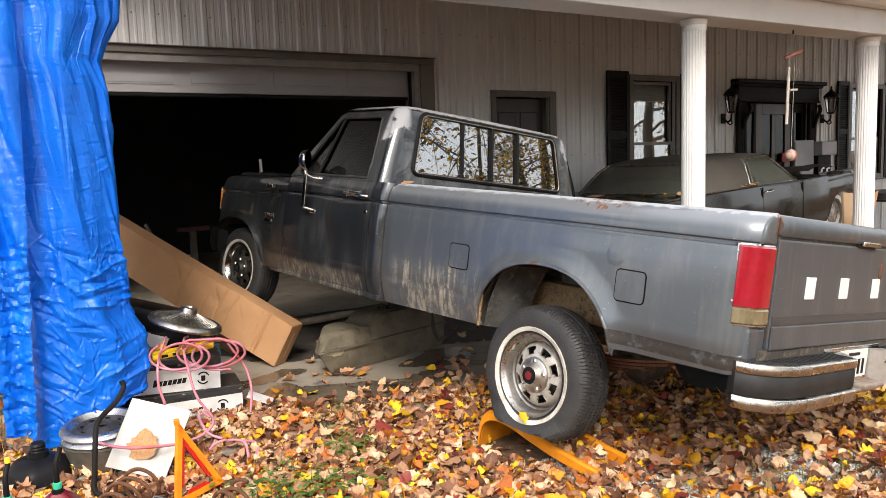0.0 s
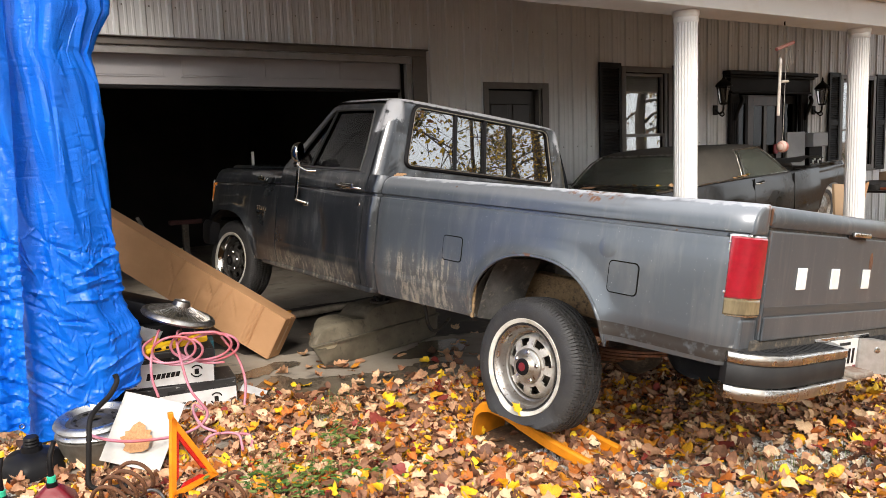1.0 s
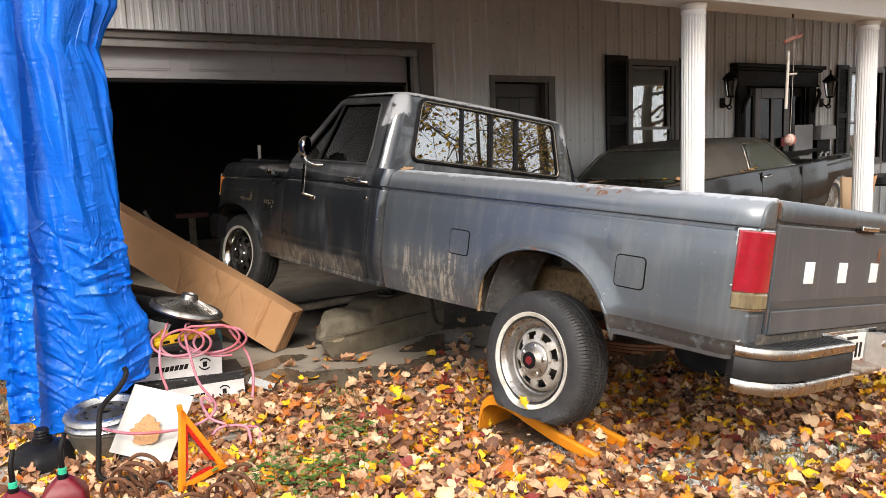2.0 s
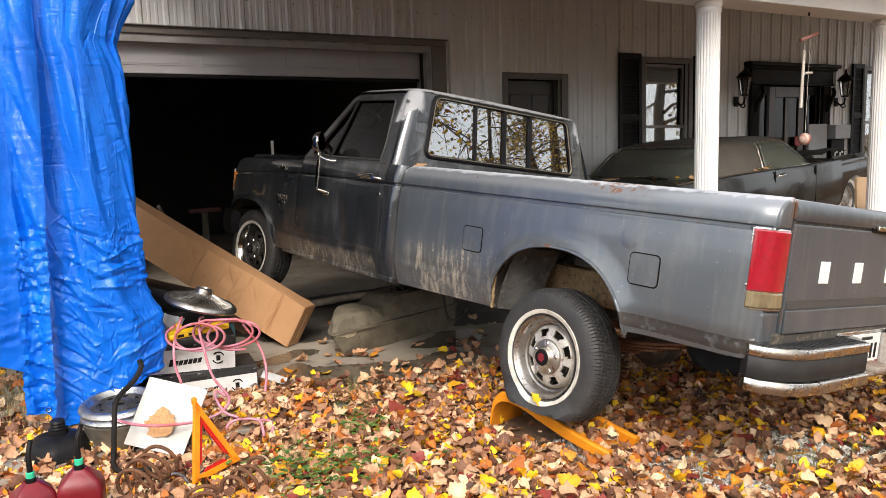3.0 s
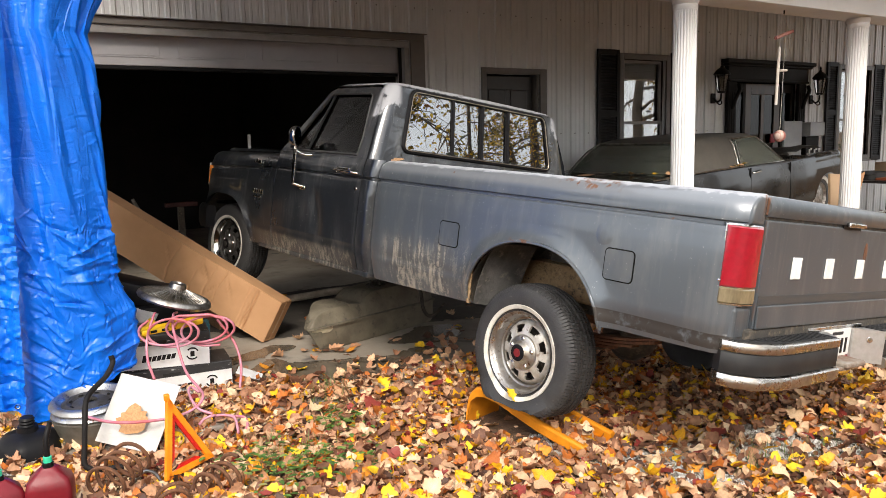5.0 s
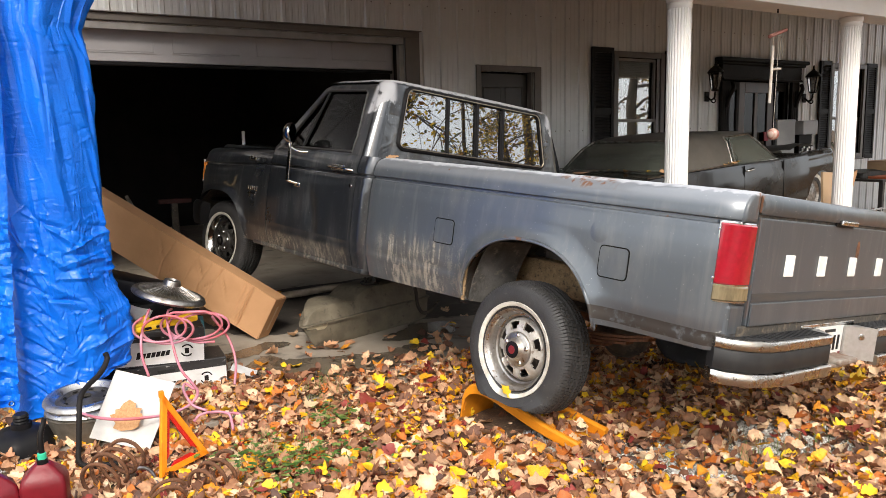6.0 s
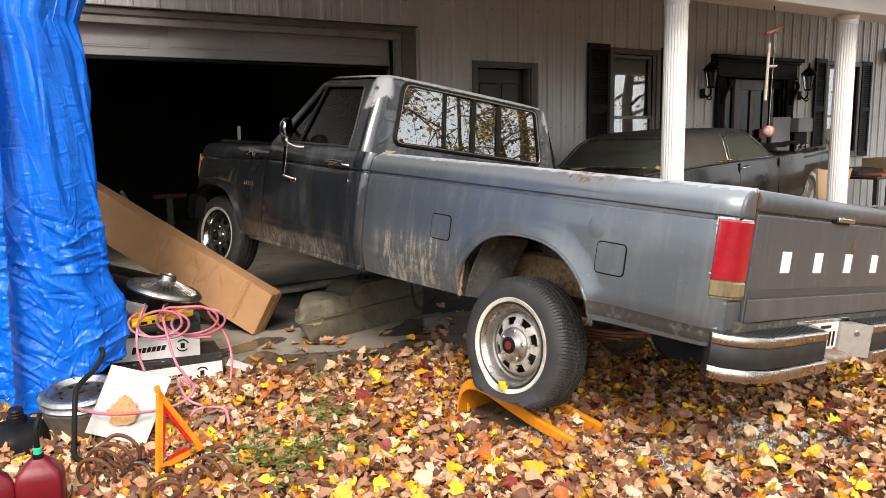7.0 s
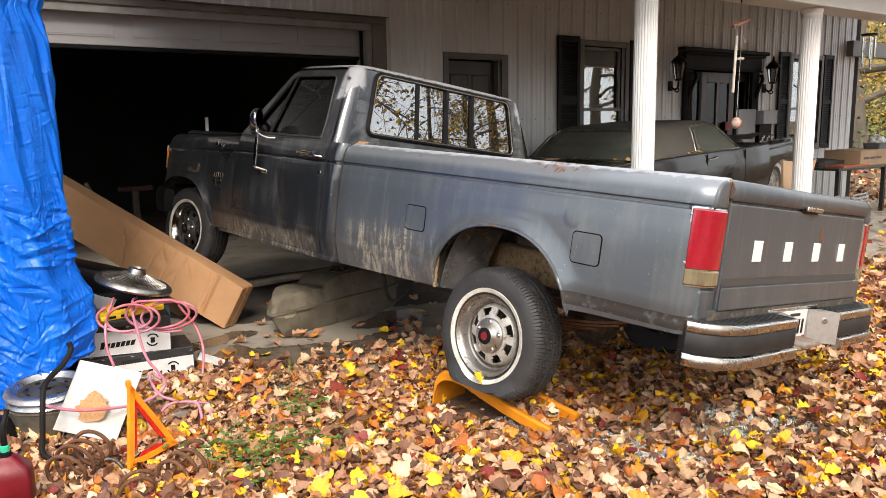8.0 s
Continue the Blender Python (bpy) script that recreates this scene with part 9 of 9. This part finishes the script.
# weeds and grass
M_WEED = island_mat("weed_leaves", [(0.0, (0.05, 0.10, 0.02)), (0.4, (0.09, 0.16, 0.03)), (0.75, (0.15, 0.20, 0.05)), (0.92, (0.25, 0.24, 0.08))], 0.5)
M_DRYGRASS = island_mat("dry_grass_blades", [(0.0, (0.25, 0.18, 0.08)), (0.4, (0.36, 0.27, 0.13)), (0.8, (0.18, 0.17, 0.06))], 0.8)


def weed_patch(name, spots, per, seed, material, blade, label):
    rnd = random.Random(seed)
    V, F = [], []
    for cx, cy, rad, h in spots:
        for k in range(per):
            x, y = rnd.gauss(cx, rad), rnd.gauss(cy, rad)
            z = ground_height(x, y)
            a, ln = rnd.uniform(0, 6.28), h * rnd.uniform(0.5, 1.2)
            lean = rnd.uniform(0.1, 0.7)
            d = Vector((math.cos(a), math.sin(a), 0))
            s = Vector((-d.y, d.x, 0))
            b = len(V)
            if blade:
                w = 0.0022
                for t in (0, 0.5, 1.0):
                    c = Vector((x, y, z)) + d * lean * ln * t * t + Vector((0, 0, ln * t))
                    V += [tuple(c - s * w * (1 - t * 0.9)), tuple(c + s * w * (1 - t * 0.9))]
                F += [(b, b + 1, b + 3, b + 2), (b + 2, b + 3, b + 5, b + 4)]
            else:
                c = Vector((x, y, z + ln))
                w = rnd.uniform(0.007, 0.017)
                for p in ((0, 0, 0), (1, 1, 0.1), (2.2, 0.8, 0.0), (3, 0, -0.4), (2.2, -0.8, 0.0), (1, -1, 0.1)):
                    V.append(tuple(c + d * p[0] * w + s * p[1] * w * 0.8 + Vector((0, 0, p[2] * w))))
                F.append(tuple(range(b, b + 6)))
    ob = joined(name, V, F, material)
    return tagged(ob, label, "weeds", kind="stuff")


weed_patch("weeds", [(0.98, 3.32, 0.10, 0.09), (1.12, 3.18, 0.12, 0.10), (1.34, 3.10, 0.10, 0.09), (1.05, 3.02, 0.10, 0.09), (1.50, 3.55, 0.07, 0.09)], 65, 3, M_WEED, False, "low green weeds among the leaves")
weed_patch("grass_tufts", [(1.62, 3.95, 0.05, 0.16), (1.55, 3.75, 0.08, 0.10), (1.15, 3.2, 0.14, 0.15), (2.9, 1.9, 0.12, 0.10), (3.4, 1.75, 0.15, 0.09)], 90, 4, M_WEED, True, "thin tufts of green grass")
weed_patch("dry_grass", [(-0.55, 5.2, 0.35, 0.22), (-0.25, 4.9, 0.25, 0.18), (-0.9, 5.6, 0.4, 0.25)], 420, 6, M_DRYGRASS, True, "matted dry grass behind the tarp")


def tree(name, loc, h, r, seed, mats, leaves, label, droop=0.0, spread=1.0, first=0.35, leaf=1.0):
    rnd = random.Random(seed)
    t = thing(name, label, "tree", pose(*loc))
    bm = bmesh.new()
    lean = Vector((rnd.uniform(-0.04, 0.04), rnd.uniform(-0.04, 0.04), 1))
    tr = [Vector((0, 0, -0.2)) + lean * h * k / 8 + Vector((rnd.uniform(-1, 1), rnd.uniform(-1, 1), 0)) * 0.02 * h * (k > 0) for k in range(9)]
    tube(bm, tr, r, 10, taper=lambda u: (1 - 0.85 * u) * (1.25 if u < 0.05 else 1))
    part("trunk", bm, M_BARK, t, smooth=60)
    bm = bmesh.new()
    tips = []
    for k in range(22):
        u = first + (0.95 - first) * k / 21
        p0 = tr[0].lerp(tr[-1], u)
        a = k * 2.4 + rnd.uniform(-0.4, 0.4)
        L = h * 0.38 * spread * (1.15 - u) * rnd.uniform(0.7, 1.2)
        d = Vector((math.cos(a), math.sin(a), rnd.uniform(0.25, 0.7)))
        pts = [p0]
        for q in range(1, 6):
            d = (d + Vector((rnd.uniform(-0.2, 0.2), rnd.uniform(-0.2, 0.2), -0.10 - droop * 0.35))).normalized()
            pts.append(pts[-1] + d * L / 5)
        tube(bm, pts, r * 0.34 * (1.1 - u), 6, taper=lambda v: 1 - 0.85 * v)
        for q in range(2, 6):
            for _ in range(3):
                e = pts[q]
                d2 = (Vector((rnd.uniform(-1, 1), rnd.uniform(-1, 1), rnd.uniform(-0.3, 0.5) - droop * 1.4))).normalized()
                m1 = e + d2 * L * 0.16
                m2 = m1 + (d2 + Vector((0, 0, -0.3 - droop))).normalized() * L * 0.16
                tube(bm, [e, m1, m2], r * 0.05, 4, taper=lambda v: 1 - 0.7 * v)
                tips += [m1, m2, (m1 + m2) / 2, e]
    part("branchwork", bm, M_BARK, t, smooth=60)
    V, F = [], []
    for k in range(leaves):
        c = rnd.choice(tips) + Vector((rnd.gauss(0, 0.16), rnd.gauss(0, 0.16), rnd.gauss(0, 0.14))) * min(1.0, h / 6)
        s = rnd.uniform(0.05, 0.11) * leaf
        m = Euler((rnd.uniform(-1.2, 1.2), rnd.uniform(-1.2, 1.2), rnd.uniform(0, 6.28))).to_matrix()
        b = len(V)
        V += [tuple(c + m @ Vector(q) * s) for q in ((0, -0.9, 0), (0.5, -0.1, 0.1), (0.25, 0.6, 0.05), (0, 1, -0.05), (-0.25, 0.6, 0.05), (-0.5, -0.1, 0.1))]
        F.append(tuple(range(b, b + 6)))
    cr = joined("crown", V, F, mats)
    cr.parent = t
    cr["kind"] = "stuff"
    return t


tree("tree", (22.5, 11.2, 0.0), 13, 0.42, 1, M_CROWN_Y, 9000, "tall autumn tree with yellow leaves beyond the house", 0.5, 1.1, 0.16, 0.6)
tree("tree", (30.0, 17.0, 0.3), 15, 0.30, 2, M_CROWN_Y, 4200, "slim woodland tree with yellow leaves", 0.2, 1.0, 0.2)
tree("tree", (27.0, 10.0, 0.2), 9, 0.16, 7, M_CROWN_Y, 4600, "young yellowing woodland tree", 0.1, 1.1, 0.1)
tree("tree", (33.0, 14.0, 0.3), 11, 0.20, 8, M_CROWN_Y, 4600, "young yellowing woodland tree", 0.1, 1.1, 0.1)
tree("tree", (5.6, -5.5, 0.0), 9, 0.22, 3, M_CROWN_G, 2600, "half-bare tree with drooping twigs across the yard", 1.2, 1.0, 0.25)
tree("tree", (10.5, -7.5, 0.0), 12, 0.32, 4, M_CROWN_Y, 6500, "yellow autumn tree across the yard", 0.4, 1.2, 0.12)
tree("tree", (14.5, -9.0, 0.0), 13, 0.34, 5, M_CROWN_Y, 6500, "yellow autumn tree across the yard", 0.3, 1.2, 0.12)
tree("tree", (10.2, -0.2, 0.0), 5.5, 0.08, 9, M_CROWN_Y, 15000, "yellow-green tree beside the yard", 0.2, 0.75, 0.15, 0.34)
tree("tree", (11.0, -1.7, 0.0), 7.5, 0.06, 10, M_CROWN_G, 60, "nearly bare sapling with long hanging twigs", 1.4, 0.9, 0.35)
tree("tree", (9.3, -1.2, 0.0), 2.5, 0.025, 11, M_CROWN_G, 150, "thin leafy sapling at the yard's edge", 0.1, 1.3, 0.30, 0.9)
tree("tree", (24.5, -8.5, 0.0), 12, 0.26, 13, M_CROWN_Y, 2600, "half-bare tree far across the yard", 0.4, 1.0, 0.2)
tree("tree", (-6.0, -11.0, 0.0), 13, 0.36, 6, M_CROWN_G, 3500, "thinly leaved tree across the yard", 0.4, 1.0, 0.3)

# undergrowth at the wood's edge
rnd = random.Random(77)
V, F = [], []
for k in range(16000):
    a = rnd.uniform(18, 46)
    x = a
    y = 5 + (a - 18) * 0.55 + rnd.gauss(0, 4.0)
    if x < 20 and y < 9:
        continue
    z = 0.2 + abs(rnd.gauss(0, 1.0)) * (0.5 + (a - 18) / 14)
    s = rnd.uniform(0.04, 0.10)
    m = Euler((rnd.uniform(-1.2, 1.2), rnd.uniform(-1.2, 1.2), rnd.uniform(0, 6.28))).to_matrix()
    b = len(V)
    V += [tuple(Vector((x, y, z)) + m @ Vector(q) * s) for q in ((0, -0.9, 0), (0.5, -0.1, 0.1), (0.25, 0.6, 0.05), (0, 1, -0.05), (-0.25, 0.6, 0.05), (-0.5, -0.1, 0.1))]
    F.append(tuple(range(b, b + 6)))
tagged(joined("undergrowth", V, F, M_CROWN_G), "green and yellow brush at the wood's edge", "undergrowth", kind="stuff")

# a far ring of woods
M_FARWOOD = mat("distant_autumn_woods", (0.16, 0.12, 0.06), 1.0, color2=(0.30, 0.22, 0.06), scale=0.35, color3=(0.07, 0.07, 0.035), scale3=0.9, low3=0.48, high3=0.62, stretch=(1, 1, 0.5))
bm = bmesh.new()
lo, hi = [], []
NR = 360
for k in range(NR):
    a = 2 * math.pi * k / NR
    R_ = 62 + 3 * noise.noise((math.cos(a) * 3, math.sin(a) * 3, 0))
    hh = (7.5 if not (-0.5 * math.pi < math.atan2(math.sin(a), math.cos(a)) < -0.1) else 0.2) + 2.5 * noise.noise((math.cos(a) * 8, math.sin(a) * 8, 1)) + 1.6 * noise.noise((math.cos(a) * 40, math.sin(a) * 40, 2))
    lo.append(bm.verts.new((R_ * math.cos(a), R_ * math.sin(a), -1)))
    hi.append(bm.verts.new((R_ * math.cos(a) * 1.02, R_ * math.sin(a) * 1.02, hh)))
for k in range(NR):
    bm.faces.new((lo[k], lo[(k + 1) % NR], hi[(k + 1) % NR], hi[k]))
tagged(part("backdrop", bm, M_FARWOOD), "distant autumn woods round the yard", "woods", kind="structure")
